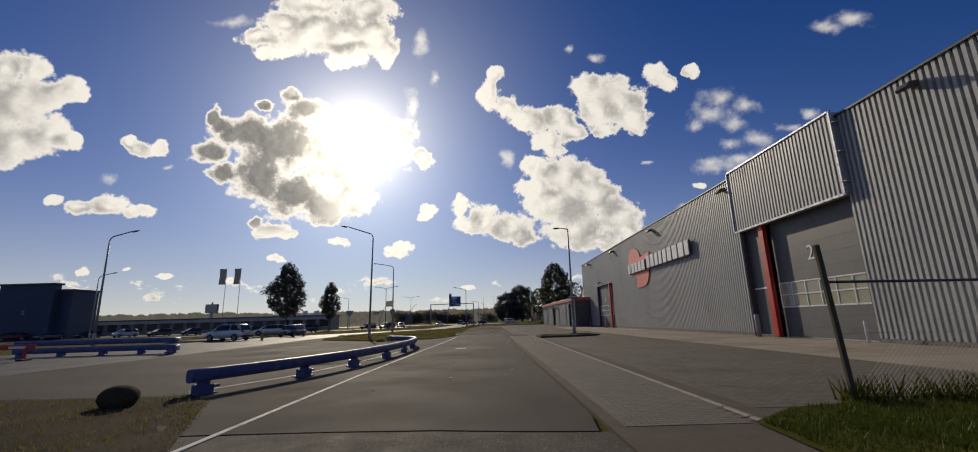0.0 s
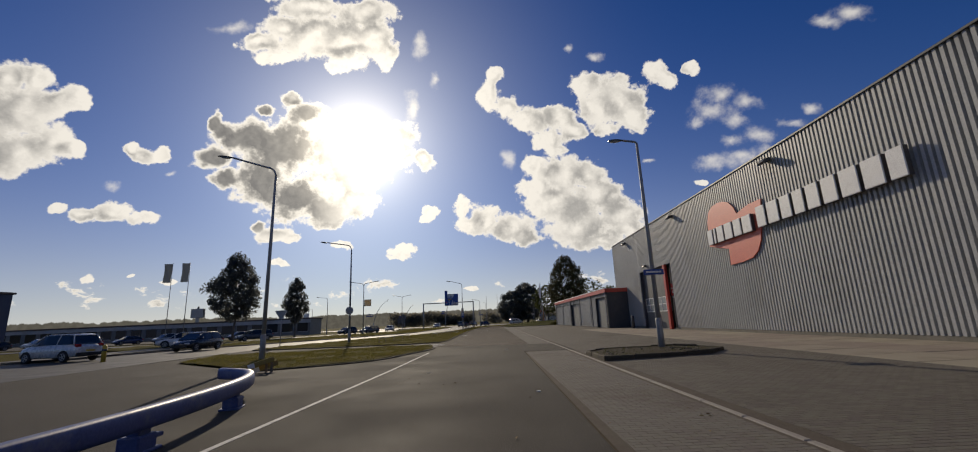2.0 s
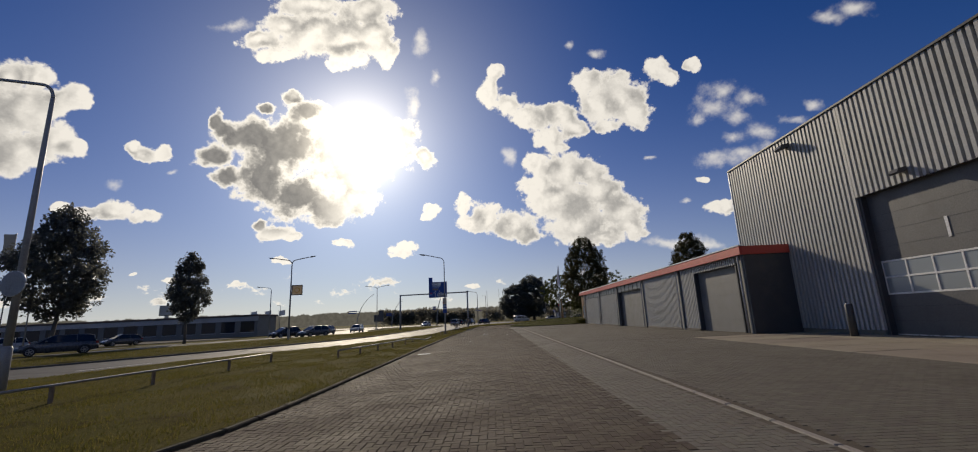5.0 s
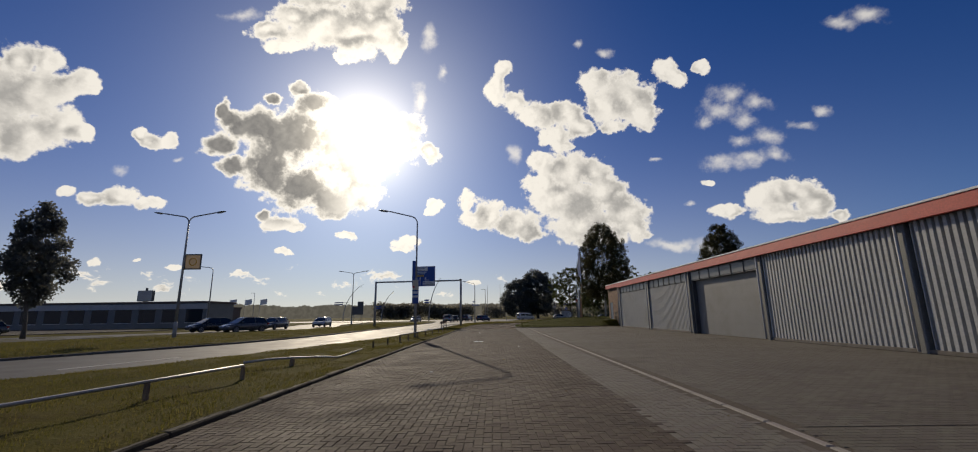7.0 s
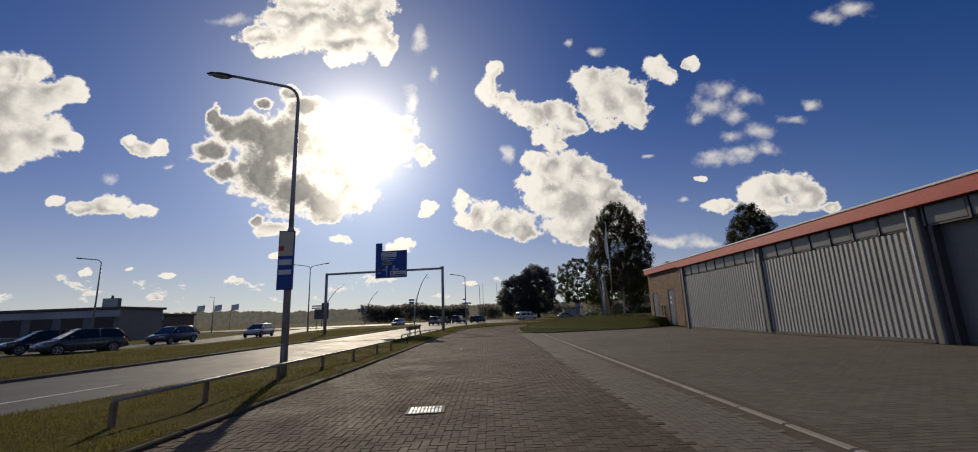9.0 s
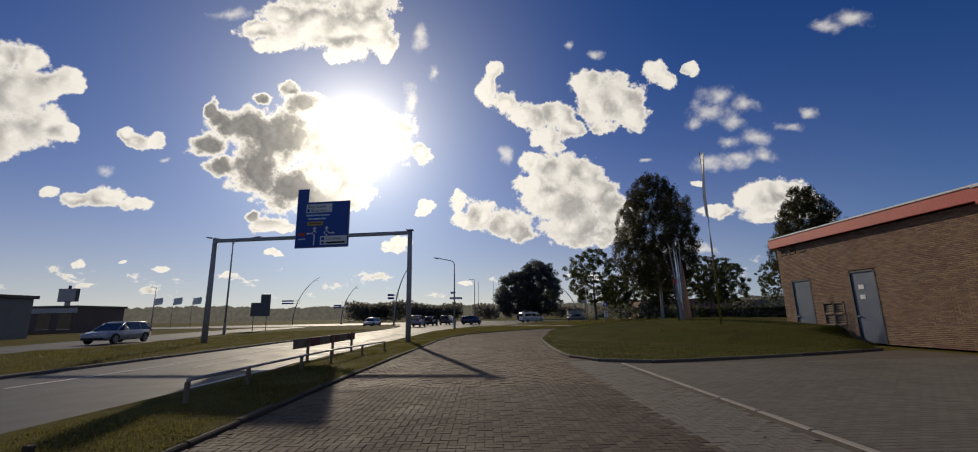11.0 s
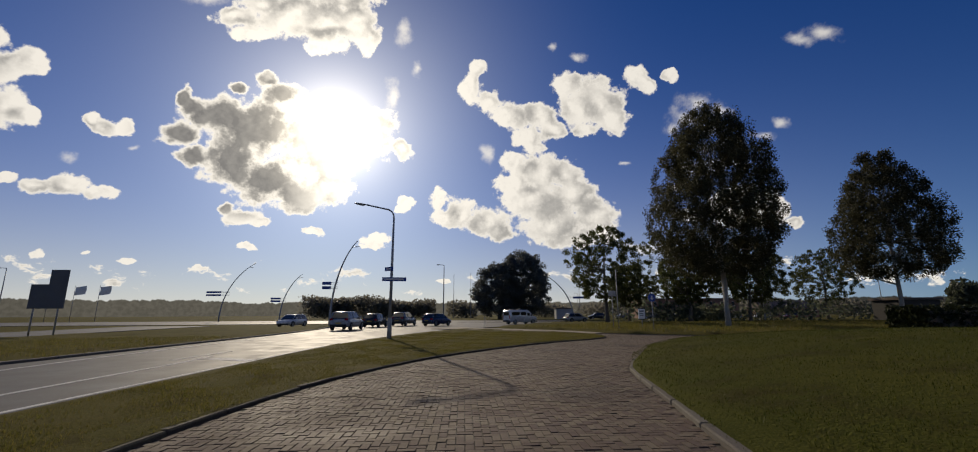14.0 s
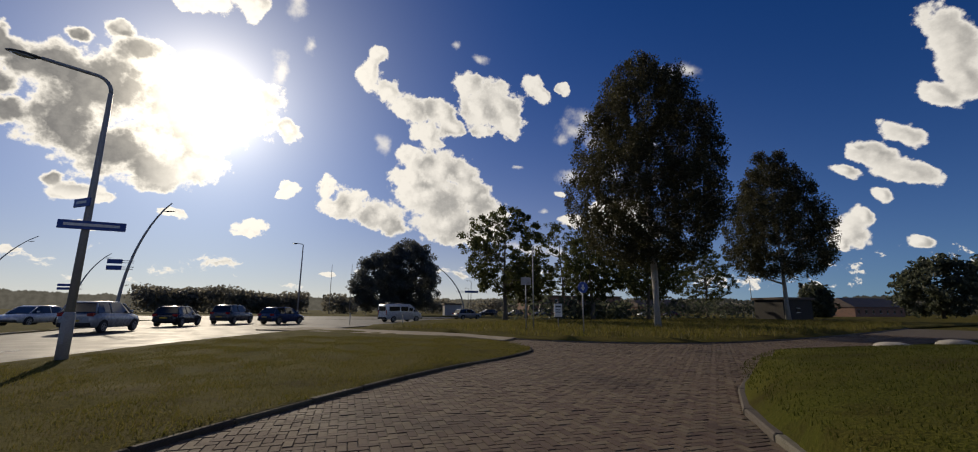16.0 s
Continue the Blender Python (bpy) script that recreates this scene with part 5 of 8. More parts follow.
bmesh.ops.recalc_face_normals(gw, faces=gw.faces)
gw_mesh = bpy.data.meshes.new("plate")
gw.to_mesh(gw_mesh)
gw.free()
gw_mesh.materials.append(GALV)
part("plate", gw_mesh, GALV, give_way, "bare metal back")
part("edge", Geo().tube([(u, 0, w) for u, w in tri + tri[:1]], 0.016, 6), TRIM, give_way)
part("clamp", Geo().box(-0.1, 0.1, 0.014, 0.06, 2.78, 2.83, 0.004), GALV, give_way)
box_sign = thing("pole_banner", pose(-4.62, 91.12, 2.15), "narrow poster panel strapped to a lamp post", "sign")
part("board", Geo().box(-0.2, 0.2, -0.03, 0.03, 0.0, 1.5, 0.01), SIGNBLUE, box_sign, "blue and grey poster board")
part("picture_block", Geo().box(-0.18, 0.18, -0.036, -0.03, 0.85, 1.47), CREAM, box_sign, "cream upper picture")
part("white_block", Geo().box(-0.16, 0.16, -0.037, -0.03, 0.62, 0.76).box(-0.16, 0.16, -0.037, -0.03, 0.38, 0.5), WHITE, box_sign)
part("red_block", Geo().box(-0.18, -0.05, -0.04, -0.036, 0.98, 1.1), RED, box_sign)
part("strap", Geo().tube([(0.1 * math.cos(a), 0.14 + 0.1 * math.sin(a), 1.35) for a in (2 * math.pi * k / 12 for k in range(13))], 0.012, 6).tube([(0.1 * math.cos(a), 0.14 + 0.1 * math.sin(a), 0.2) for a in (2 * math.pi * k / 12 for k in range(13))], 0.012, 6), GALV, box_sign)
panel = thing("median_panel", pose(-21.25, 94.2, 4.9), "square framed poster panel on the double lamp", "sign")
part("edge", Geo().box(-0.6, 0.6, -0.04, 0.04, 1.0, 1.08, 0.01).box(-0.6, 0.6, -0.04, 0.04, -0.04, 0.04, 0.01).box(-0.6, -0.53, -0.04, 0.04, 0, 1.05, 0.01).box(0.53, 0.6, -0.04, 0.04, 0, 1.05, 0.01), DARK, panel)
part("poster", Geo().box(-0.54, 0.54, -0.02, 0.02, 0.03, 1.01), POSTER, panel, "pale cream poster with light shining through")
part("ring", Geo().tube([(0.26 * math.cos(a), -0.024, 0.52 + 0.26 * math.sin(a)) for a in (2 * math.pi * k / 24 for k in range(25))], 0.035, 6), YELLOW, panel, "orange ring shape")
part("arm", Geo().tube([(-0.75, 0.06, 0.1), (-0.5, 0.0, 0.1)], 0.025, 6).tube([(-0.75, 0.06, 0.95), (-0.5, 0.0, 0.95)], 0.025, 6), GALV, panel)
for z, x0, x1, ang in ((3.25, -0.5, 0.85, 8), (3.85, -0.55, 0.1, -38)):
    plate = thing("street_plate", pose(-3.25, 146.68, z, 0, 0, ang), "dark street name plate seen edge on at a lamp post", "sign", "street name plates")
    part("board", Geo().box(x0, x1, -0.02, 0.02, 0, 0.22, 0.006), SIGNBLUE, plate)
    part("bar", Geo().box(x0 + 0.12, x1 - 0.12, -0.025, -0.02, 0.08, 0.15), WHITE, plate)
    part("clamp", Geo().box(-0.09, 0.09, -0.0, 0.06, 0.03, 0.19, 0.005), GALV, plate)

# ---- sign gantry ----
gan = thing("sign_gantry", pose(0, 0, 0), "steel portal over the main road carrying a blue direction sign", "sign gantry")
GY, GX0, GX1, GZ = 123.65, -16.4, -4.18, 6.2
GSKEW = 1.6
part("post", Geo().tube([(GX1, GY, -0.1), (GX1, GY, 3.2), (GX1, GY, GZ + 0.12)], [0.15, 0.14, 0.13], 16), GALV, gan, "galvanised steel post")
part("post", Geo().tube([(GX0, GY + GSKEW, -0.1), (GX0, GY + GSKEW, 3.2), (GX0, GY + GSKEW, GZ + 0.12)], [0.17, 0.15, 0.13], 14), GALV, gan, "galvanised steel post")
part("beam", Geo().box(-6.2, 6.2, -0.1, 0.1, -0.1, 0.1, 0.02, m=Matrix.Translation(((GX0 + GX1) / 2, GY + GSKEW / 2, GZ)) @ Matrix.Rotation(math.atan2(-GSKEW, GX1 - GX0), 4, "Z")), GALV, gan, "galvanised cross beam")
part("cap", Geo().box(GX1 - 0.2, GX1 + 0.2, GY - 0.2, GY + 0.2, GZ + 0.12, GZ + 0.17, 0.01), GALV, gan)
board_x0, board_x1, by = -10.13, -7.38, 122.95
board = part("sign_panel", Geo().box(board_x0, board_x1, by - 0.03, by + 0.03, 5.24, 7.86, 0.01).box(board_x0, board_x0 + 0.56, by - 0.03, by + 0.03, 7.86, 8.7, 0.01), SIGNBLUE, gan, "blue direction sign with white fields and arrows")
board.matrix_basis = Matrix.Translation((-9.42, 124.02, 5.52)) @ Matrix.Rotation(math.atan2(-GSKEW, GX1 - GX0), 4, "Z") @ Matrix.Diagonal((1.18, 1.0, 1.03, 1.0)) @ Matrix.Translation((8.755, -by, -5.24))
for x0, x1, z0, z1 in ((board_x0 - 0.02, board_x1 + 0.02, 5.2, 5.24), (board_x1, board_x1 + 0.025, 5.24, 7.86), (board_x0 - 0.025, board_x0, 5.24, 8.7), (board_x0 + 0.56, board_x1 + 0.02, 7.86, 7.89)):
    part("panel_rim", Geo().box(x0, x1, by - 0.035, by + 0.035, z0, z1), GALV, board)
for x0, x1, z0, z1 in ((board_x0 + 0.48, board_x0 + 1.85, 7.25, 7.76), (board_x0 + 1.3, board_x1 - 0.05, 5.36, 5.86)):
    part("white_field", Geo().box(x0, x1, by - 0.04, by - 0.03, z0, z1), WHITE, board, "white field")
part("orange_field", Geo().box(board_x0 + 0.58, board_x0 + 1.4, by - 0.04, by - 0.03, 6.5, 6.72), YELLOW, board, "orange field")
part("red_field", Geo().box(board_x0 + 0.12, board_x0 + 0.5, by - 0.04, by - 0.03, 5.9, 6.08), RED, board, "red field")
for x0, x1, z0, z1 in ((0.5, 1.75, 7.05, 7.14), (0.6, 1.55, 6.84, 6.93), (0.15, 0.5, 5.68, 5.76)):
    part("text_bar", Geo().box(board_x0 + x0, board_x0 + x1, by - 0.038, by - 0.03, z0, z1), TRIM, board, "pale line of small writing")
part("text_bar", Geo().box(board_x0 + 0.66, board_x0 + 1.32, by - 0.046, by - 0.04, 6.57, 6.65), SIDE, board, "dark line of small writing")
for x0, x1, z0, z1 in ((0.53, 0.67, 7.3, 7.48), (1.37, 1.53, 5.63, 5.79), (1.37, 1.53, 5.4, 5.54)):
    part("symbol", Geo().box(board_x0 + x0, board_x0 + x1, by - 0.046, by - 0.04, z0, z1), SIGNBLUE, board, "small blue symbol")
for k, (text, x, z, size) in enumerate((("Ring Sneek", 0.55, 7.54, 0.22), ("Antonius", 0.73, 7.3, 0.22), ("Centrum", 1.6, 5.63, 0.22))):
    tx = bpy.data.curves.new("lettering", "FONT")
    tx.body, tx.size, tx.extrude = text, size, 0.003
    ob = new("lettering", tx)
    ob.data.materials.append(BLACK)
    ob.parent = board
    ob.matrix_basis = pose(board_x0 + x, by - 0.046, z, 90, 0, 0)
part("text_bar", Geo().box(board_x0 + 1.6, board_x1 - 0.14, by - 0.046, by - 0.04, 5.42, 5.52), BLACK, board, "dark line of small writing")
for cx, side in ((0.98, -1), (1.62, 1)):
    a = Geo()
    X = board_x0 + cx
    Y0, Y1 = by - 0.04, by - 0.03
    a.box(X - 0.03, X + 0.03, Y0, Y1, 5.9 if side > 0 else 5.35, 5.95).box(X - 0.03, X + 0.03, Y0, Y1, 6.15, 6.36)
    if side > 0:
        a.box(X - 0.03, X + 0.03, Y0, Y1, 5.84, 5.95)
    a.prism([(X - 0.1, 6.3), (X, 6.44), (X + 0.1, 6.3), (X + 0.05, 6.28), (X, 6.36), (X - 0.05, 6.28)], "y", Y0, Y1)
    a.box(min(X + side * 0.09, X + side * 0.36), max(X + side * 0.09, X + side * 0.36), Y0, Y1, 6.0, 6.06)
    a.prism([(X + side * 0.32, 5.95), (X + side * 0.44, 6.03), (X + side * 0.32, 6.11)], "y", Y0, Y1)
    a.tube([(X + 0.1 * math.cos(t), by - 0.035, 6.05 + 0.1 * math.sin(t)) for t in (2 * math.pi * k / 20 for k in range(17))], 0.02, 6)
    part("arrow", a, WHITE, board, "white roundabout arrow")
for x in (-9.9, -7.8):
    part("panel_clamp", Geo().box(x, x + 0.15, by + 0.03, by + 0.3, 5.3, 7.8, 0.01), GALV, board)

# direction sign seen from behind, beyond the gantry
back_sign = thing("direction_sign", pose(-27.6, 153.3, 0), "large direction sign on posts seen from its dark back", "traffic sign")
part("board", Geo().box(-1.15, 1.2, -0.03, 0.03, 1.9, 3.55, 0.01).box(0.0, 1.2, -0.03, 0.03, 3.55, 4.55, 0.01), DOCKGREY, back_sign)
for x in (-0.8, 0.8):
    part("post", Geo().tube([(x, 0.08, -0.1), (x, 0.08, 3.5)], 0.05, 8), GALV, back_sign)

# curved masts by the roundabout
def curved_mast(x, y, h, over, boards, label):
    cm = thing("curved_mast", pose(x, y, 0), label, "street lamp", "curved masts")
    pts = [(over * (t ** 2.2), 0, h * (1 - (1 - t) ** 1.15)) for t in (k / 12 for k in range(13))]
    part("mast", Geo().tube(pts, [0.16 - 0.1 * k / 12 for k in range(13)], 10), GALV, cm, "curved tapering steel mast")
    tip = pts[-2]
    s = 1 if over > 0 else -1
    part("lamp_head", lamp_head(Geo(), (tip[0], tip[2] - 0.25), s, 0.9, 0.3), DARK, cm)
    for z, w in boards:
        bd = part("sign_board", Geo().box(-s * (w + 0.1), -s * 0.1, -0.03, 0.03, z, z + 0.42, 0.01), SIGNBLUE, cm, "small direction board")
        part("stay", Geo().tube([(-s * 0.15, 0.0, z + 0.1), (over * 0.25, 0.0, z + 0.1)], 0.03, 6).tube([(-s * 0.15, 0.0, z + 0.3), (over * 0.27, 0.0, z + 0.3)], 0.03, 6), GALV, bd)
    return cm


curved_mast(-17.3, 183.0, 11.7, 3.2, ((4.9, 1.2), (5.5, 1.2)), "curved steel lamp mast with two direction boards")
curved_mast(-56.5, 229.0, 13.8, 7.2, ((6.0, 3.4), (6.7, 3.4)), "tall curved steel lamp mast with direction boards")
curved_mast(-41.0, 225.0, 10.8, 4.4, ((4.4, 2.2), (5.0, 2.2)), "curved steel lamp mast far off")
curved_mast(24.0, 213.0, 9.6, -6.0, ((4.6, 2.6),), "curved steel lamp mast beside the round tree clump")

# ---- blue guard rail ----
RAIL = [(-6.1, 9.2), (-5.15, 11.8), (-4.5, 14.4), (-4.1, 17.4), (-3.95, 20.0), (-3.95, 22.6), (-4.15, 25.0), (-4.65, 27.1), (-5.4, 28.5), (-6.4, 29.2)]


def guard_rail(name, points, label, beams, post_at, depth=0.09, material=None):
    rail = thing(name, pose(0, 0, 0), label, "guard rail")
    pts = smooth_line(points, 0.5)
    for z0, z1 in beams:
        g = Geo()
        zc, hh = (z0 + z1) / 2, (z1 - z0) / 2
        prof = [(0.02 + 0.1 * math.copysign(abs(math.cos(q)) ** 0.6, math.cos(q)), hh * math.copysign(abs(math.sin(q)) ** 0.7, math.sin(q))) for q in (2 * math.pi * k / 16 for k in range(16))]
        rings = []
        for i, p in enumerate(pts):
            t = (pts[min(i + 1, len(pts) - 1)] - pts[max(i - 1, 0)]).normalized()
            side = Vector((t.y, -t.x, 0))
            rings.append([p + side * a + Vector((0, 0, zc + b)) for a, b in prof])
        part("beam", g.loft(rings, smooth=True), material or BLUE, rail, "blue rounded steel beam")
    for i in post_at:
        p = pts[min(i, len(pts) - 1)]
        t = (pts[min(i + 1, len(pts) - 1)] - pts[max(min(i, len(pts) - 1) - 1, 0)]).normalized()
        m = Matrix.Translation(p) @ Matrix.Rotation(math.atan2(t.y, t.x), 4, "Z")
        post = part("post", Geo().box(-0.11, 0.11, -0.02, 0.14, -0.1, 0.42, 0.02, m=m), material or BLUE, rail, "steel post")
        part("spacer", Geo().box(-0.17, 0.17, -0.06, 0.2, 0.02, 0.2, 0.02, m=m).box(0.12, 0.3, -0.05, 0.12, 0.12, 0.17, 0.01, m=m), BLUE, post)
        part("shoe", Geo().box(-0.22, 0.22, -0.1, 0.24, -0.02, 0.03, 0.01, m=m), BLUE, post)
    return rail


guard_rail("blue_guard_rail", RAIL, "blue painted steel guard rail with a curved end", ((0.26, 0.53),), (1, 6, 11, 17, 23, 28, 33))
guard_rail("far_guard_rail", [(-27.0, 25.5), (-23.0, 26.0), (-19.5, 26.2), (-17.6, 25.4), (-17.3, 24.2)], "blue double guard rail beside the main road", ((0.6, 0.9), (0.18, 0.5)), (1, 5, 9, 13, 17, 21))
red_bar = thing("road_barrier", pose(-23.5, 22.5, 0, 0, 0, 12), "red and white plank barrier on feet", "barrier")
part("plank", Geo().box(-2.4, 0.6, -0.03, 0.03, 0.55, 0.8, 0.01), RED, red_bar, "red plank")
part("white_plate", Geo().box(-0.5, 0.2, -0.045, -0.03, 0.6, 0.72).box(-2.0, -1.3, -0.045, -0.03, 0.6, 0.72), WHITE, red_bar)
for x in (-1.9, 0.2):
    part("leg", Geo().box(x - 0.06, x + 0.06, -0.05, 0.05, 0, 0.62, 0.01), RED, red_bar)
    part("foot", Geo().box(x - 0.12, x + 0.12, -0.35, 0.35, 0, 0.1, 0.02), BLACK, red_bar)
yel = thing("marker_block", pose(-7.7, 33.2, 0.03, 0, 0, 30), "broken yellow and white marker planks in the grass", "barrier")
for k, (tip, foot) in enumerate(((0.5, 0.16), (0.34, 0.02))):
    lean = pose(0.15 * k, 0.18 * k - 0.1, foot, 0, -16, 9 * k)
    part("plank", Geo().box(-0.75, 0.6, -0.03, 0.03, 0.0, 0.17, 0.012, m=lean), OCHRE, yel, "dull yellow plank")
    part("white_band", Geo().box(-0.2, 0.0, -0.036, -0.03, 0.01, 0.16, m=lean), WHITE, yel, "worn white band")
    part("stake", Geo().box(tip - 0.04, tip + 0.04, 0.1 * k - 0.05, 0.1 * k + 0.03, -0.1, 0.42, 0.01), WOOD, yel, "short stake")
post_y = thing("marker_post", pose(-22.6, 44.4, 0), "short yellow marker post with dark band", "marker post")
part("pillar", Geo().tube([(0, 0, -0.05), (0, 0, 0.9), (0, 0, 0.98)], [0.12, 0.12, 0.07], 12), YELLOW, post_y)
part("band", Geo().tube([(0, 0, 0.62), (0, 0, 0.75)], 0.124, 12), DARK, post_y)

# ---- low rails on the verge ----
def low_rail(points, label, h=0.42, gap=2.0):
    lr = thing("low_rail", pose(0, 0, 0), label, "low rail", "low verge rails")
    pts = smooth_line(points, gap)
    part("bar", Geo().tube([p + Vector((0, 0, h)) for p in pts], 0.028, 8), GALV, lr, "steel tube")
    for p in pts:
        part("post", Geo().box(p.x - 0.035, p.x + 0.035, p.y - 0.035, p.y + 0.035, -0.1, h - 0.02, 0.01), WOOD, lr, "weathered square post")
    return lr


low_rail([(-8.8, 53.6), (-8.6, 58.0), (-8.3, 63.5)], "knee-high steel rail on square posts in the verge")
low_rail([(-6.1, 64.6), (-5.8, 66.6), (-5.55, 68.7), (-5.3, 70.8), (-5.05, 73.1)], "knee-high steel rail on square posts along the verge", h=0.36)
sag = thing("low_rail", pose(0, 0, 0), "broken steel rail sagging to the grass", "low rail", "low verge rails")
part("bar", Geo().tube([(-5.9, 74.6, 0.27), (-5.5, 74.95, 0.31), (-5.05, 75.5, 0.3), (-4.75, 76.6, 0.22), (-4.6, 77.5, 0.13), (-4.55, 78.6, 0.15), (-4.45, 79.6, 0.22)], 0.03, 8), GALV, sag, "bent steel tube")
part("post", Geo().box(-5.1, -5.0, 75.36, 75.46, -0.1, 0.29, 0.01), WOOD, sag, "weathered square post")
low_rail([(-4.5, 86.3), (-4.3, 90.4), (-4.05, 95.0), (-3.85, 99.5)], "knee-high steel rail past a lamp post")
low_rail([(-4.8, 106.5), (-4.7, 113.0), (-4.35, 115.2), (-4.05, 117.4)], "knee-high steel rail ending before the gantry")
for x, y in ((-4.8, 82.4), (-4.72, 84.6), (-3.8, 103.0)):
    st = thing("verge_post", pose(x, y, 0.03), "short weathered wooden post without a rail", "post", "lone verge posts")
    part("stump", Geo().box(-0.035, 0.035, -0.035, 0.035, 0, 0.32, 0.012), DARKKERB, st)
bd = thing("verge_board", pose(0, 0, 0), "weathered plank board on three posts seen from behind", "board")
for k in range(6):
    y = 112.4 + 1.02 * k
    part("plank", Geo().box(-5.66, -5.6, y, y + 1.0, 0.5, 0.78, 0.01), RUST if k % 2 else WOOD, bd, "faded red plank" if k % 2 else "dull plank")
for y in (113.3, 115.6, 117.9):
    part("post", Geo().box(-5.6, -5.52, y - 0.04, y + 0.04, -0.1, 0.8, 0.01), WOOD, bd)

# ---- kerbed island with the lamp, bollards, fence ----
isl = thing("lamp_island", pose(0, 0, 0), "low kerbed island of soil round a lamp post", "traffic island", kind="structure")
isle = [(3.78, 32.3), (5.6, 32.7), (7.5, 33.2), (8.6, 34.6), (7.6, 36.5), (4.7, 36.3), (3.78, 35.0)]
part("soil", slab([(5.9 + (x - 5.9) * 0.96, 34.2 + (y - 34.2) * 0.94) for x, y in isle], -0.1, 0.09), ISLE, isl, "bare dirty soil")
rnd_k = random.Random(14)
for (ax, ay), (bx, by_) in zip(isle, isle[1:] + isle[:1]):
    d = Vector((bx - ax, by_ - ay, 0))
    n = max(1, round(d.length / 1.0))
    for k in range(n):
        c = Vector((ax, ay, 0)) + d * (k + 0.5) / n
        part("kerb_stone", Geo().box(-d.length / n / 2 + 0.006, d.length / n / 2 - 0.006, -0.06, 0.06, -0.1, 0.145, 0.025).mesh("kerb_stone", DARKKERB), DARKKERB, isl, at=Matrix.Translation(c) @ Matrix.Rotation(math.atan2(d.y, d.x) + rnd_k.uniform(-0.03, 0.03), 4, "Z") @ pose(0, rnd_k.uniform(-0.02, 0.02), rnd_k.uniform(-0.035, 0.015), 0, rnd_k.uniform(-1.2, 1.2), 0))

crumb = Geo()
rnd_c = random.Random(9)
for k in range(70):
    x, y = rnd_c.uniform(3.9, 8.2), rnd_c.uniform(32.6, 36.2)
    r = rnd_c.uniform(0.012, 0.05)
    if inside(isle, np.array([x]), np.array([y]))[0]:
        crumb.box(x - r, x + r, y - r * 0.7, y + r * 0.7, 0.07, 0.09 + r * 0.8, 0.006)
tagged(part("rubble", crumb, KERB, isl, "loose stone crumbs"), kind="stuff")
name_plate = thing("street_plate", pose(6.9, 35.78, 2.92), "small blue street name plate on a lamp post", "sign", "street name plates")
part("board", Geo().box(-0.42, 0.4, -0.02, 0.0, 0.0, 0.22, 0.006), SIGNBLUE, name_plate, "blue enamel plate")
part("bar", Geo().box(-0.32, 0.3, -0.025, -0.02, 0.08, 0.15), WHITE, name_plate, "white line of writing")
part("clamp", Geo().box(-0.1, 0.1, 0.0, 0.08, 0.04, 0.18, 0.005), GALV, name_plate)
for x, y, r, h, label in ((15.55, 25.6, 0.13, 1.25, "tall round steel bollard before the dock"), (15.55, 18.3, 0.05, 0.9, "thin white post beside the dock"), (14.95, 64.5, 0.14, 1.3, "dark round bollard before the dock"), (15.45, 58.3, 0.14, 1.35, "pale round bollard before the dock")):
    bo = thing("bollard", pose(x, y, 0), label, "bollard", "dock bollards")
    part("shaft", Geo().tube([(0, 0, -0.1), (0, 0, h - 0.05), (0, 0, h)], [r, r, r * 0.8], 16), DARK if "dark" in label else (WHITE if "white" in label else GALV), bo)
    part("cap", Geo().tube([(0, 0, h), (0, 0, h + 0.015)], [r * 0.8, r * 0.4], 16), TRIM, bo)

fence = thing("fence", pose(5.4, 6.8, 0), "old chain-link fence hung from a leaning concrete post", "fence")
part("corner_post", Geo().box(-0.038, 0.038, -0.038, 0.038, -0.2, 2.38, 0.012, m=pose(0, 0, 0, 0, -3.5, 0)), DARKKERB, fence, "leaning weathered concrete post")
for x in (2.6, 5.2, 7.8, 10.4):
    part("line_post", Geo().box(x - 0.05, x + 0.05, -0.05, 0.05, -0.2, 2.05, 0.012), DARKKERB, fence, "concrete post")
for z in (0.1, 1.0, 1.78):
    part("tension_wire", Geo().tube([(-0.08, -0.01, z), (2.6, 0, z - 0.03), (5.2, 0, z), (7.8, 0, z - 0.02), (10.4, 0, z)], 0.022 if z > 1.5 else 0.004, 5), DARK if z > 1.5 else GALV, fence)
mesh_v, mesh_f = [], []
for k in range(-26, 150):
    for s in (1, -1):
        a = Vector((k * 0.075, 0.0, 0.1))
        b = a + Vector((s * 1.68, 0.0, 1.68))
        if s < 0:
            a, b = a + Vector((1.68, 0, 0)), b + Vector((1.68, 0, 0))
        lo, hi = sorted((a.x, b.x))
        if hi > 10.4 or lo < -0.05:
            continue
        base = len(mesh_v)
        for p in (a, b):
            mesh_v += [(p.x - 0.002, -0.002, p.z), (p.x + 0.002, -0.002, p.z), (p.x, 0.003, p.z)]
        mesh_f += [(base, base + 1, base + 4, base + 3), (base + 1, base + 2, base + 5, base + 4), (base + 2, base, base + 3, base + 5)]
part("wire_mesh", Geo().add(mesh_v, mesh_f), GALV, fence, "diamond wire mesh")

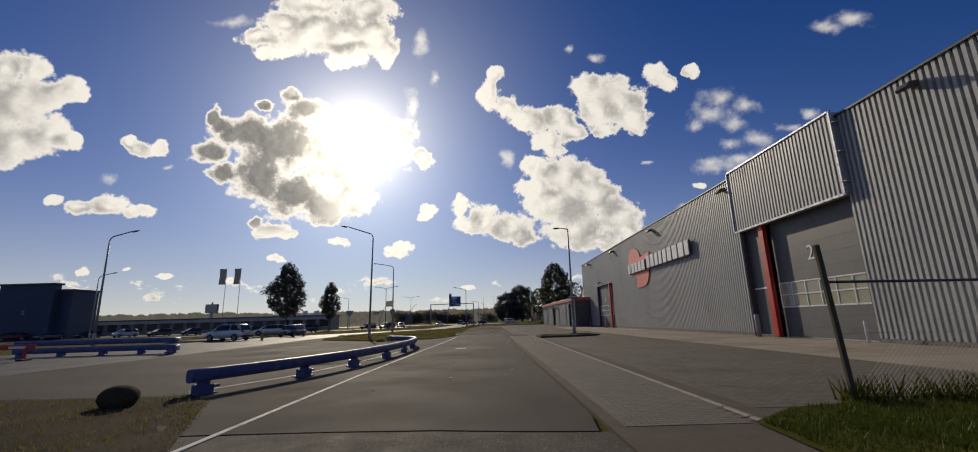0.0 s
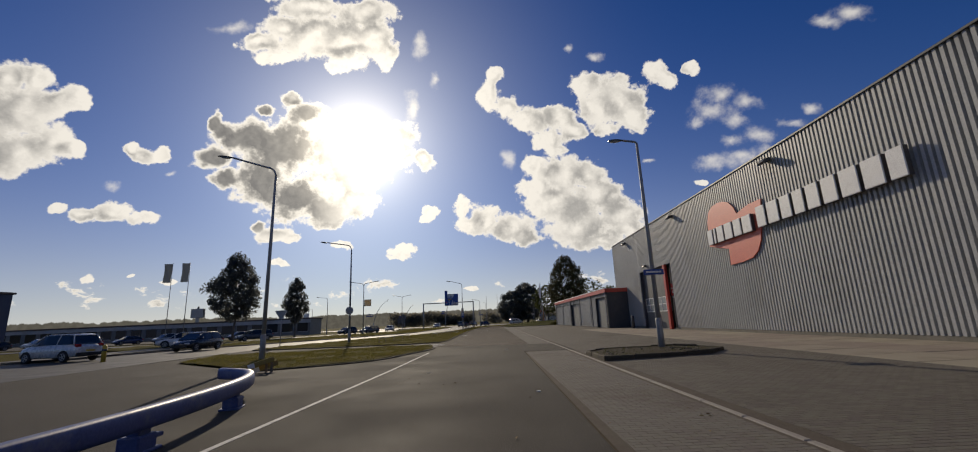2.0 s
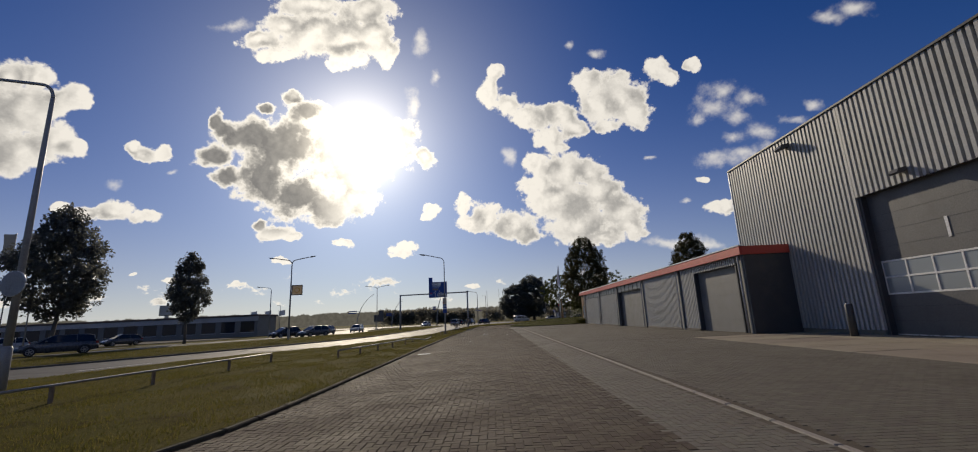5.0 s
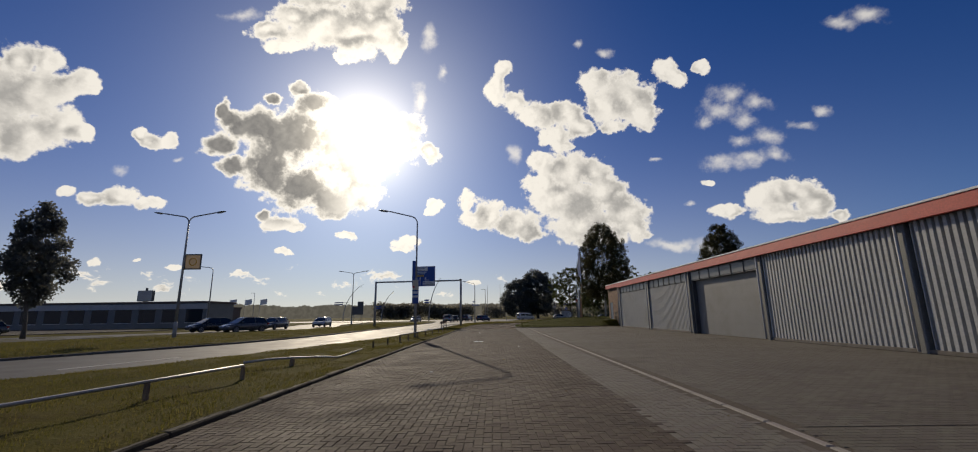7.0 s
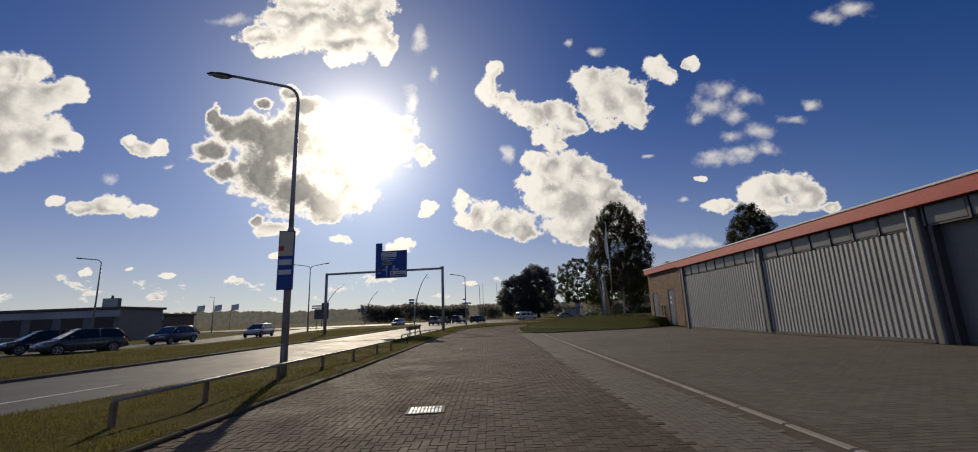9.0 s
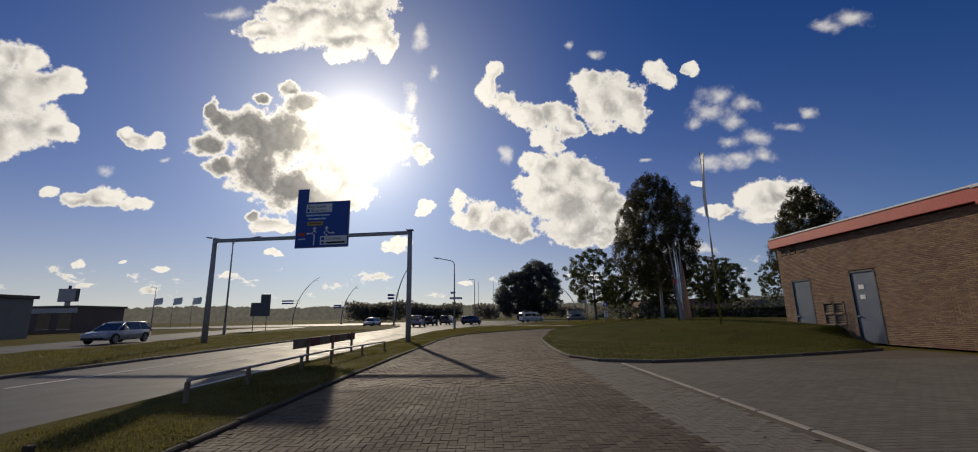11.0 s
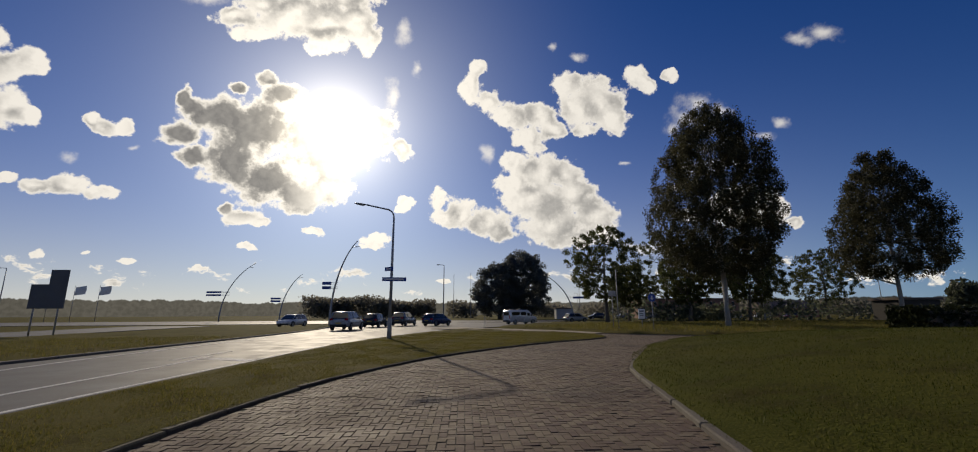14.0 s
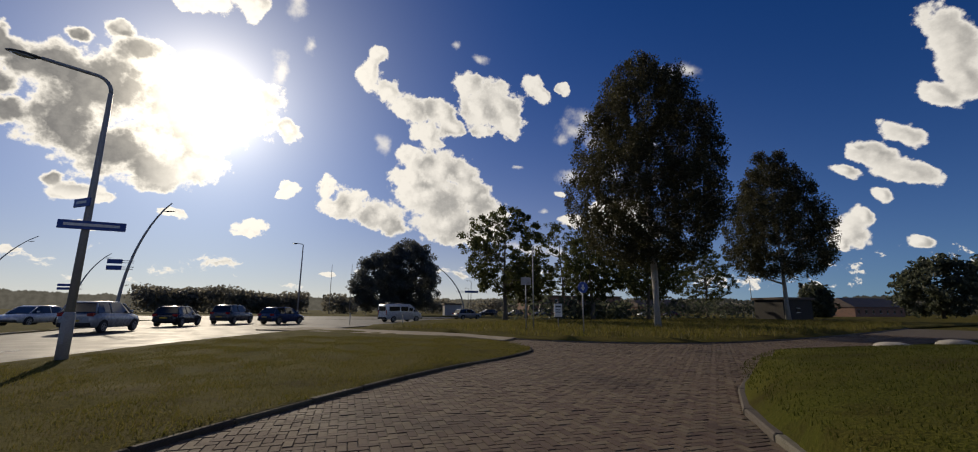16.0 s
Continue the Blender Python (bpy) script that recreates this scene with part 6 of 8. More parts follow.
# drain covers
def drain(x, y, w, d, label, dark=False, angle=0):
    dr = thing("drain_cover", pose(x, y, 0.002, 0, 0, angle), label, "drain cover", "drain covers")
    part("surround", Geo().box(-w / 2, w / 2, -d / 2, -d / 2 + 0.04, -0.05, 0.012).box(-w / 2, w / 2, d / 2 - 0.04, d / 2, -0.05, 0.012).box(-w / 2, -w / 2 + 0.04, -d / 2 + 0.04, d / 2 - 0.04, -0.05, 0.012).box(w / 2 - 0.04, w / 2, -d / 2 + 0.04, d / 2 - 0.04, -0.05, 0.012), KERB if not dark else DARK, dr)
    part("pit", Geo().box(-w / 2 + 0.04, w / 2 - 0.04, -d / 2 + 0.04, d / 2 - 0.04, -0.05, -0.0), BLACK, dr)
    n = max(4, int(w / 0.06))
    for k in range(n):
        x0 = -w / 2 + 0.04 + (w - 0.08) * k / n
        part("slat", Geo().box(x0 + 0.008, x0 + (w - 0.08) / n - 0.008, -d / 2 + 0.04, d / 2 - 0.04, -0.01, 0.013), TRIM if not dark else GALV, dr)


drain(-1.42, 22.5, 0.62, 0.62, "square pale iron drain grate in asphalt")
drain(-0.5, 87.0, 0.55, 0.5, "square iron drain grate among bricks", angle=4)
drain(-2.7, 65.3, 0.55, 0.45, "square pale iron drain grate by the kerb")

# ---- flag, sculpture, boulders, hedge on the lawn ----
def lawn_z(x, y):
    return 0.06 + float(lawn_hump(np.array([x]), np.array([y]))[0])


fz = lawn_z(11.9, 121.0)
flag = thing("flagpole", pose(11.9, 121.0, fz - 0.05, 0, 0.0, -115), "aluminium flagpole with a long white and blue banner", "flagpole")
part("pole", Geo().tube([(0, 0, 0), (0, 0, 5), (0, 0, 9.0)], [0.05, 0.042, 0.03], 12), CHROME, flag, "shiny aluminium pole")
part("knob", Geo().tube([(0, 0, 9.0), (0, 0, 9.06), (0, 0, 9.12)], [0.05, 0.06, 0.02], 10), CHROME, flag)
part("arm", Geo().tube([(0.04, 0, 8.9), (0.95, 0.02, 8.92)], 0.018, 8), CHROME, flag)
ban = Geo()
cols, rows_ = 10, 26
bv = []
for j in range(rows_ + 1):
    tz = j / rows_
    for i in range(cols + 1):
        tx_ = i / cols
        w = 0.8 * (1 - 0.25 * max(0, tz - 0.75) / 0.25)
        bv.append((0.06 + w * tx_, 0.16 * math.sin(2.2 * tx_ + 3.2 * tz) * tx_, 8.88 - 3.5 * tz + 0.25 * tx_ * tz))
bf = [(j * (cols + 1) + i, j * (cols + 1) + i + 1, (j + 1) * (cols + 1) + i + 1, (j + 1) * (cols + 1) + i) for j in range(rows_) for i in range(cols)]
n0 = len(bv)
ban.add(bv + [(x, y + 0.006, z) for x, y, z in bv], bf + [tuple(n0 + q for q in reversed(f)) for f in bf], True)
part("banner", ban, CANVAS, flag, "white cloth banner with a blue field")


def banner_patch(name, i0, i1, j0, j1, material, label, lift):
    g = Geo()
    vs, fs = [], []
    for j in range(j0, j1 + 1):
        for i in range(i0, i1 + 1):
            x, y, z = bv[j * (cols + 1) + i]
            vs.append((x, y - lift, z))
    w = i1 - i0 + 1
    fs = [(a * w + b, a * w + b + 1, (a + 1) * w + b + 1, (a + 1) * w + b) for a in range(j1 - j0) for b in range(i1 - i0)]
    part(name, g.add(vs, fs, True), material, flag, label)


banner_patch("blue_field", 2, 9, 11, 21, surf("flag_blue", (0.12, 0.2, 0.5), (0.15, 0.24, 0.55), 3, 40, 0.8, bump=0.05), "blue printed field", 0.008)
for j in range(12, 21, 2):
    banner_patch("print_bar", 3, 5, j, j + 1, CANVAS, "white print bar", 0.014)
for j in range(2, 10, 2):
    banner_patch("print_bar", 3, 5, j, j + 1, DARK, "dark print bar", 0.012)

sz = lawn_z(12.6, 126.7)
sc = thing("sculpture", pose(12.6, 126.7, sz - 0.1), "sculpture of tall pointed steel and timber blades", "sculpture")
for k, (x, y, lx, ly, w, d, h, mt) in enumerate(((-0.1, 0.0, -0.42, 0.0, 0.22, 0.05, 5.0, GALV), (0.0, 0.1, -0.12, 0.05, 0.2, 0.05, 4.9, CHROME), (0.12, 0.0, 0.1, 0.0, 0.22, 0.05, 5.15, GALV), (0.24, -0.12, 0.0, 0.05, 0.5, 0.08, 3.6, TIMBER), (-0.22, 0.06, -0.38, 0.0, 0.2, 0.06, 3.6, DARK), (0.05, 0.12, -0.02, -0.05, 0.2, 0.05, 4.6, TRIM))):
    g = Geo()
    rings = []
    for t in (0, 0.25, 0.5, 0.75, 0.93, 1.0):
        ww = w * (1 - t) ** 0.8 + 0.01
        dd = d * (1 - 0.7 * t)
        cx, cy, cz = x + lx * t ** 1.4, y + ly * t, h * t
        rings.append([(cx - ww / 2, cy, cz), (cx, cy - dd, cz), (cx + ww / 2, cy, cz), (cx, cy + dd, cz)])
    part("blade", g.loft(rings, smooth=False), mt, sc, "pointed blade")
part("red_accent", Geo().box(-0.42, -0.26, -0.1, -0.04, 2.3, 2.65, 0.01), RED, sc, "small red plate")

rng = random.Random(5)


def boulder(x, y, z, rx, ry, rz_):
    g = Geo()
    rings = []
    for j in range(1, 8):
        th = math.pi * j / 8
        rings.append([(rx * math.sin(th) * math.cos(a) * (1 + 0.12 * math.sin(3 * a + j)), ry * math.sin(th) * math.sin(a) * (1 + 0.1 * math.cos(2 * a - j)), rz_ * math.cos(th)) for a in (2 * math.pi * k / 12 for k in range(12))])
    ob = part("boulder", g.loft(rings), BOULDER, at=pose(x, y, z, 0, 0, rng.uniform(0, 180)))
    return tagged(ob, "pale rounded boulder at the lawn's edge", "boulder", "boulders by the lawn")


for x, y, a, b, c in ((20.15, 143.15, 0.55, 0.32, 0.2), (24.4, 143.6, 0.6, 0.34, 0.2)):
    boulder(x, y, lawn_z(x, y) + c * 0.5, a, b, c)
root_lump = boulder(-6.6, 8.15, 0.16, 0.36, 0.3, 0.24)
root_lump.name = "soil_lump"
tagged(root_lump, "dark lump of earth and roots in bare soil", "earth lump", "")
root_lump.data.materials[0] = SOIL

# signs by the footpath
def post_sign(x, y, h, label, kind_):
    ps = thing("traffic_sign", pose(x, y, 0.05), label, "traffic sign")
    part("post", Geo().tube([(0, 0, -0.15), (0, 0, h)], 0.035, 8), GALV, ps)
    if kind_ == "round":
        part("disc", Geo().tube([(0, -0.06, h - 0.3), (0, -0.04, h - 0.3)], 0.3, 24, smooth=False), SIGNBLUE, ps, "blue round plate")
        part("pictogram", Geo().box(-0.05, 0.05, -0.066, -0.06, h - 0.45, h - 0.15).box(-0.12, 0.12, -0.066, -0.06, h - 0.36, h - 0.3), WHITE, ps)
    elif kind_ == "plate":
        part("plate", Geo().box(-0.32, 0.32, -0.06, -0.035, h - 0.45, h, 0.01), GALV, ps, "grey plate")
    elif kind_ == "info":
        part("board", Geo().box(-0.3, 0.3, -0.05, 0.05, 0.85, 1.75, 0.015), WHITE, ps, "white board")
        part("board_edge", Geo().box(-0.33, 0.33, -0.06, 0.06, 1.75, 1.82, 0.01).box(-0.33, 0.33, -0.06, 0.06, 0.78, 0.85, 0.01), BLACK, ps)
        part("text_bar", Geo().box(-0.2, 0.2, -0.056, -0.05, 1.5, 1.6).box(-0.2, 0.15, -0.056, -0.05, 1.3, 1.36).box(-0.2, 0.18, -0.056, -0.05, 1.15, 1.21), DARK, ps)
    elif kind_ == "pole":
        part("cap", Geo().tube([(0, 0, h), (0, 0, h + 0.03)], 0.045, 8), DARK, ps)
    return ps


post_sign(15.2, 154.2, 2.8, "round blue sign on a galvanised post by the side road", "round")
post_sign(13.2, 157.3, 3.2, "grey plate on a galvanised post by the footpath", "plate")
post_sign(13.5, 156.9, 4.9, "tall bare galvanised pole by the footpath", "pole")
post_sign(17.1, 160.9, 1.9, "white information board on a dark post", "info")
for x, y, h in ((3.5, 175.0, 1.0), (7.6, 170.0, 0.9)):
    post_sign(x, y, h, "short marker post by the roundabout", "pole")

# ---- far flags and masts ----
def banner_pole(x, y, h, label, wave=True, wide=1.1, drop=3.2):
    fp = thing("flagpole", pose(x, y, 0), label, "flagpole", "dealer flags")
    part("pole", Geo().tube([(0, 0, -0.1), (0, 0, h)], [0.08, 0.04], 8), GALV, fp)
    g = Geo()
    v = [(wide * (0.05 + i / 4), 0.1 * math.sin(i * 1.3 + j), h - 0.1 - drop * j / 6 - (0.0 if not wave else -0.25 * (4 - i) * -1 * 0.35)) for j in range(7) for i in range(5)]
    f = [(j * 5 + i, j * 5 + i + 1, (j + 1) * 5 + i + 1, (j + 1) * 5 + i) for j in range(6) for i in range(4)]
    n = len(v)
    g.add(v + [(a, b + 0.01, c) for a, b, c in v], f + [tuple(n + q for q in reversed(t)) for t in f], True)
    part("banner", g, CANVAS if wave else BANNER_GREY, fp, "cloth banner")


banner_pole(-60.3, 100.0, 14.8, "white flagpole with a dark banner at a car dealer", False, -1.5, 3.6)
banner_pole(-57.0, 100.0, 14.8, "white flagpole with a dark banner at a car dealer", False, -1.4, 3.6)
for k in range(3):
    banner_pole(-110.0 + 6.4 * k, 245.4, 9.6, "flagpole with a pale flag far off", True, 2.8, 2.2)
py = thing("pylon_sign", pose(-185.2, 294.8, 0), "large advertising pylon far off", "sign")
part("column", Geo().box(-0.9, 0.9, -0.5, 0.5, 0, 11.3, 0.05), FARWALL, py)
part("box", Geo().box(-4.0, 4.0, -0.9, 0.9, 11.3, 17.0, 0.1), DARK, py)
part("face", Geo().box(-3.8, 3.8, -0.95, -0.9, 11.5, 16.8), FARWALL, py)
part("spike", Geo().box(-0.4, 0.4, -0.4, 0.4, 17.0, 18.4, 0.05), DARK, py)

# ---- litter, leaves and grit ----
rnd_l = random.Random(21)
leaves = Geo()
for k in range(420):
    y = rnd_l.uniform(8, 150)
    side = rnd_l.random()
    if y < 45:
        x = rnd_l.uniform(2.7, 3.3) if side < 0.6 else rnd_l.uniform(-3.2, 3.2)
    elif y < 110:
        x = -3.25 + abs(rnd_l.gauss(0, 0.25)) if side < 0.65 else rnd_l.uniform(-3.0, 3.4)
    else:
        x = rnd_l.uniform(-2.0, 2.6)
    r, a = rnd_l.uniform(0.015, 0.04), rnd_l.uniform(0, math.pi)
    c, q = math.cos(a) * r, math.sin(a) * r
    z = 0.012
    leaves.add([(x - c, y - q, z), (x + 0.5 * q, y - 0.5 * c, z + 0.5 * r), (x + c, y + q, z), (x - 0.5 * q, y + 0.5 * c, z + 0.3 * r)], [(0, 1, 2, 3)])
tagged(new("fallen_leaves", leaves.mesh("fallen_leaves", surf("dry_leaf", (0.14, 0.085, 0.035), (0.24, 0.16, 0.07), 3, 40, 0.85, bump=0.2, varied=0.4, islands=True))), "dry brown leaves blown along gutter and kerb", "leaves", kind="stuff")
for x, y in ((-0.95, 11.0), (0.6, 12.4), (-0.2, 20.6), (1.1, 27.0), (-1.6, 31.0), (0.9, 40.0), (-1.2, 74.5), (1.4, 83.0), (-0.8, 99.0)):
    bit = part("litter", Geo().prism([(-0.05, -0.02), (0.04, -0.035), (0.06, 0.02), (-0.01, 0.045)], "z", 0.0, 0.012), WHITE, at=pose(x, y, 0.004, 4, 3, rnd_l.uniform(0, 180)))
    tagged(bit, "small scrap of white paper on the road", "litter", "road litter")


# ---- trees ----
def leaf_mesh(name, centres, sizes, material, rs, long=1.6):
    """Many small four-cornered leaves, each turned at random."""
    n = len(centres)
    a = rs.normal(size=(n, 3))
    a /= np.linalg.norm(a, axis=1, keepdims=True)
    b = rs.normal(size=(n, 3))
    b -= (a * b).sum(1, keepdims=True) * a
    b /= np.linalg.norm(b, axis=1, keepdims=True)
    s = np.asarray(sizes)[:, None]
    nrm = np.cross(a, b) * 0.18 * s
    v = np.stack([centres - a * s * long / 2, centres + b * s / 2 + nrm, centres + a * s * long / 2, centres - b * s / 2 + nrm], 1).reshape(-1, 3)
    f = np.arange(4 * n).reshape(n, 4)
    return arrays(name, v, f, material)


def clump_centres(rs, n, shape, hollow=0.45):
    """Places of leaf clumps in a crown; shape gives the half width at a height from 0 to 1."""
    out = []
    while len(out) < n:
        t = rs.uniform(0, 1)
        r_max = shape(t)
        r = r_max * (hollow + (1 - hollow) * rs.uniform(0, 1) ** 0.6)
        a = rs.uniform(0, 2 * math.pi)
        if rs.uniform(0, 1) < r_max:
            out.append((r * math.cos(a), r * math.sin(a), t))
    return np.array(out)


def tree(name, x, y, z, height, width, crown_from, material, bark, label, seed, clumps=260, per=70, leaf=0.3, clump_r=0.95, shape=None, limbs=14, trunk_r=0.28, category="tree", stems=1, hollow=0.45, lift=1.0, lobes=0.16):
    rs = np.random.RandomState(seed)
    shape = shape or (lambda t: max(0.02, math.sin(math.pi * min(1, 0.12 + 0.88 * t)) ** 0.6) * (1 - 0.25 * t))
    root = thing(name, pose(x, y, z, 0, 0, rs.uniform(0, 360)), label, category, "trees" if category == "tree" else "")
    cc = clump_centres(rs, clumps, shape, hollow)
    hz = height - crown_from
    lump = 1 + lobes * np.sin(3 * np.arctan2(cc[:, 1], cc[:, 0]) + 5 * cc[:, 2] + seed)
    C = np.stack([cc[:, 0] * width / 2 * lump, cc[:, 1] * width / 2 * lump, crown_from + cc[:, 2] * hz], 1)
    trunk = Geo()
    for s in range(stems):
        off = Vector((rs.uniform(-0.25, 0.25), rs.uniform(-0.25, 0.25), 0)) * (0 if stems == 1 else 2)
        top = crown_from + hz * 0.75
        pts = [Vector((off.x + 0.25 * math.sin(0.7 * k + s + seed), off.y + 0.2 * math.cos(0.9 * k + s), -0.3 + (top + 0.3) * k / 8)) for k in range(9)]
        pts[0] = Vector((off.x, off.y, -0.3))
        pts[1] = Vector((off.x * 1.05, off.y, pts[1].z))
        trunk.tube(pts, [trunk_r * (1.25 if k == 0 else 1) * (1 - 0.88 * k / 8) for k in range(9)], 10)
    part("trunk", trunk, bark, root, "tapered trunk")
    # limbs grow from the trunk to some clumps, branches from the limbs to more, twigs from those to the rest
    order = rs.permutation(len(C))
    base_z = crown_from * 0.8
    joints = [Vector((0.0, 0.0, base_z + (crown_from + hz * 0.72 - base_z) * q)) for q in (0.0, 0.12, 0.25, 0.4, 0.55, 0.75, 1.0)]
    girth = [trunk_r * (0.75 - 0.5 * q) for q in (0.0, 0.12, 0.25, 0.4, 0.55, 0.75, 1.0)]
    twig = Geo()
    stages = ((limbs, 0.62, 6), (limbs * 4, 0.9, 5), (min(len(C), limbs * 16), 1.0, 4))
    done = 0
    for level, (upto, reach, sides) in enumerate(stages):
        J = np.array([tuple(j) for j in joints])
        fresh, fresh_r = [], []
        for i in order[done:upto]:
            end = Vector((C[i][0] * reach, C[i][1] * reach, base_z + (C[i][2] - base_z) * (0.4 + 0.6 * reach)))
            gap = J - np.array(tuple(end))
            cost = (gap ** 2).sum(1) + 2.5 * np.maximum(gap[:, 2] + 0.4, 0) ** 2
            k = int(cost.argmin())
            start = Vector(J[k])
            span = (end - start).length
            mid = start.lerp(end, 0.5) + Vector((rs.uniform(-0.1, 0.1), rs.uniform(-0.1, 0.1), rs.uniform(-0.02, 0.16))) * span
            r = min(girth[k] * 0.8, trunk_r * (0.5, 0.26, 0.12)[level])
            pts = [start, start.lerp(mid, 0.55) + Vector((0, 0, -0.02 * span)), mid, mid.lerp(end, 0.55) + Vector((rs.uniform(-0.06, 0.06), rs.uniform(-0.06, 0.06), 0.02)) * span, end]
            rad = [r, r * 0.85, r * 0.68, r * 0.5, r * 0.28]
            g = Geo() if level == 0 else twig
            g.tube(pts, rad, sides, caps=False)
            if level == 0:
                part("limb", g, bark, root)
            fresh += pts[1:]
            fresh_r += rad[1:]
        if level == 0:
            joints, girth = joints + fresh, girth + fresh_r
        else:
            joints, girth = fresh, fresh_r
        done = upto
    tagged(part("twig_mass", twig, bark, root, "thin branching twigs"), kind="stuff")
    n = clumps * per
    pick = np.repeat(np.arange(clumps), per)
    rad = clump_r * (0.65 + 0.7 * rs.uniform(size=clumps))[pick]
    d = rs.normal(size=(n, 3))
    d /= np.linalg.norm(d, axis=1, keepdims=True)
    P = C[pick] + d * (rad * rs.uniform(0.1, 1, n) ** 0.55)[:, None] * np.array([1.0, 1.0, 0.8 * lift])
    crown = part("crown", leaf_mesh("crown", P, leaf * rs.uniform(0.6, 1.25, n), material, rs), material, root, "leafy crown with gaps")
    return root


def outline(*widths):
    """A crown's half width from foot to top, given at even steps."""
    return lambda t: float(np.interp(t * (len(widths) - 1), np.arange(len(widths)), widths))


EGG = outline(0.3, 0.66, 0.9, 1.0, 0.98, 0.86, 0.66, 0.42, 0.12)
FLAME = outline(0.5, 0.8, 0.95, 1.0, 1.0, 0.98, 0.93, 0.84, 0.7, 0.5, 0.22)
tree("beech_tree", 24.8, 160.3, 0.1, 21.0, 11.9, 4.8, LEAF_BEECH, PALEBARK, "tall dense dark brown-green tree with pale trunks", 3, clumps=1150, per=105, leaf=0.115, clump_r=0.5, shape=FLAME, limbs=24, trunk_r=0.22, hollow=0.25, stems=2, lift=1.9, lobes=0.07)
tree("beech_tree", 61.6, 179.0, 0.1, 24.6, 14.3, 6.4, LEAF_BEECH, PALEBARK, "broad dark tree with a pale trunk", 5, clumps=900, per=80, leaf=0.17, clump_r=0.7, shape=outline(0.6, 0.95, 1.0, 1.0, 0.92, 0.8, 0.68, 0.55, 0.4, 0.2), limbs=22, trunk_r=0.32, hollow=0.25, lift=1.7, lobes=0.1)
tree("round_tree", 11.6, 253.0, -0.3, 16.8, 14.6, 1.4, LEAF_ROUND, BARK, "dense round dark tree at the roundabout", 11, clumps=250, per=110, leaf=0.36, clump_r=1.5, shape=outline(0.75, 0.95, 1.0, 1.0, 0.95, 0.85, 0.65, 0.3), stems=3, trunk_r=0.3)
tree("round_tree", 19.4, 256.0, -0.3, 20.8, 16.0, 2.2, LEAF_ROUND, BARK, "taller dense dark tree in the round clump", 12, clumps=310, per=110, leaf=0.36, clump_r=1.5, shape=outline(0.6, 0.85, 0.95, 1.0, 1.0, 0.95, 0.85, 0.65, 0.3), stems=3, trunk_r=0.34)
for x, y, h, w, seed, label in ((21.2, 182.8, 13.6, 11.0, 21, "slender tree with thin light green leaves"), (42.3, 209.0, 18.0, 16.0, 22, "open tree with bare spreading limbs"), (35.0, 186.0, 11.5, 9.0, 23, "open tree with thin light green leaves"), (47.0, 190.0, 13.0, 10.0, 24, "open tree with thin light green leaves"), (56.0, 200.0, 13.5, 11.0, 25, "open tree with thin light green leaves"), (74.0, 206.0, 14.0, 12.0, 26, "open tree with thin light green leaves"), (31.0, 200.0, 10.0, 8.0, 27, "small open tree in the far grass")):
    tree("open_tree", x, y, 0.1, h, w, h * 0.24, LEAF_LIGHT, BARK, label, seed, clumps=340, per=46, leaf=0.19, clump_r=0.5, shape=outline(0.45, 0.8, 0.97, 1.0, 0.95, 0.85, 0.65, 0.3), limbs=9, trunk_r=0.32, hollow=0.3)
tree("street_tree", -39.3, 85.6, 0.0, 13.3, 7.3, 3.2, LEAF_ROUND, BARK, "dark leafy tree beside the far carriageway", 31, clumps=300, per=55, leaf=0.2, clump_r=0.62, lift=1.5, shape=EGG, trunk_r=0.2, hollow=0.15)
tree("street_tree", -34.5, 96.0, 0.0, 10.3, 4.0, 2.8, LEAF_ROUND, BARK, "smaller dark leafy tree beside the far carriageway", 32, clumps=170, per=55, leaf=0.18, clump_r=0.5, lift=1.5, shape=EGG, trunk_r=0.16, hollow=0.15)
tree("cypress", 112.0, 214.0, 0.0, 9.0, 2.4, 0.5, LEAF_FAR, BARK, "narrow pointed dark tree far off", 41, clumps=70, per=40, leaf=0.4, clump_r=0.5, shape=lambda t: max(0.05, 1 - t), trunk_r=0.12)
for x, y, h, w, seed in ((118.0, 190.0, 13.0, 14.0, 51), (140.0, 186.0, 17.0, 18.0, 52), (160.0, 178.0, 15.0, 16.0, 53), (101.0, 203.0, 7.0, 5.0, 54)):
    tree("park_tree", x, y, 0.0, h, w, h * 0.12, LEAF_DARK, BARK, "broad dull green tree far off", seed, clumps=110, per=45, leaf=0.6, clump_r=1.6, trunk_r=0.3)


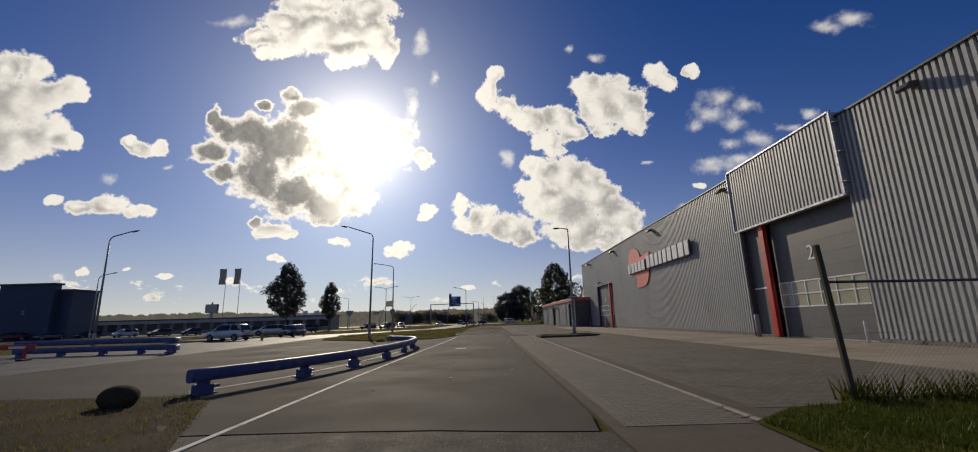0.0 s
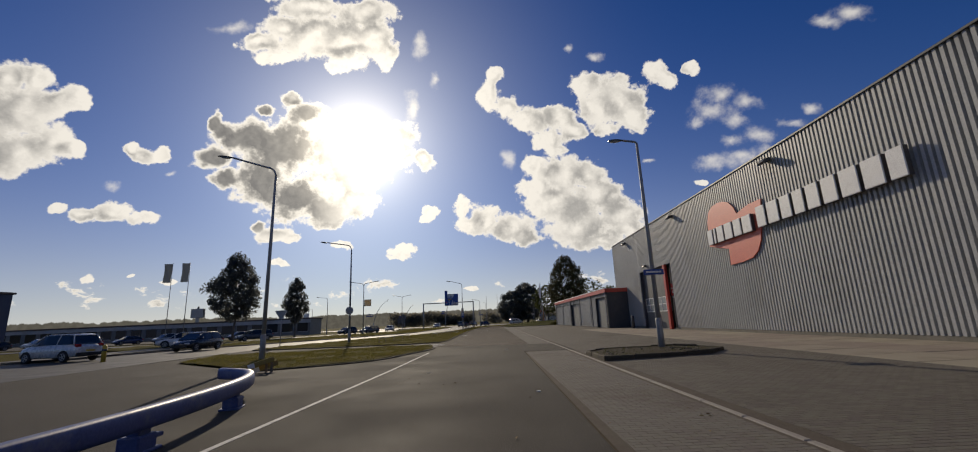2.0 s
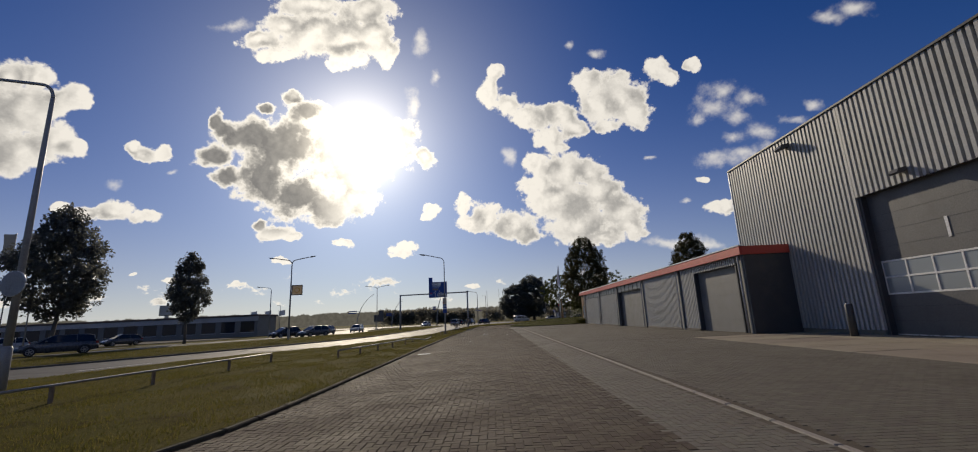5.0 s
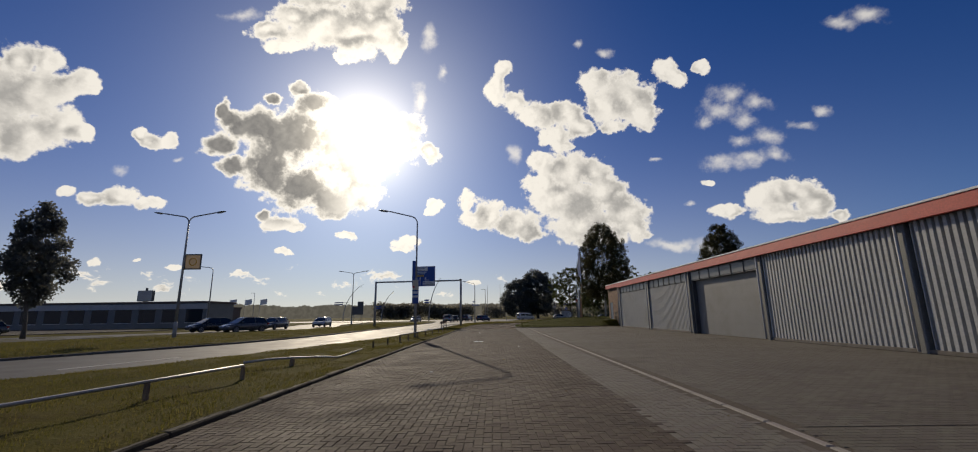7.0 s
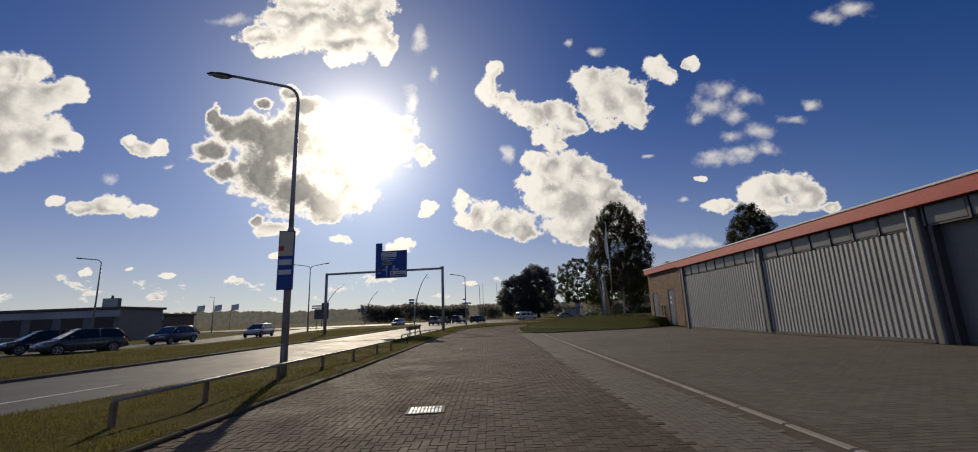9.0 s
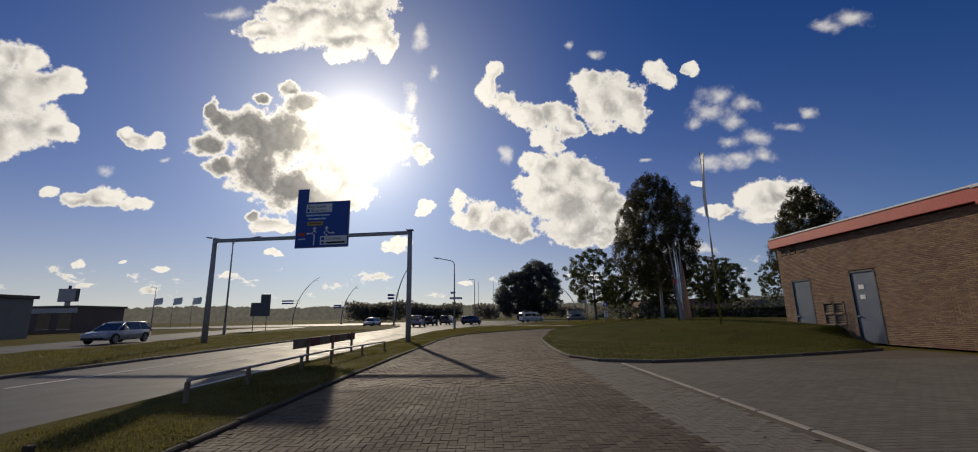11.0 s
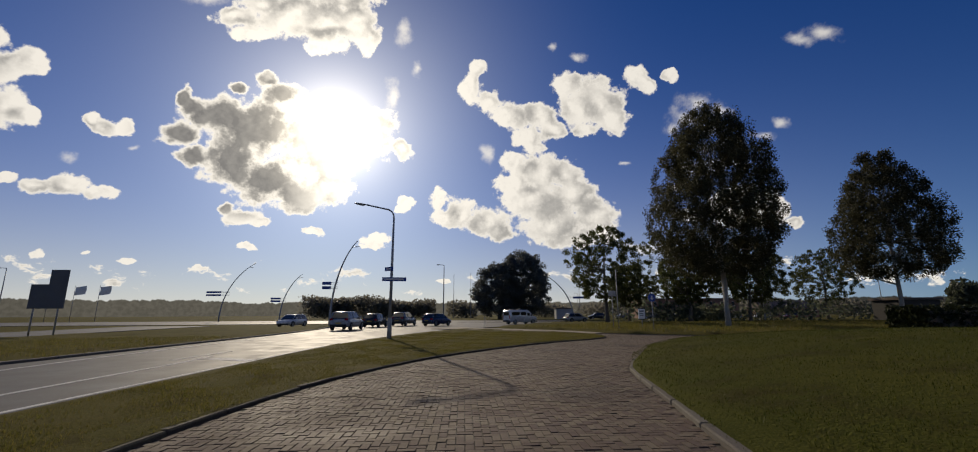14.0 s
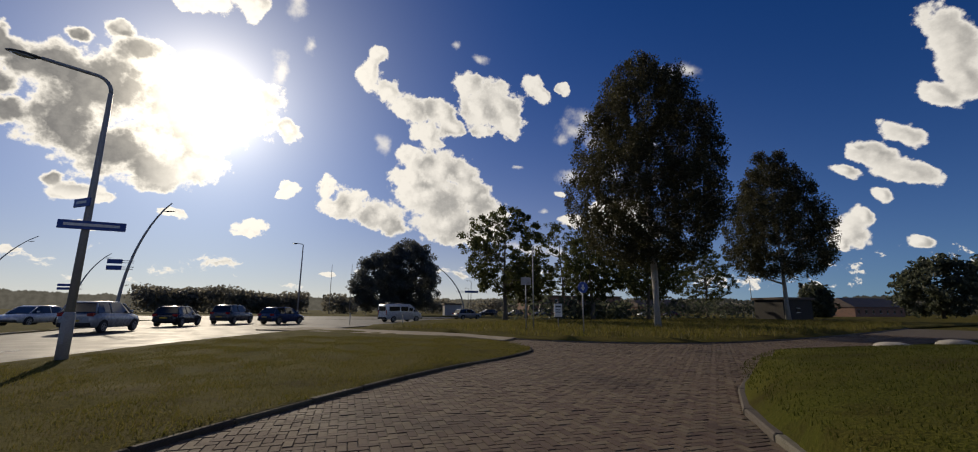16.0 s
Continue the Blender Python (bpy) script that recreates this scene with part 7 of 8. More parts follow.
def woods(name, points, height, deep, material, seed, label, per_m=26, leaf=0.9):
    """Far woods: one mass of leaf clumps with an uneven top."""
    rs = np.random.RandomState(seed)
    pts = smooth_line(points, 4.0)
    line = np.array([(p.x, p.y) for p in pts])
    seg = np.linalg.norm(np.diff(line, axis=0), axis=1)
    total = seg.sum()
    n_c = int(total / 2.2)
    s = rs.uniform(0, total, n_c)
    cum = np.concatenate([[0], np.cumsum(seg)])
    cx, cy = np.interp(s, cum, line[:, 0]), np.interp(s, cum, line[:, 1])
    hgt = height * (0.82 + 0.12 * np.sin(s * 0.045 + seed) + 0.1 * np.sin(s * 0.19 + 1.3 * seed) + 0.08 * rs.uniform(-1, 1, n_c))
    rad = rs.uniform(2.2, 4.2, n_c)
    k = int(per_m * 2.2)
    pick = np.repeat(np.arange(n_c), k)
    d = rs.normal(size=(len(pick), 3))
    d /= np.linalg.norm(d, axis=1, keepdims=True)
    P = np.stack([cx[pick] + d[:, 0] * rad[pick] * 1.2, cy[pick] + d[:, 1] * rad[pick] + rs.uniform(-deep, deep, len(pick)), hgt[pick] * rs.uniform(0.03, 1.0, len(pick)) ** 0.7 + d[:, 2] * 0.9], 1)
    P[:, 2] = np.maximum(P[:, 2], 0.2)
    me = leaf_mesh(name, P, leaf * rs.uniform(0.7, 1.5, len(P)), material, rs)
    return tagged(new(name, me), label, "woods", kind="stuff")


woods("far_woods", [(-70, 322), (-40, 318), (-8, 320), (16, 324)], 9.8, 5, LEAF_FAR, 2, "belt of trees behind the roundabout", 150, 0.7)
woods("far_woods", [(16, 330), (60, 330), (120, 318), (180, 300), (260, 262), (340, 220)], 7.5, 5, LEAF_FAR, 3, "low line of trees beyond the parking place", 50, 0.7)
woods("shrubs", [(24, 185), (34, 190), (48, 194), (66, 198), (90, 200)], 3.2, 2, LEAF_DARK, 5, "dark shrubs under the open trees", 40, 0.4)


def hedge(x0, x1, y0, y1, z0, z1, seed, label):
    rs = np.random.RandomState(seed)
    hg = thing("hedge", pose(0, 0, 0), label, "hedge")
    part("core", Geo().box(x0 + 0.15, x1 - 0.15, y0 + 0.15, y1 - 0.15, z0 - 0.2, z1 - 0.12, 0.1), BARK, hg, "twiggy core")
    n = 9000
    u = rs.uniform(size=(n, 3))
    P = np.stack([x0 + (x1 - x0) * u[:, 0], y0 + (y1 - y0) * u[:, 1], z0 + (z1 - z0) * u[:, 2]], 1)
    face = rs.randint(0, 4, n)
    P[face == 0, 1] = y0
    P[face == 1, 2] = z1
    P[face == 2, 0] = x0
    P += rs.normal(scale=0.05, size=P.shape)
    part("foliage", leaf_mesh("foliage", P, 0.13 * rs.uniform(0.7, 1.4, n), HEDGE, rs), HEDGE, hg, "dense clipped leaves")


hedge(20.6, 40.0, 139.3, 141.0, 0.1, 1.55, 4, "dark clipped hedge at the far side of the lawn")


# ---- grass blades ----
def blades(name, poly, per_m2, lo, hi, material, label, seed, z_of, limit=60000, clumpy=True):
    rs = np.random.RandomState(seed)
    P = np.array(poly)
    area = 0.5 * abs(np.dot(P[:, 0], np.roll(P[:, 1], 1)) - np.dot(P[:, 1], np.roll(P[:, 0], 1)))
    n = min(limit, int(area * per_m2))
    x, y = np.zeros(0), np.zeros(0)
    while len(x) < n:
        qx, qy = rs.uniform(P[:, 0].min(), P[:, 0].max(), 3 * n), rs.uniform(P[:, 1].min(), P[:, 1].max(), 3 * n)
        ok = inside(poly, qx, qy)
        if clumpy:
            ok &= rs.uniform(size=len(qx)) < 0.35 + 0.65 * (np.sin(qx * 2.1 + 0.7 * qy) * np.sin(qy * 1.3 - qx) > -0.2)
        x, y = np.concatenate([x, qx[ok]]), np.concatenate([y, qy[ok]])
    x, y = x[:n], y[:n]
    z = z_of(x, y)
    h = rs.uniform(lo, hi, n)
    a = rs.uniform(0, 2 * math.pi, n)
    w = 0.005 + 0.05 * h
    lean = rs.normal(scale=0.35, size=(n, 2)) * h[:, None]
    v = np.zeros((n, 3, 3))
    v[:, 0] = np.stack([x - w * np.cos(a), y - w * np.sin(a), z - 0.01], 1)
    v[:, 1] = np.stack([x + w * np.cos(a), y + w * np.sin(a), z - 0.01], 1)
    v[:, 2] = np.stack([x + lean[:, 0], y + lean[:, 1], z + h], 1)
    me = arrays(name, v.reshape(-1, 3), np.arange(3 * n).reshape(n, 3), material)
    return tagged(new(name, me), label, "grass", kind="stuff")


blades("verge_grass", [p for p in VERGE if p[1] < 100], 400, 0.015, 0.055, BLADE, "short patchy grass on the verge", 1, lambda x, y: 0.06 + ripples(x, y, 0.03), 170000)
blades("verge_grass", [(-5.4, 100.0), (-3.3, 100.0)] + [p for p in EDGE_L if 100 < p[1] < 152] + [(3.0, 156.0), (-1.5, 154.0), (-4.6, 142.0), (-5.2, 125.0)], 700, 0.012, 0.045, BLADE, "short straw coloured grass on the verge", 2, lambda x, y: 0.06 + ripples(x, y, 0.03), 180000)
blades("median_grass", [p for p in FAR if 60 < p[1] < 150] + [(-22.0, 148.0), (-20.5, 130.0), (-19.5, 112.0), (-24.0, 96.0), (-31.0, 80.0), (-33.0, 66.0)], 60, 0.05, 0.14, BLADE, "rough green and straw coloured grass on the median", 9, lambda x, y: 0.11 + ripples(x, y, 0.04), 70000)
blades("lawn_grass", [p for p in LAWN_L if p[0] < 24] + [(24.0, 136.0), (17.0, 128.0), (14.0, 118.0)], 300, 0.015, 0.04, LAWN_BLADE, "short mown green grass", 3, lambda x, y: 0.06 + lawn_hump(x, y), 110000, False)
blades("triangle_grass", TRIANGLE, 300, 0.03, 0.09, BLADE, "rough tufted grass on the triangle", 4, lambda x, y: 0.06 + ripples(x, y, 0.03), 30000)
blades("near_grass_blades", [(3.25, 3.6), (12.0, 3.6), (12.0, 6.0), (9.0, 6.5), (5.4, 6.7), (4.3, 6.5), (3.35, 5.7)], 1100, 0.02, 0.08, NEAR_BLADE, "short bright green grass by the fence", 5, lambda x, y: 0.015 + ripples(x, y, 0.03), 34000)
blades("soil_grass", [(-3.6, 5.2), (-4.5, 7.2), (-5.4, 8.9), (-7.5, 9.2), (-12.0, 9.2), (-12.0, 5.0)], 130, 0.02, 0.08, BLADE, "thin grass on bare soil", 6, lambda x, y: 0.01 + ripples(x, y, 0.035), 7000)
blades("rough_grass", [p for p in NORTH if p[0] < 46] + [(60, 165), (60, 180), (20, 178), (8, 165)], 30, 0.08, 0.3, BLADE, "long rough grass under the trees", 7, lambda x, y: 0.18 + ripples(x, y, 0.05), 30000)
blades("island_weeds", [(5.9 + (x - 5.9) * 0.95, 34.2 + (y - 34.2) * 0.93) for x, y in isle], 45, 0.02, 0.1, LAWN_BLADE, "thin weeds and moss on the lamp island", 10, lambda x, y: 0.085 + 0.0 * x, 3000)
blades("fence_weeds", [(5.3, 6.6), (12.0, 6.5), (12.0, 7.2), (5.3, 7.1)], 300, 0.1, 0.45, LAWN_BLADE, "tall weeds along the fence", 8, lambda x, y: 0.0 * x, 3000)


# ---- cars ----
TYRE = BLACK
RIM = surf("alloy_rim", (0.3, 0.3, 0.31), (0.4, 0.4, 0.41), 6, 40, 0.35, metal=0.8, bump=0.02)
RED_LENS = pane("red_lens", (0.35, 0.01, 0.008), 0.15)
CLEAR_LENS = pane("clear_lens", (0.6, 0.62, 0.65), 0.08)
CAR_GLASS = pane("car_glass", (0.012, 0.014, 0.016), 0.04)


def car_paint(name, c):
    return surf(name, c, tuple(min(1, v * 1.15 + 0.005) for v in c), 3, 60, 0.28, metal=0.15, bump=0.0, coat=0.6)


PAINTS = {
    "white": car_paint("white_car_paint", (0.6, 0.6, 0.6)),
    "silver": car_paint("silver_car_paint", (0.33, 0.34, 0.35)),
    "black": car_paint("black_car_paint", (0.012, 0.012, 0.014)),
    "grey": car_paint("grey_car_paint", (0.08, 0.083, 0.09)),
    "blue": car_paint("blue_car_paint", (0.02, 0.035, 0.1)),
    "red": car_paint("maroon_car_paint", (0.1, 0.012, 0.014)),
}
STYLES = {
    # length, width, height, then stations along the length: (x, sill, shoulder, half width)
    "hatch": (4.25, 1.78, 1.5, [(-2.12, 0.42, 0.72, 0.62), (-2.02, 0.3, 0.86, 0.8), (-1.7, 0.24, 0.95, 0.87), (-0.9, 0.22, 0.97, 0.89), (0.3, 0.22, 0.95, 0.89), (1.05, 0.22, 0.92, 0.88), (1.7, 0.25, 0.8, 0.84), (2.0, 0.3, 0.66, 0.74), (2.12, 0.38, 0.56, 0.58)], (-1.98, -1.45, 0.35, 1.25)),
    "suv": (4.5, 1.86, 1.68, [(-2.25, 0.45, 0.85, 0.68), (-2.14, 0.34, 1.0, 0.85), (-1.8, 0.28, 1.08, 0.91), (-0.9, 0.26, 1.1, 0.93), (0.3, 0.26, 1.07, 0.93), (1.1, 0.26, 1.03, 0.92), (1.8, 0.3, 0.92, 0.88), (2.14, 0.34, 0.76, 0.78), (2.25, 0.42, 0.64, 0.62)], (-2.1, -1.65, 0.4, 1.3)),
    "estate": (4.6, 1.82, 1.47, [(-2.3, 0.42, 0.75, 0.65), (-2.2, 0.3, 0.9, 0.82), (-1.8, 0.24, 0.95, 0.88), (-0.9, 0.22, 0.96, 0.9), (0.3, 0.22, 0.94, 0.9), (1.1, 0.22, 0.9, 0.89), (1.85, 0.25, 0.78, 0.85), (2.18, 0.3, 0.64, 0.75), (2.3, 0.38, 0.54, 0.58)], (-2.16, -1.85, 0.3, 1.25)),
}


def ring_section(x, lo, hi, w):
    """A rounded body section across the car."""
    mid = (lo + hi) / 2
    return [(x, -w * 0.8, lo), (x, -w * 0.96, lo + 0.08), (x, -w, mid), (x, -w * 0.97, hi - 0.08), (x, -w * 0.86, hi), (x, w * 0.86, hi), (x, w * 0.97, hi - 0.08), (x, w, mid), (x, w * 0.96, lo + 0.08), (x, w * 0.8, lo)]


def wheel(parent, x, y, r=0.32, wide=0.21):
    s = 1 if y > 0 else -1
    t = part("wheel", Geo().loft([[(x + rr * math.cos(a), y - s * q, r + rr * math.sin(a)) for a in (2 * math.pi * k / 22 for k in range(22))] for q, rr in ((0, r * 0.66), (0.0, r * 0.9), (0.03, r), (wide - 0.03, r), (wide, r * 0.9), (wide, r * 0.6))]), TYRE, parent, "black tyre")
    g = Geo().tube([(x, y - s * 0.015, r), (x, y + s * 0.002, r)], r * 0.2, 12)
    for k in range(5):
        a = 2 * math.pi * k / 5
        m = Matrix.Translation((x, y - s * 0.008, r)) @ Matrix.Rotation(-a, 4, "Y")
        g.box(0.03, r * 0.63, -0.012, 0.012, -0.035, 0.035, 0.006, m=m)
    g.tube([(x + r * 0.63 * math.cos(a), y - s * 0.008, r + r * 0.63 * math.sin(a)) for a in (2 * math.pi * k / 22 for k in range(23))], 0.022, 6)
    part("rim", g, RIM, t, "alloy rim")


def car(style, paint, x, y, heading, label, z=0.02):
    """A car; heading 0 points along +y."""
    length, wid, tall, st, (c0, r0, r1, c1) = STYLES[style]
    ob = thing("car", pose(x, y, z, 0, 0, heading + 90), label, "car", "cars on the road")
    mat_ = PAINTS[paint]
    part("body", Geo().loft([ring_section(*s) for s in st]), mat_, ob, paint + " bodywork")
    belt = st[3][2]
    wb, wt = st[4][3] * 0.93, st[4][3] * 0.72
    glass = Geo().loft([[(c0 + 0.05, -wb * 0.92, belt - 0.04), (c0 + 0.05, wb * 0.92, belt - 0.04), (c0 + 0.12, wb * 0.88, belt + 0.02), (c0 + 0.12, -wb * 0.88, belt + 0.02)], [(r0 - 0.25, -wb, belt - 0.04), (r0 - 0.25, wb, belt - 0.04), (r0 - 0.1, wt * 0.98, tall - 0.1), (r0 - 0.1, -wt * 0.98, tall - 0.1)], [(r0 + 0.3, -wb, belt - 0.04), (r0 + 0.3, wb, belt - 0.04), (r0 + 0.3, wt, tall - 0.04), (r0 + 0.3, -wt, tall - 0.04)], [(r1 - 0.2, -wb, belt - 0.04), (r1 - 0.2, wb, belt - 0.04), (r1 - 0.2, wt, tall - 0.04), (r1 - 0.2, -wt, tall - 0.04)], [(r1 + 0.3, -wb, belt - 0.05), (r1 + 0.3, wb, belt - 0.05), (r1 + 0.1, wt * 0.97, tall - 0.1), (r1 + 0.1, -wt * 0.97, tall - 0.1)], [(c1, -wb * 0.9, belt - 0.08), (c1, wb * 0.9, belt - 0.08), (c1 - 0.06, wb * 0.88, belt - 0.02), (c1 - 0.06, -wb * 0.88, belt - 0.02)]], smooth=False)
    part("glasshouse", glass, CAR_GLASS, ob, "dark windows")
    roof = Geo().loft([[(r0 - 0.14, -wt * 0.97, tall - 0.1), (r0 - 0.14, wt * 0.97, tall - 0.1), (r0 - 0.12, wt * 0.9, tall - 0.06), (r0 - 0.12, -wt * 0.9, tall - 0.06)], [(r0 + 0.2, -wt * 1.03, tall - 0.07), (r0 + 0.2, wt * 1.03, tall - 0.07), (r0 + 0.2, wt * 0.88, tall), (r0 + 0.2, -wt * 0.88, tall)], [(r1 - 0.2, -wt * 1.03, tall - 0.07), (r1 - 0.2, wt * 1.03, tall - 0.07), (r1 - 0.2, wt * 0.88, tall), (r1 - 0.2, -wt * 0.88, tall)], [(r1 + 0.14, -wt * 0.97, tall - 0.12), (r1 + 0.14, wt * 0.97, tall - 0.12), (r1 + 0.12, wt * 0.9, tall - 0.08), (r1 + 0.12, -wt * 0.9, tall - 0.08)]])
    part("roof", roof, mat_, ob)
    for s in (-1, 1):
        for a, b in (((c0 + 0.06, s * wb * 0.96, belt - 0.05), (r0 - 0.12, s * wt * 1.0, tall - 0.08)), ((r0 + 0.85, s * wb * 1.005, belt - 0.04), (r0 + 0.85, s * wt * 1.02, tall - 0.06)), ((c1 - 0.04, s * wb * 0.93, belt - 0.06), (r1 + 0.12, s * wt * 0.99, tall - 0.1))):
            part("pillar", Geo().tube([a, b], 0.035, 6), mat_, ob)
    for wx in (st[0][0] + 0.82, st[-1][0] - 0.85):
        part("wheel_arch", Geo().loft([[(wx + 0.38 * math.cos(a), q, 0.33 + 0.38 * math.sin(a)) for a in (math.pi * k / 12 for k in range(13))] for q in (-st[4][3] * 1.005, st[4][3] * 1.005)], smooth=False), BLACK, ob, "dark wheel arch")
        for s in (-1, 1):
            wheel(ob, wx, s * (st[4][3] + 0.01))
    for s in (-1, 1):
        part("tail_light", Geo().box(st[0][0] + 0.02, st[0][0] + 0.2, s * 0.52, s * 0.82, belt - 0.22, belt - 0.04, 0.02), RED_LENS, ob, "red tail light")
        part("headlight", Geo().box(st[-1][0] - 0.28, st[-1][0] - 0.06, s * 0.45, s * 0.76, 0.58, 0.7, 0.02), CLEAR_LENS, ob, "clear headlight")
        part("mirror", Geo().box(r1 + 0.3, r1 + 0.45, s * (wb + 0.02), s * (wb + 0.2), belt + 0.0, belt + 0.13, 0.03), mat_, ob)
    part("rear_bumper", Geo().box(st[0][0] - 0.03, st[0][0] + 0.2, -0.74, 0.74, 0.34, 0.56, 0.04), BLACK, ob)
    part("front_bumper", Geo().box(st[-1][0] - 0.2, st[-1][0] + 0.02, -0.68, 0.68, 0.3, 0.46, 0.04), BLACK, ob)
    part("plate", Geo().box(st[0][0] - 0.04, st[0][0] - 0.028, -0.26, 0.26, 0.6, 0.71), YELLOW, ob, "plain yellow plate")
    return ob


def van(x, y, heading):
    ob = thing("van", pose(x, y, 0.02, 0, 0, heading + 90), "white van with dark rear side windows", "van", "cars on the road")
    st = [(-2.4, 0.4, 1.75, 0.86), (-2.3, 0.3, 1.92, 0.93), (-1.0, 0.26, 1.96, 0.95), (0.7, 0.26, 1.95, 0.95), (1.25, 0.26, 1.55, 0.93), (1.65, 0.28, 1.15, 0.92), (2.25, 0.32, 0.98, 0.86), (2.4, 0.4, 0.75, 0.74)]
    part("body", Geo().loft([ring_section(*s) for s in st]), PAINTS["white"], ob, "white bodywork")
    for s in (-1, 1):
        part("side_window", Geo().box(-2.1, -0.75, s * 0.915, s * 0.955, 1.2, 1.68, 0.02).box(-0.6, 0.35, s * 0.92, s * 0.96, 1.2, 1.68, 0.02).box(0.5, 1.0, s * 0.91, s * 0.955, 1.16, 1.55, 0.02), CAR_GLASS, ob, "dark side windows")
        part("tail_light", Geo().box(-2.42, -2.3, s * 0.72, s * 0.86, 0.75, 1.3, 0.02), RED_LENS, ob)
        part("mirror", Geo().box(1.1, 1.25, s * 0.96, s * 1.14, 1.12, 1.36, 0.03), BLACK, ob)
    part("rear_window", Geo().box(-2.425, -2.37, -0.66, 0.66, 1.2, 1.68, 0.02), CAR_GLASS, ob)
    part("windscreen", Geo().add([(1.3, -0.8, 1.52), (1.3, 0.8, 1.52), (1.66, 0.84, 1.17), (1.66, -0.84, 1.17), (1.26, -0.8, 1.5), (1.26, 0.8, 1.5), (1.6, 0.84, 1.15), (1.6, -0.84, 1.15)], [(0, 1, 2, 3), (7, 6, 5, 4), (0, 4, 5, 1), (2, 6, 7, 3)]), CAR_GLASS, ob)
    part("bumper", Geo().box(-2.46, -2.25, -0.82, 0.82, 0.34, 0.56, 0.04).box(2.25, 2.43, -0.76, 0.76, 0.32, 0.52, 0.04), BLACK, ob)
    part("roof_bar", Geo().tube([(-1.6, -0.7, 2.06), (-1.6, 0.7, 2.06)], 0.03, 8).tube([(-0.2, -0.7, 2.06), (-0.2, 0.7, 2.06)], 0.03, 8), GALV, ob)
    for wx in (-1.5, 1.55):
        for s in (-1, 1):
            wheel(ob, wx, s * 0.955, 0.33)
    return ob


# the queue before the roundabout
car("suv", "silver", -10.0, 164.0, -6, "silver family car, backlit, at the tail of a queue")
car("hatch", "black", -9.2, 173.4, -8, "small dark hatchback in the queue")
car("suv", "grey", -6.7, 179.0, -16, "dark grey off-road car in the queue")
car("hatch", "blue", -2.4, 177.6, -34, "dark blue hatchback at the queue's head")
van(9.0, 184.0, -62)
car("hatch", "silver", 20.0, 196.0, -70, "silver hatchback on the roundabout exit")
car("hatch", "white", -19.6, 176.0, 170, "pale oncoming car near the roundabout")
# traffic along the main road and junction
car("suv", "white", -27.2, 46.5, 80, "white off-road car turning at the junction")
car("hatch", "black", -24.5, 55.5, 176, "black oncoming hatchback on the road")
car("estate", "white", -31.5, 63.8, 120, "white estate car passing on the far side", z=0.15)
car("estate", "grey", -33.0, 80.0, 138, "dark estate car on the far carriageway", z=0.15)
car("hatch", "grey", -24.6, 107.5, 150, "dark grey hatchback on the far carriageway")
car("hatch", "black", -30.0, 110.5, 150, "black hatchback on the far carriageway")
car("hatch", "grey", -27.6, 119.5, 175, "grey hatchback on the far carriageway")
car("estate", "silver", -25.8, 130.5, 185, "silver estate car on the far carriageway")
# rows at the dealer's forecourt
paint_cycle = ["grey", "black", "silver", "blue", "grey", "white", "black", "grey", "red", "silver", "black", "grey", "blue", "white"]
for k in range(14):
    px_, py_ = -50.0 - 5.2 * k, 106.0 - 2.6 * k
    c = car(["hatch", "estate", "suv"][k % 3], paint_cycle[k], px_, py_, 150 + 4 * (k % 3), paint_cycle[k] + " car parked in the dealer's row")
    tagged(c, group="cars parked at the dealer")
for k in range(8):
    c = car(["suv", "hatch"][k % 2], paint_cycle[(k * 3 + 1) % 14], 36.0 + 6.5 * k, 236.0 - 1.5 * k, 95, paint_cycle[(k * 3 + 1) % 14] + " car parked in the far parking place")
    tagged(c, group="cars parked beyond the trees")


# ---- far buildings ----
def block(name, x0, x1, y0, y1, z1, wall_m, label, rows=1, cols=8, win=(0.9, 1.2), roof_m=None, face="y", band=None, flat=True):
    """A far building: walls, a roof edge and rows of windows on its front."""
    b = thing(name, pose(x0, y0, 0), label, "building")
    w, d = x1 - x0, y1 - y0
    part("wall", Geo().box(0, w, 0, d, -0.1, z1, 0.03), wall_m, b)
    part("roof", Geo().box(-0.3, w + 0.3, -0.3, d + 0.3, z1, z1 + 0.35, 0.03) if flat else Geo().prism([(-0.4, z1), (d + 0.4, z1), (d / 2, z1 + d * 0.32)], "x", -0.3, w + 0.3), roof_m or ROOFTILE, b, "roof")
    for r in range(rows):
        zc = z1 * (r + 0.5) / rows
        for c in range(cols):
            xc = w * (c + 0.5) / cols
            wi = part("window", Geo().box(xc - win[0] / 2, xc + win[0] / 2, -0.03, 0.02, zc - win[1] / 2, zc + win[1] / 2), GLASS, b, "dark window")
            part("window_frame", Geo().box(xc - win[0] / 2 - 0.06, xc + win[0] / 2 + 0.06, -0.06, 0.0, zc - win[1] / 2 - 0.07, zc - win[1] / 2).box(xc - win[0] / 2 - 0.06, xc + win[0] / 2 + 0.06, -0.06, 0.0, zc + win[1] / 2, zc + win[1] / 2 + 0.07), WHITE, wi)
    if band:
        part("band", Geo().box(-0.15, w + 0.15, -0.15, 0.0, z1 - band, z1 - 0.05, 0.02), FARWALL, b, "pale roof band")
    return b


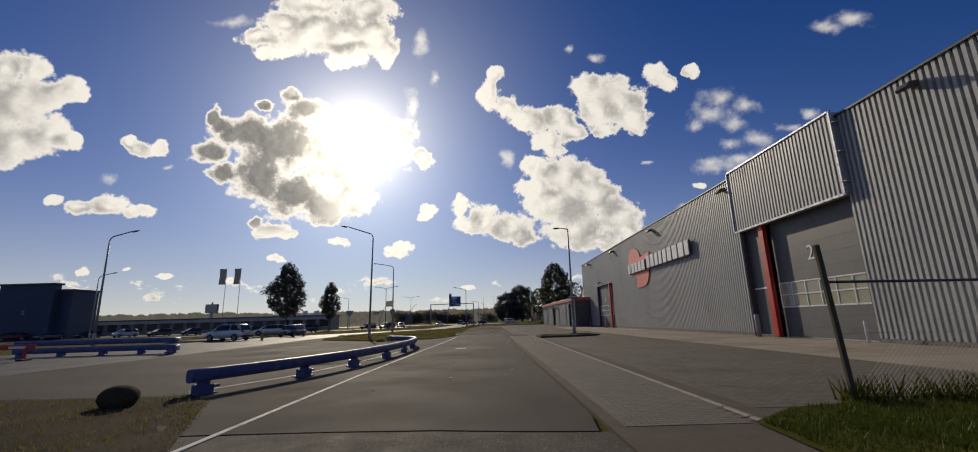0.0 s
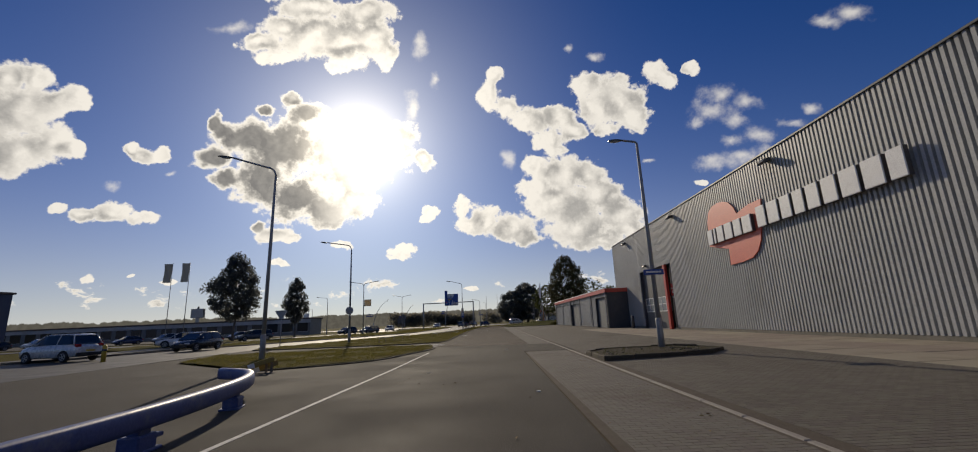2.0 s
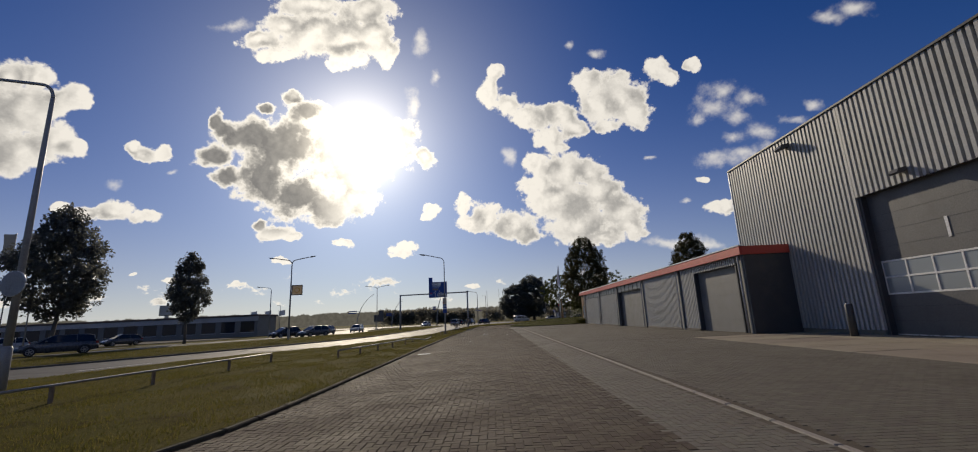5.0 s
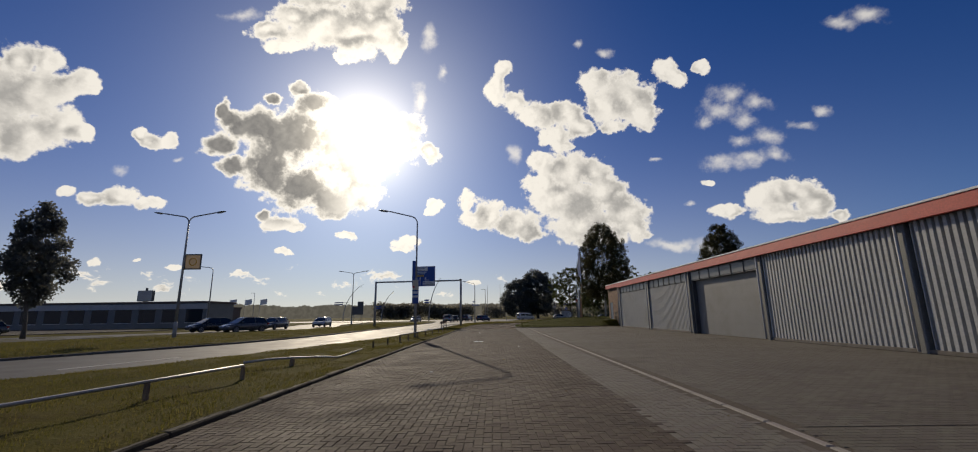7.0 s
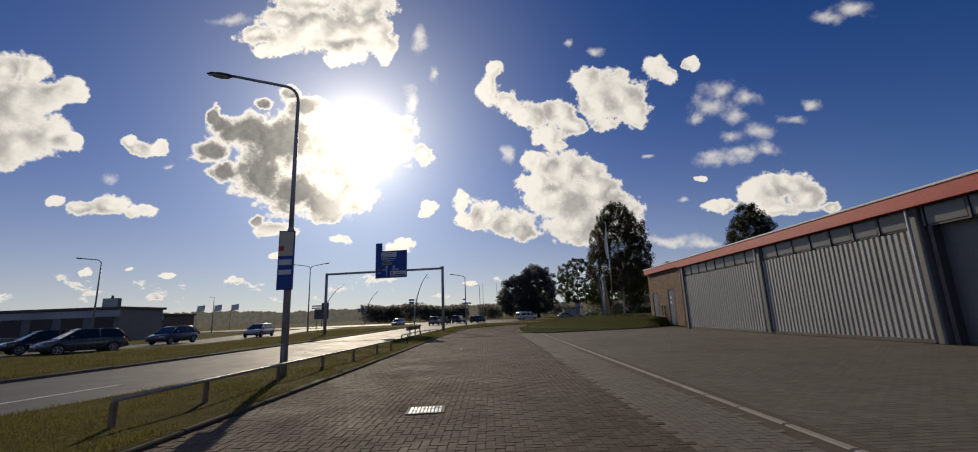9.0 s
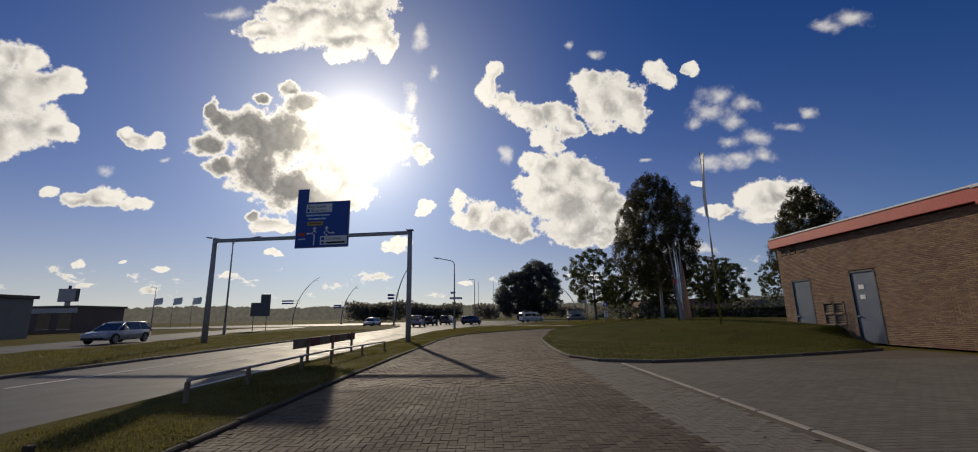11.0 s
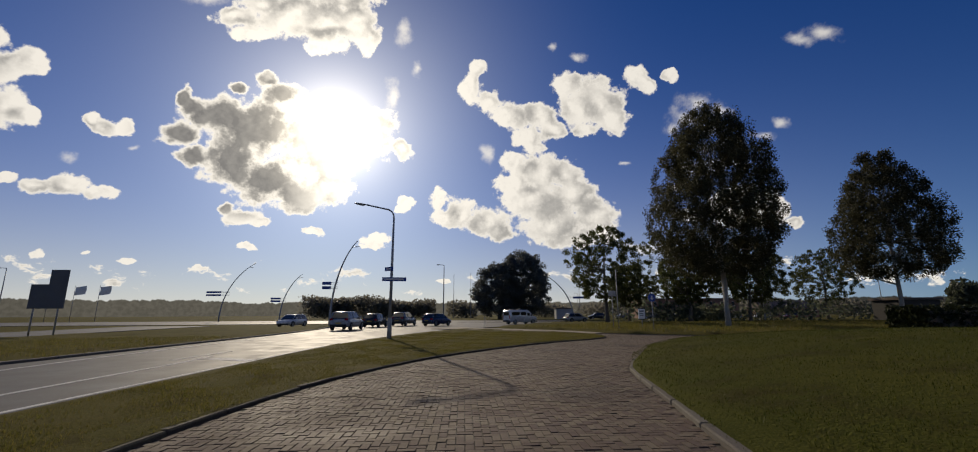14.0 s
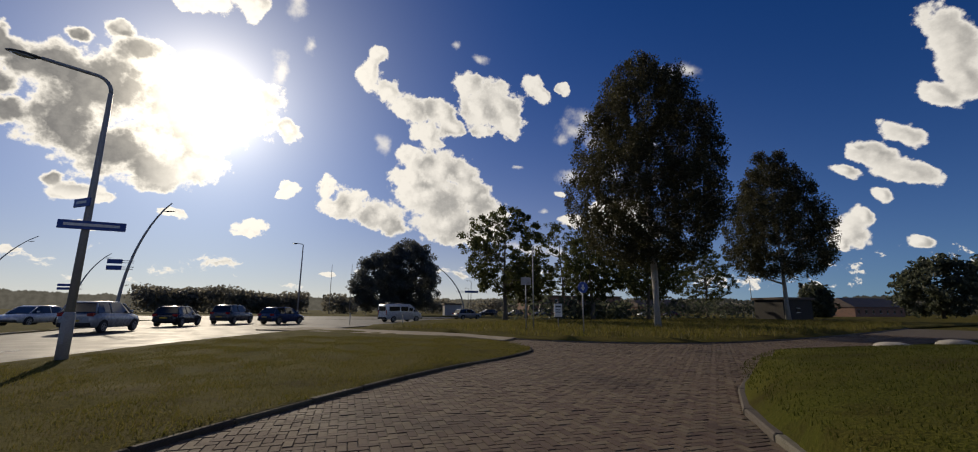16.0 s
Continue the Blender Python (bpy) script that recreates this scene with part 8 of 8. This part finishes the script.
block("dealer_hall", -150, -84.5, 89, 95, 9.6, NAVY, "dark blue box-shaped dealer building", 1, 6, (4.0, 2.0))
block("dealer_hall", -98, -87, 87.6, 89, 10.8, NAVY, "raised dark blue front of the dealer building", 1, 1, (0.5, 0.5))
block("showroom", -102, -70, 175, 185, 4.2, ROOFTILE, "low grey showroom with tall dark windows", 1, 9, (2.2, 3.0), band=0.9)
block("showroom", -150, -50, 140, 148, 4.2, DOORGREY, "long low hall with a pale roof band behind parked cars", 1, 24, (2.9, 2.4), band=1.0)
block("row_house", 58, 92, 262, 272, 6.0, WALLBRICK, "brick house row among trees", 2, 9)
block("row_house", 100, 120, 262, 270, 3.0, WALLBRICK, "low brick house among trees", 1, 6, flat=False)
block("row_house", 165, 190, 236, 246, 3.2, WALLBRICK, "low brick house with a pitched roof", 1, 7, flat=False)
block("container", 30, 35, 258, 261, 3.0, FARWALL, "pale box trailer at the far parking place", 1, 1, (0.1, 0.1))
shed = block("garden_shed", 66, 72, 183, 188, 3.2, surf("dark_boards", (0.03, 0.026, 0.022), (0.045, 0.04, 0.034), 2, 20, 0.8, bump=0.2), "dark boarded shed under the broad tree", 1, 1, (0.6, 0.6))
for x, y, z in ((-3.0, 300.0, 11.5), (4.0, 306.0, 12.5)):
    ms = thing("thin_mast", pose(x, y, 0), "thin tall mast far off", "mast")
    part("rod", Geo().tube([(0, 0, 0), (0, 0, z + 6)], [0.16, 0.08], 6), GALV, ms)


# ---- bricks, slabs and wall bricks ----
def brick_arrays(cx, cy, along_x, rs, L=0.2, W=0.1, gap=0.007, z=0.0, uneven=0.003, deep=0.03, tilt=0.008):
    """Corner points and faces of bricks lying flat: a top a little smaller than the foot."""
    n = len(cx)
    hl, hw = np.where(along_x, L, W) / 2 - gap / 2, np.where(along_x, W, L) / 2 - gap / 2
    zt = z + rs.normal(scale=uneven, size=n).clip(-2 * uneven, 2 * uneven)
    tx, ty = rs.normal(scale=tilt, size=n), rs.normal(scale=tilt, size=n)
    v = np.zeros((n, 8, 3))
    for k, (sx, sy) in enumerate(((-1, -1), (1, -1), (1, 1), (-1, 1))):
        v[:, k] = np.stack([cx + sx * (hl - 0.004), cy + sy * (hw - 0.004), zt + sx * hl * tx + sy * hw * ty], 1)
        v[:, 4 + k] = np.stack([cx + sx * hl, cy + sy * hw, zt - deep], 1)
    f = np.array([(0, 1, 2, 3), (0, 4, 5, 1), (1, 5, 6, 2), (2, 6, 7, 3), (3, 7, 4, 0)])
    faces = (np.arange(n)[:, None, None] * 8 + f[None]).reshape(-1, 4)
    return v.reshape(-1, 3), faces


def herringbone(x0, x1, y0, y1, W=0.1):
    """Centres of bricks in a square herringbone over a rectangle, and which of them lie along x."""
    nx, ny = int((x1 - x0) / W) + 2, int((y1 - y0) / W) + 2
    I, J = np.meshgrid(np.arange(nx), np.arange(ny))
    m = (I - J) % 4
    hx, hy = x0 + (I[m == 0] + 1.0) * W, y0 + (J[m == 0] + 0.5) * W
    vx, vy = x0 + (I[m == 3] + 0.5) * W, y0 + (J[m == 3] + 1.0) * W
    return np.concatenate([hx, vx]), np.concatenate([hy, vy]), np.concatenate([np.ones(len(hx), bool), np.zeros(len(vx), bool)])


rs = np.random.RandomState(77)
ROAD_POLY = [(-3.25, 45.2), (3.6, 43.4), (3.62, 90.0), (3.86, 111.5)] + [p for p in LAWN_L if (p[1] > 112.2 and p[0] < 3.4) or (114 < p[1] and p[0] < 34)] + [(34, 152.5)] + [p for p in NORTH[::-1] if p[0] < 34 and p[1] < 157] + [(9.0, 157.0)] + [p for p in EDGE_L[::-1] if p[1] < 152.0 and p[0] > -3.95 and p[1] > 51.0]


def strip_of(poly, cx, cy, margin):
    ok = inside(poly, cx, cy)
    for dx, dy in ((margin, 0), (-margin, 0), (0, margin), (0, -margin)):
        ok &= inside(poly, cx + dx, cy + dy)
    return ok


SINGLE = (-1.5, 1.0, 120.0, 122.4)
road_bricks = thing("brick_road", pose(0, 0, 0), "brown clay bricks of the service road in herringbone", "pavement", kind="structure")
bx, by_, al = herringbone(-4.0, 34.0, 43.0, 157.0)
ok = strip_of(ROAD_POLY, bx, by_, 0.09)
gutter = (bx > 2.35 + 0.004 * (by_ - 70)) & (by_ < 112.5)
ok &= ~((np.abs(bx + 0.5) < 0.3) & (np.abs(by_ - 87.0) < 0.28)) & ~((np.abs(bx + 2.7) < 0.3) & (np.abs(by_ - 65.3) < 0.25))
one = ok & (bx > SINGLE[0]) & (bx < SINGLE[1]) & (by_ > SINGLE[2]) & (by_ < SINGLE[3])
many = ok & ~one & ~gutter
for chosen, rough_, laid in ((many & (by_ < 108.0), 0.4, ROAD_PAVER), (many & (by_ >= 108.0), 1.0, PAVER)):
    tagged(part("laid_bricks", arrays("laid_bricks", *brick_arrays(bx[chosen], by_[chosen], al[chosen], rs, gap=0.004 + 0.003 * rough_, uneven=0.003 * rough_, tilt=0.008 * rough_), laid), laid, road_bricks, "worn brown paving bricks"), kind="stuff")
tagged(part("gutter_bricks", arrays("gutter_bricks", *brick_arrays(bx[ok & gutter], by_[ok & gutter], al[ok & gutter], rs, gap=0.004, uneven=0.0008, z=-0.004, tilt=0.003), STRIP_PAVER), STRIP_PAVER, road_bricks, "greyer bricks of the gutter strip"), kind="stuff")
v8, f8 = brick_arrays(np.zeros(1), np.zeros(1), np.ones(1, bool), np.random.RandomState(1), uneven=0.0005)
one_brick = arrays("brick", v8, f8, SINGLE_PAVER)
for x, y, a in zip(bx[one], by_[one], al[one]):
    ob = new("brick", one_brick)
    ob.parent = road_bricks
    ob.matrix_basis = pose(x, y, rs.uniform(-0.003, 0.003), rs.uniform(-0.6, 0.6), rs.uniform(-0.6, 0.6), 0 if a else 90)

# yard bricks: rows across, half a brick shifted
yard_bricks = thing("brick_yard", pose(0, 0, 0), "grey-brown bricks of the works yard in shifted rows", "pavement", kind="structure")


def rows_of(x0, x1, y0, y1, L=0.21, W=0.105):
    nx, ny = int((x1 - x0) / L) + 1, int((y1 - y0) / W)
    I, J = np.meshgrid(np.arange(nx), np.arange(ny))
    return (x0 + (I + 0.5 * (J % 2) + 0.25) * L).ravel(), (y0 + (J + 0.5) * W).ravel()


for x0, x1, y0, y1 in ((3.8, 10.2, 5.2, 69.0), (3.95, 13.6, 69.0, 111.3), (1.66, 3.42, 5.8, 37.9)):
    qx, qy = rows_of(x0 - 0.21, x1 + 0.21, y0, y1)
    left, right = np.maximum(qx - 0.105, x0 + 0.01), np.minimum(qx + 0.105, x1 - 0.01)
    keep = (right - left > 0.025) & ~inside(isle, qx, qy)
    qx, ql = (left + right) / 2, right - left
    keep &= ~((qy < 6.7) & (qx > 3.3))
    keep &= inside(yard, qx, qy)
    tagged(part("laid_bricks", arrays("laid_bricks", *brick_arrays(qx[keep], qy[keep], np.ones(keep.sum(), bool), rs, ql[keep], 0.105, gap=0.0025, uneven=0.0003, tilt=0.0014), STRIP_PAVER if x0 < 2 else YARD_PAVER), STRIP_PAVER if x0 < 2 else YARD_PAVER, yard_bricks, "grey-brown yard bricks"), kind="stuff")

# concrete slabs along the hall
apron = thing("concrete_apron", pose(0, 0, 0), "stained brownish concrete slabs along the hall", "pavement", kind="structure")
slab_mesh = Geo().box(-0.985, 0.985, -0.985, 0.985, -0.15, 0.0, 0.012).mesh("concrete_slab", CONCRETE)
y = -12.0
while y < 69.5:
    for k in range(3):
        ob = new("concrete_slab", slab_mesh)
        ob.parent = apron
        ob.matrix_basis = pose(11.22 + 1.995 * k, y, rs.uniform(-0.004, 0.006), rs.uniform(-0.1, 0.1), rs.uniform(-0.1, 0.1), 0)
    y += 1.995

# wall bricks of the low building's end
LB, HB, JB = 0.21, 0.05, 0.0125
wall_v, wall_f, near = [], [], []
for r in range(int((BZ - 0.42) / (HB + JB))):
    z = 0.01 + r * (HB + JB)
    n = int((BY1 - BY0) / (LB + 0.01)) + 1
    for k in range(n + 1):
        a = BY0 + (k - (0.5 if r % 2 else 0)) * (LB + 0.01)
        b = a + LB
        a, b = max(a, BY0 + 0.002), min(b, BY1)
        for o0, o1, oz0, oz1 in openings:
            if z + HB > oz0 and z < oz1:
                if a >= o0 and b <= o1:
                    a = b = 0
                elif a < o0 < b:
                    b = o0
                elif a < o1 < b:
                    a = o1
        if b - a < 0.03:
            continue
        if 118.7 < a < 119.4 and z < 2.6 and b - a > LB - 0.005 and len(near) < 300:
            near.append(((a + b) / 2, z))
            continue
        base = len(wall_v)
        x0 = BX + rs.uniform(-0.002, 0.002)
        wall_v += [(x0, a, z), (x0, b, z), (x0, b, z + HB), (x0, a, z + HB), (BX + 0.12, a, z), (BX + 0.12, b, z), (BX + 0.12, b, z + HB), (BX + 0.12, a, z + HB)]
        wall_f += [(base, base + 3, base + 2, base + 1), (base, base + 1, base + 5, base + 4), (base + 1, base + 2, base + 6, base + 5), (base + 2, base + 3, base + 7, base + 6), (base + 3, base, base + 4, base + 7)]
backing = bpy.data.objects["brick_backing"]
tagged(part("wall_bricks", arrays("wall_bricks", np.array(wall_v), np.array(wall_f), WALLBRICK), WALLBRICK, low, "red-brown facing bricks"), kind="stuff")
wb_mesh = Geo().box(-0.06, 0.06, -LB / 2, LB / 2, 0, HB, 0.003).mesh("brick", surf("single_wall_brick", (0.24, 0.135, 0.085), (0.31, 0.19, 0.125), 0.8, 60, 0.85, bump=0.4, grain=0.003, varied=0.22))
for a, z in near:
    ob = new("brick", wb_mesh)
    ob.parent = backing
    ob.matrix_basis = pose(BX + 0.06 + rs.uniform(-0.002, 0.002), a, z)
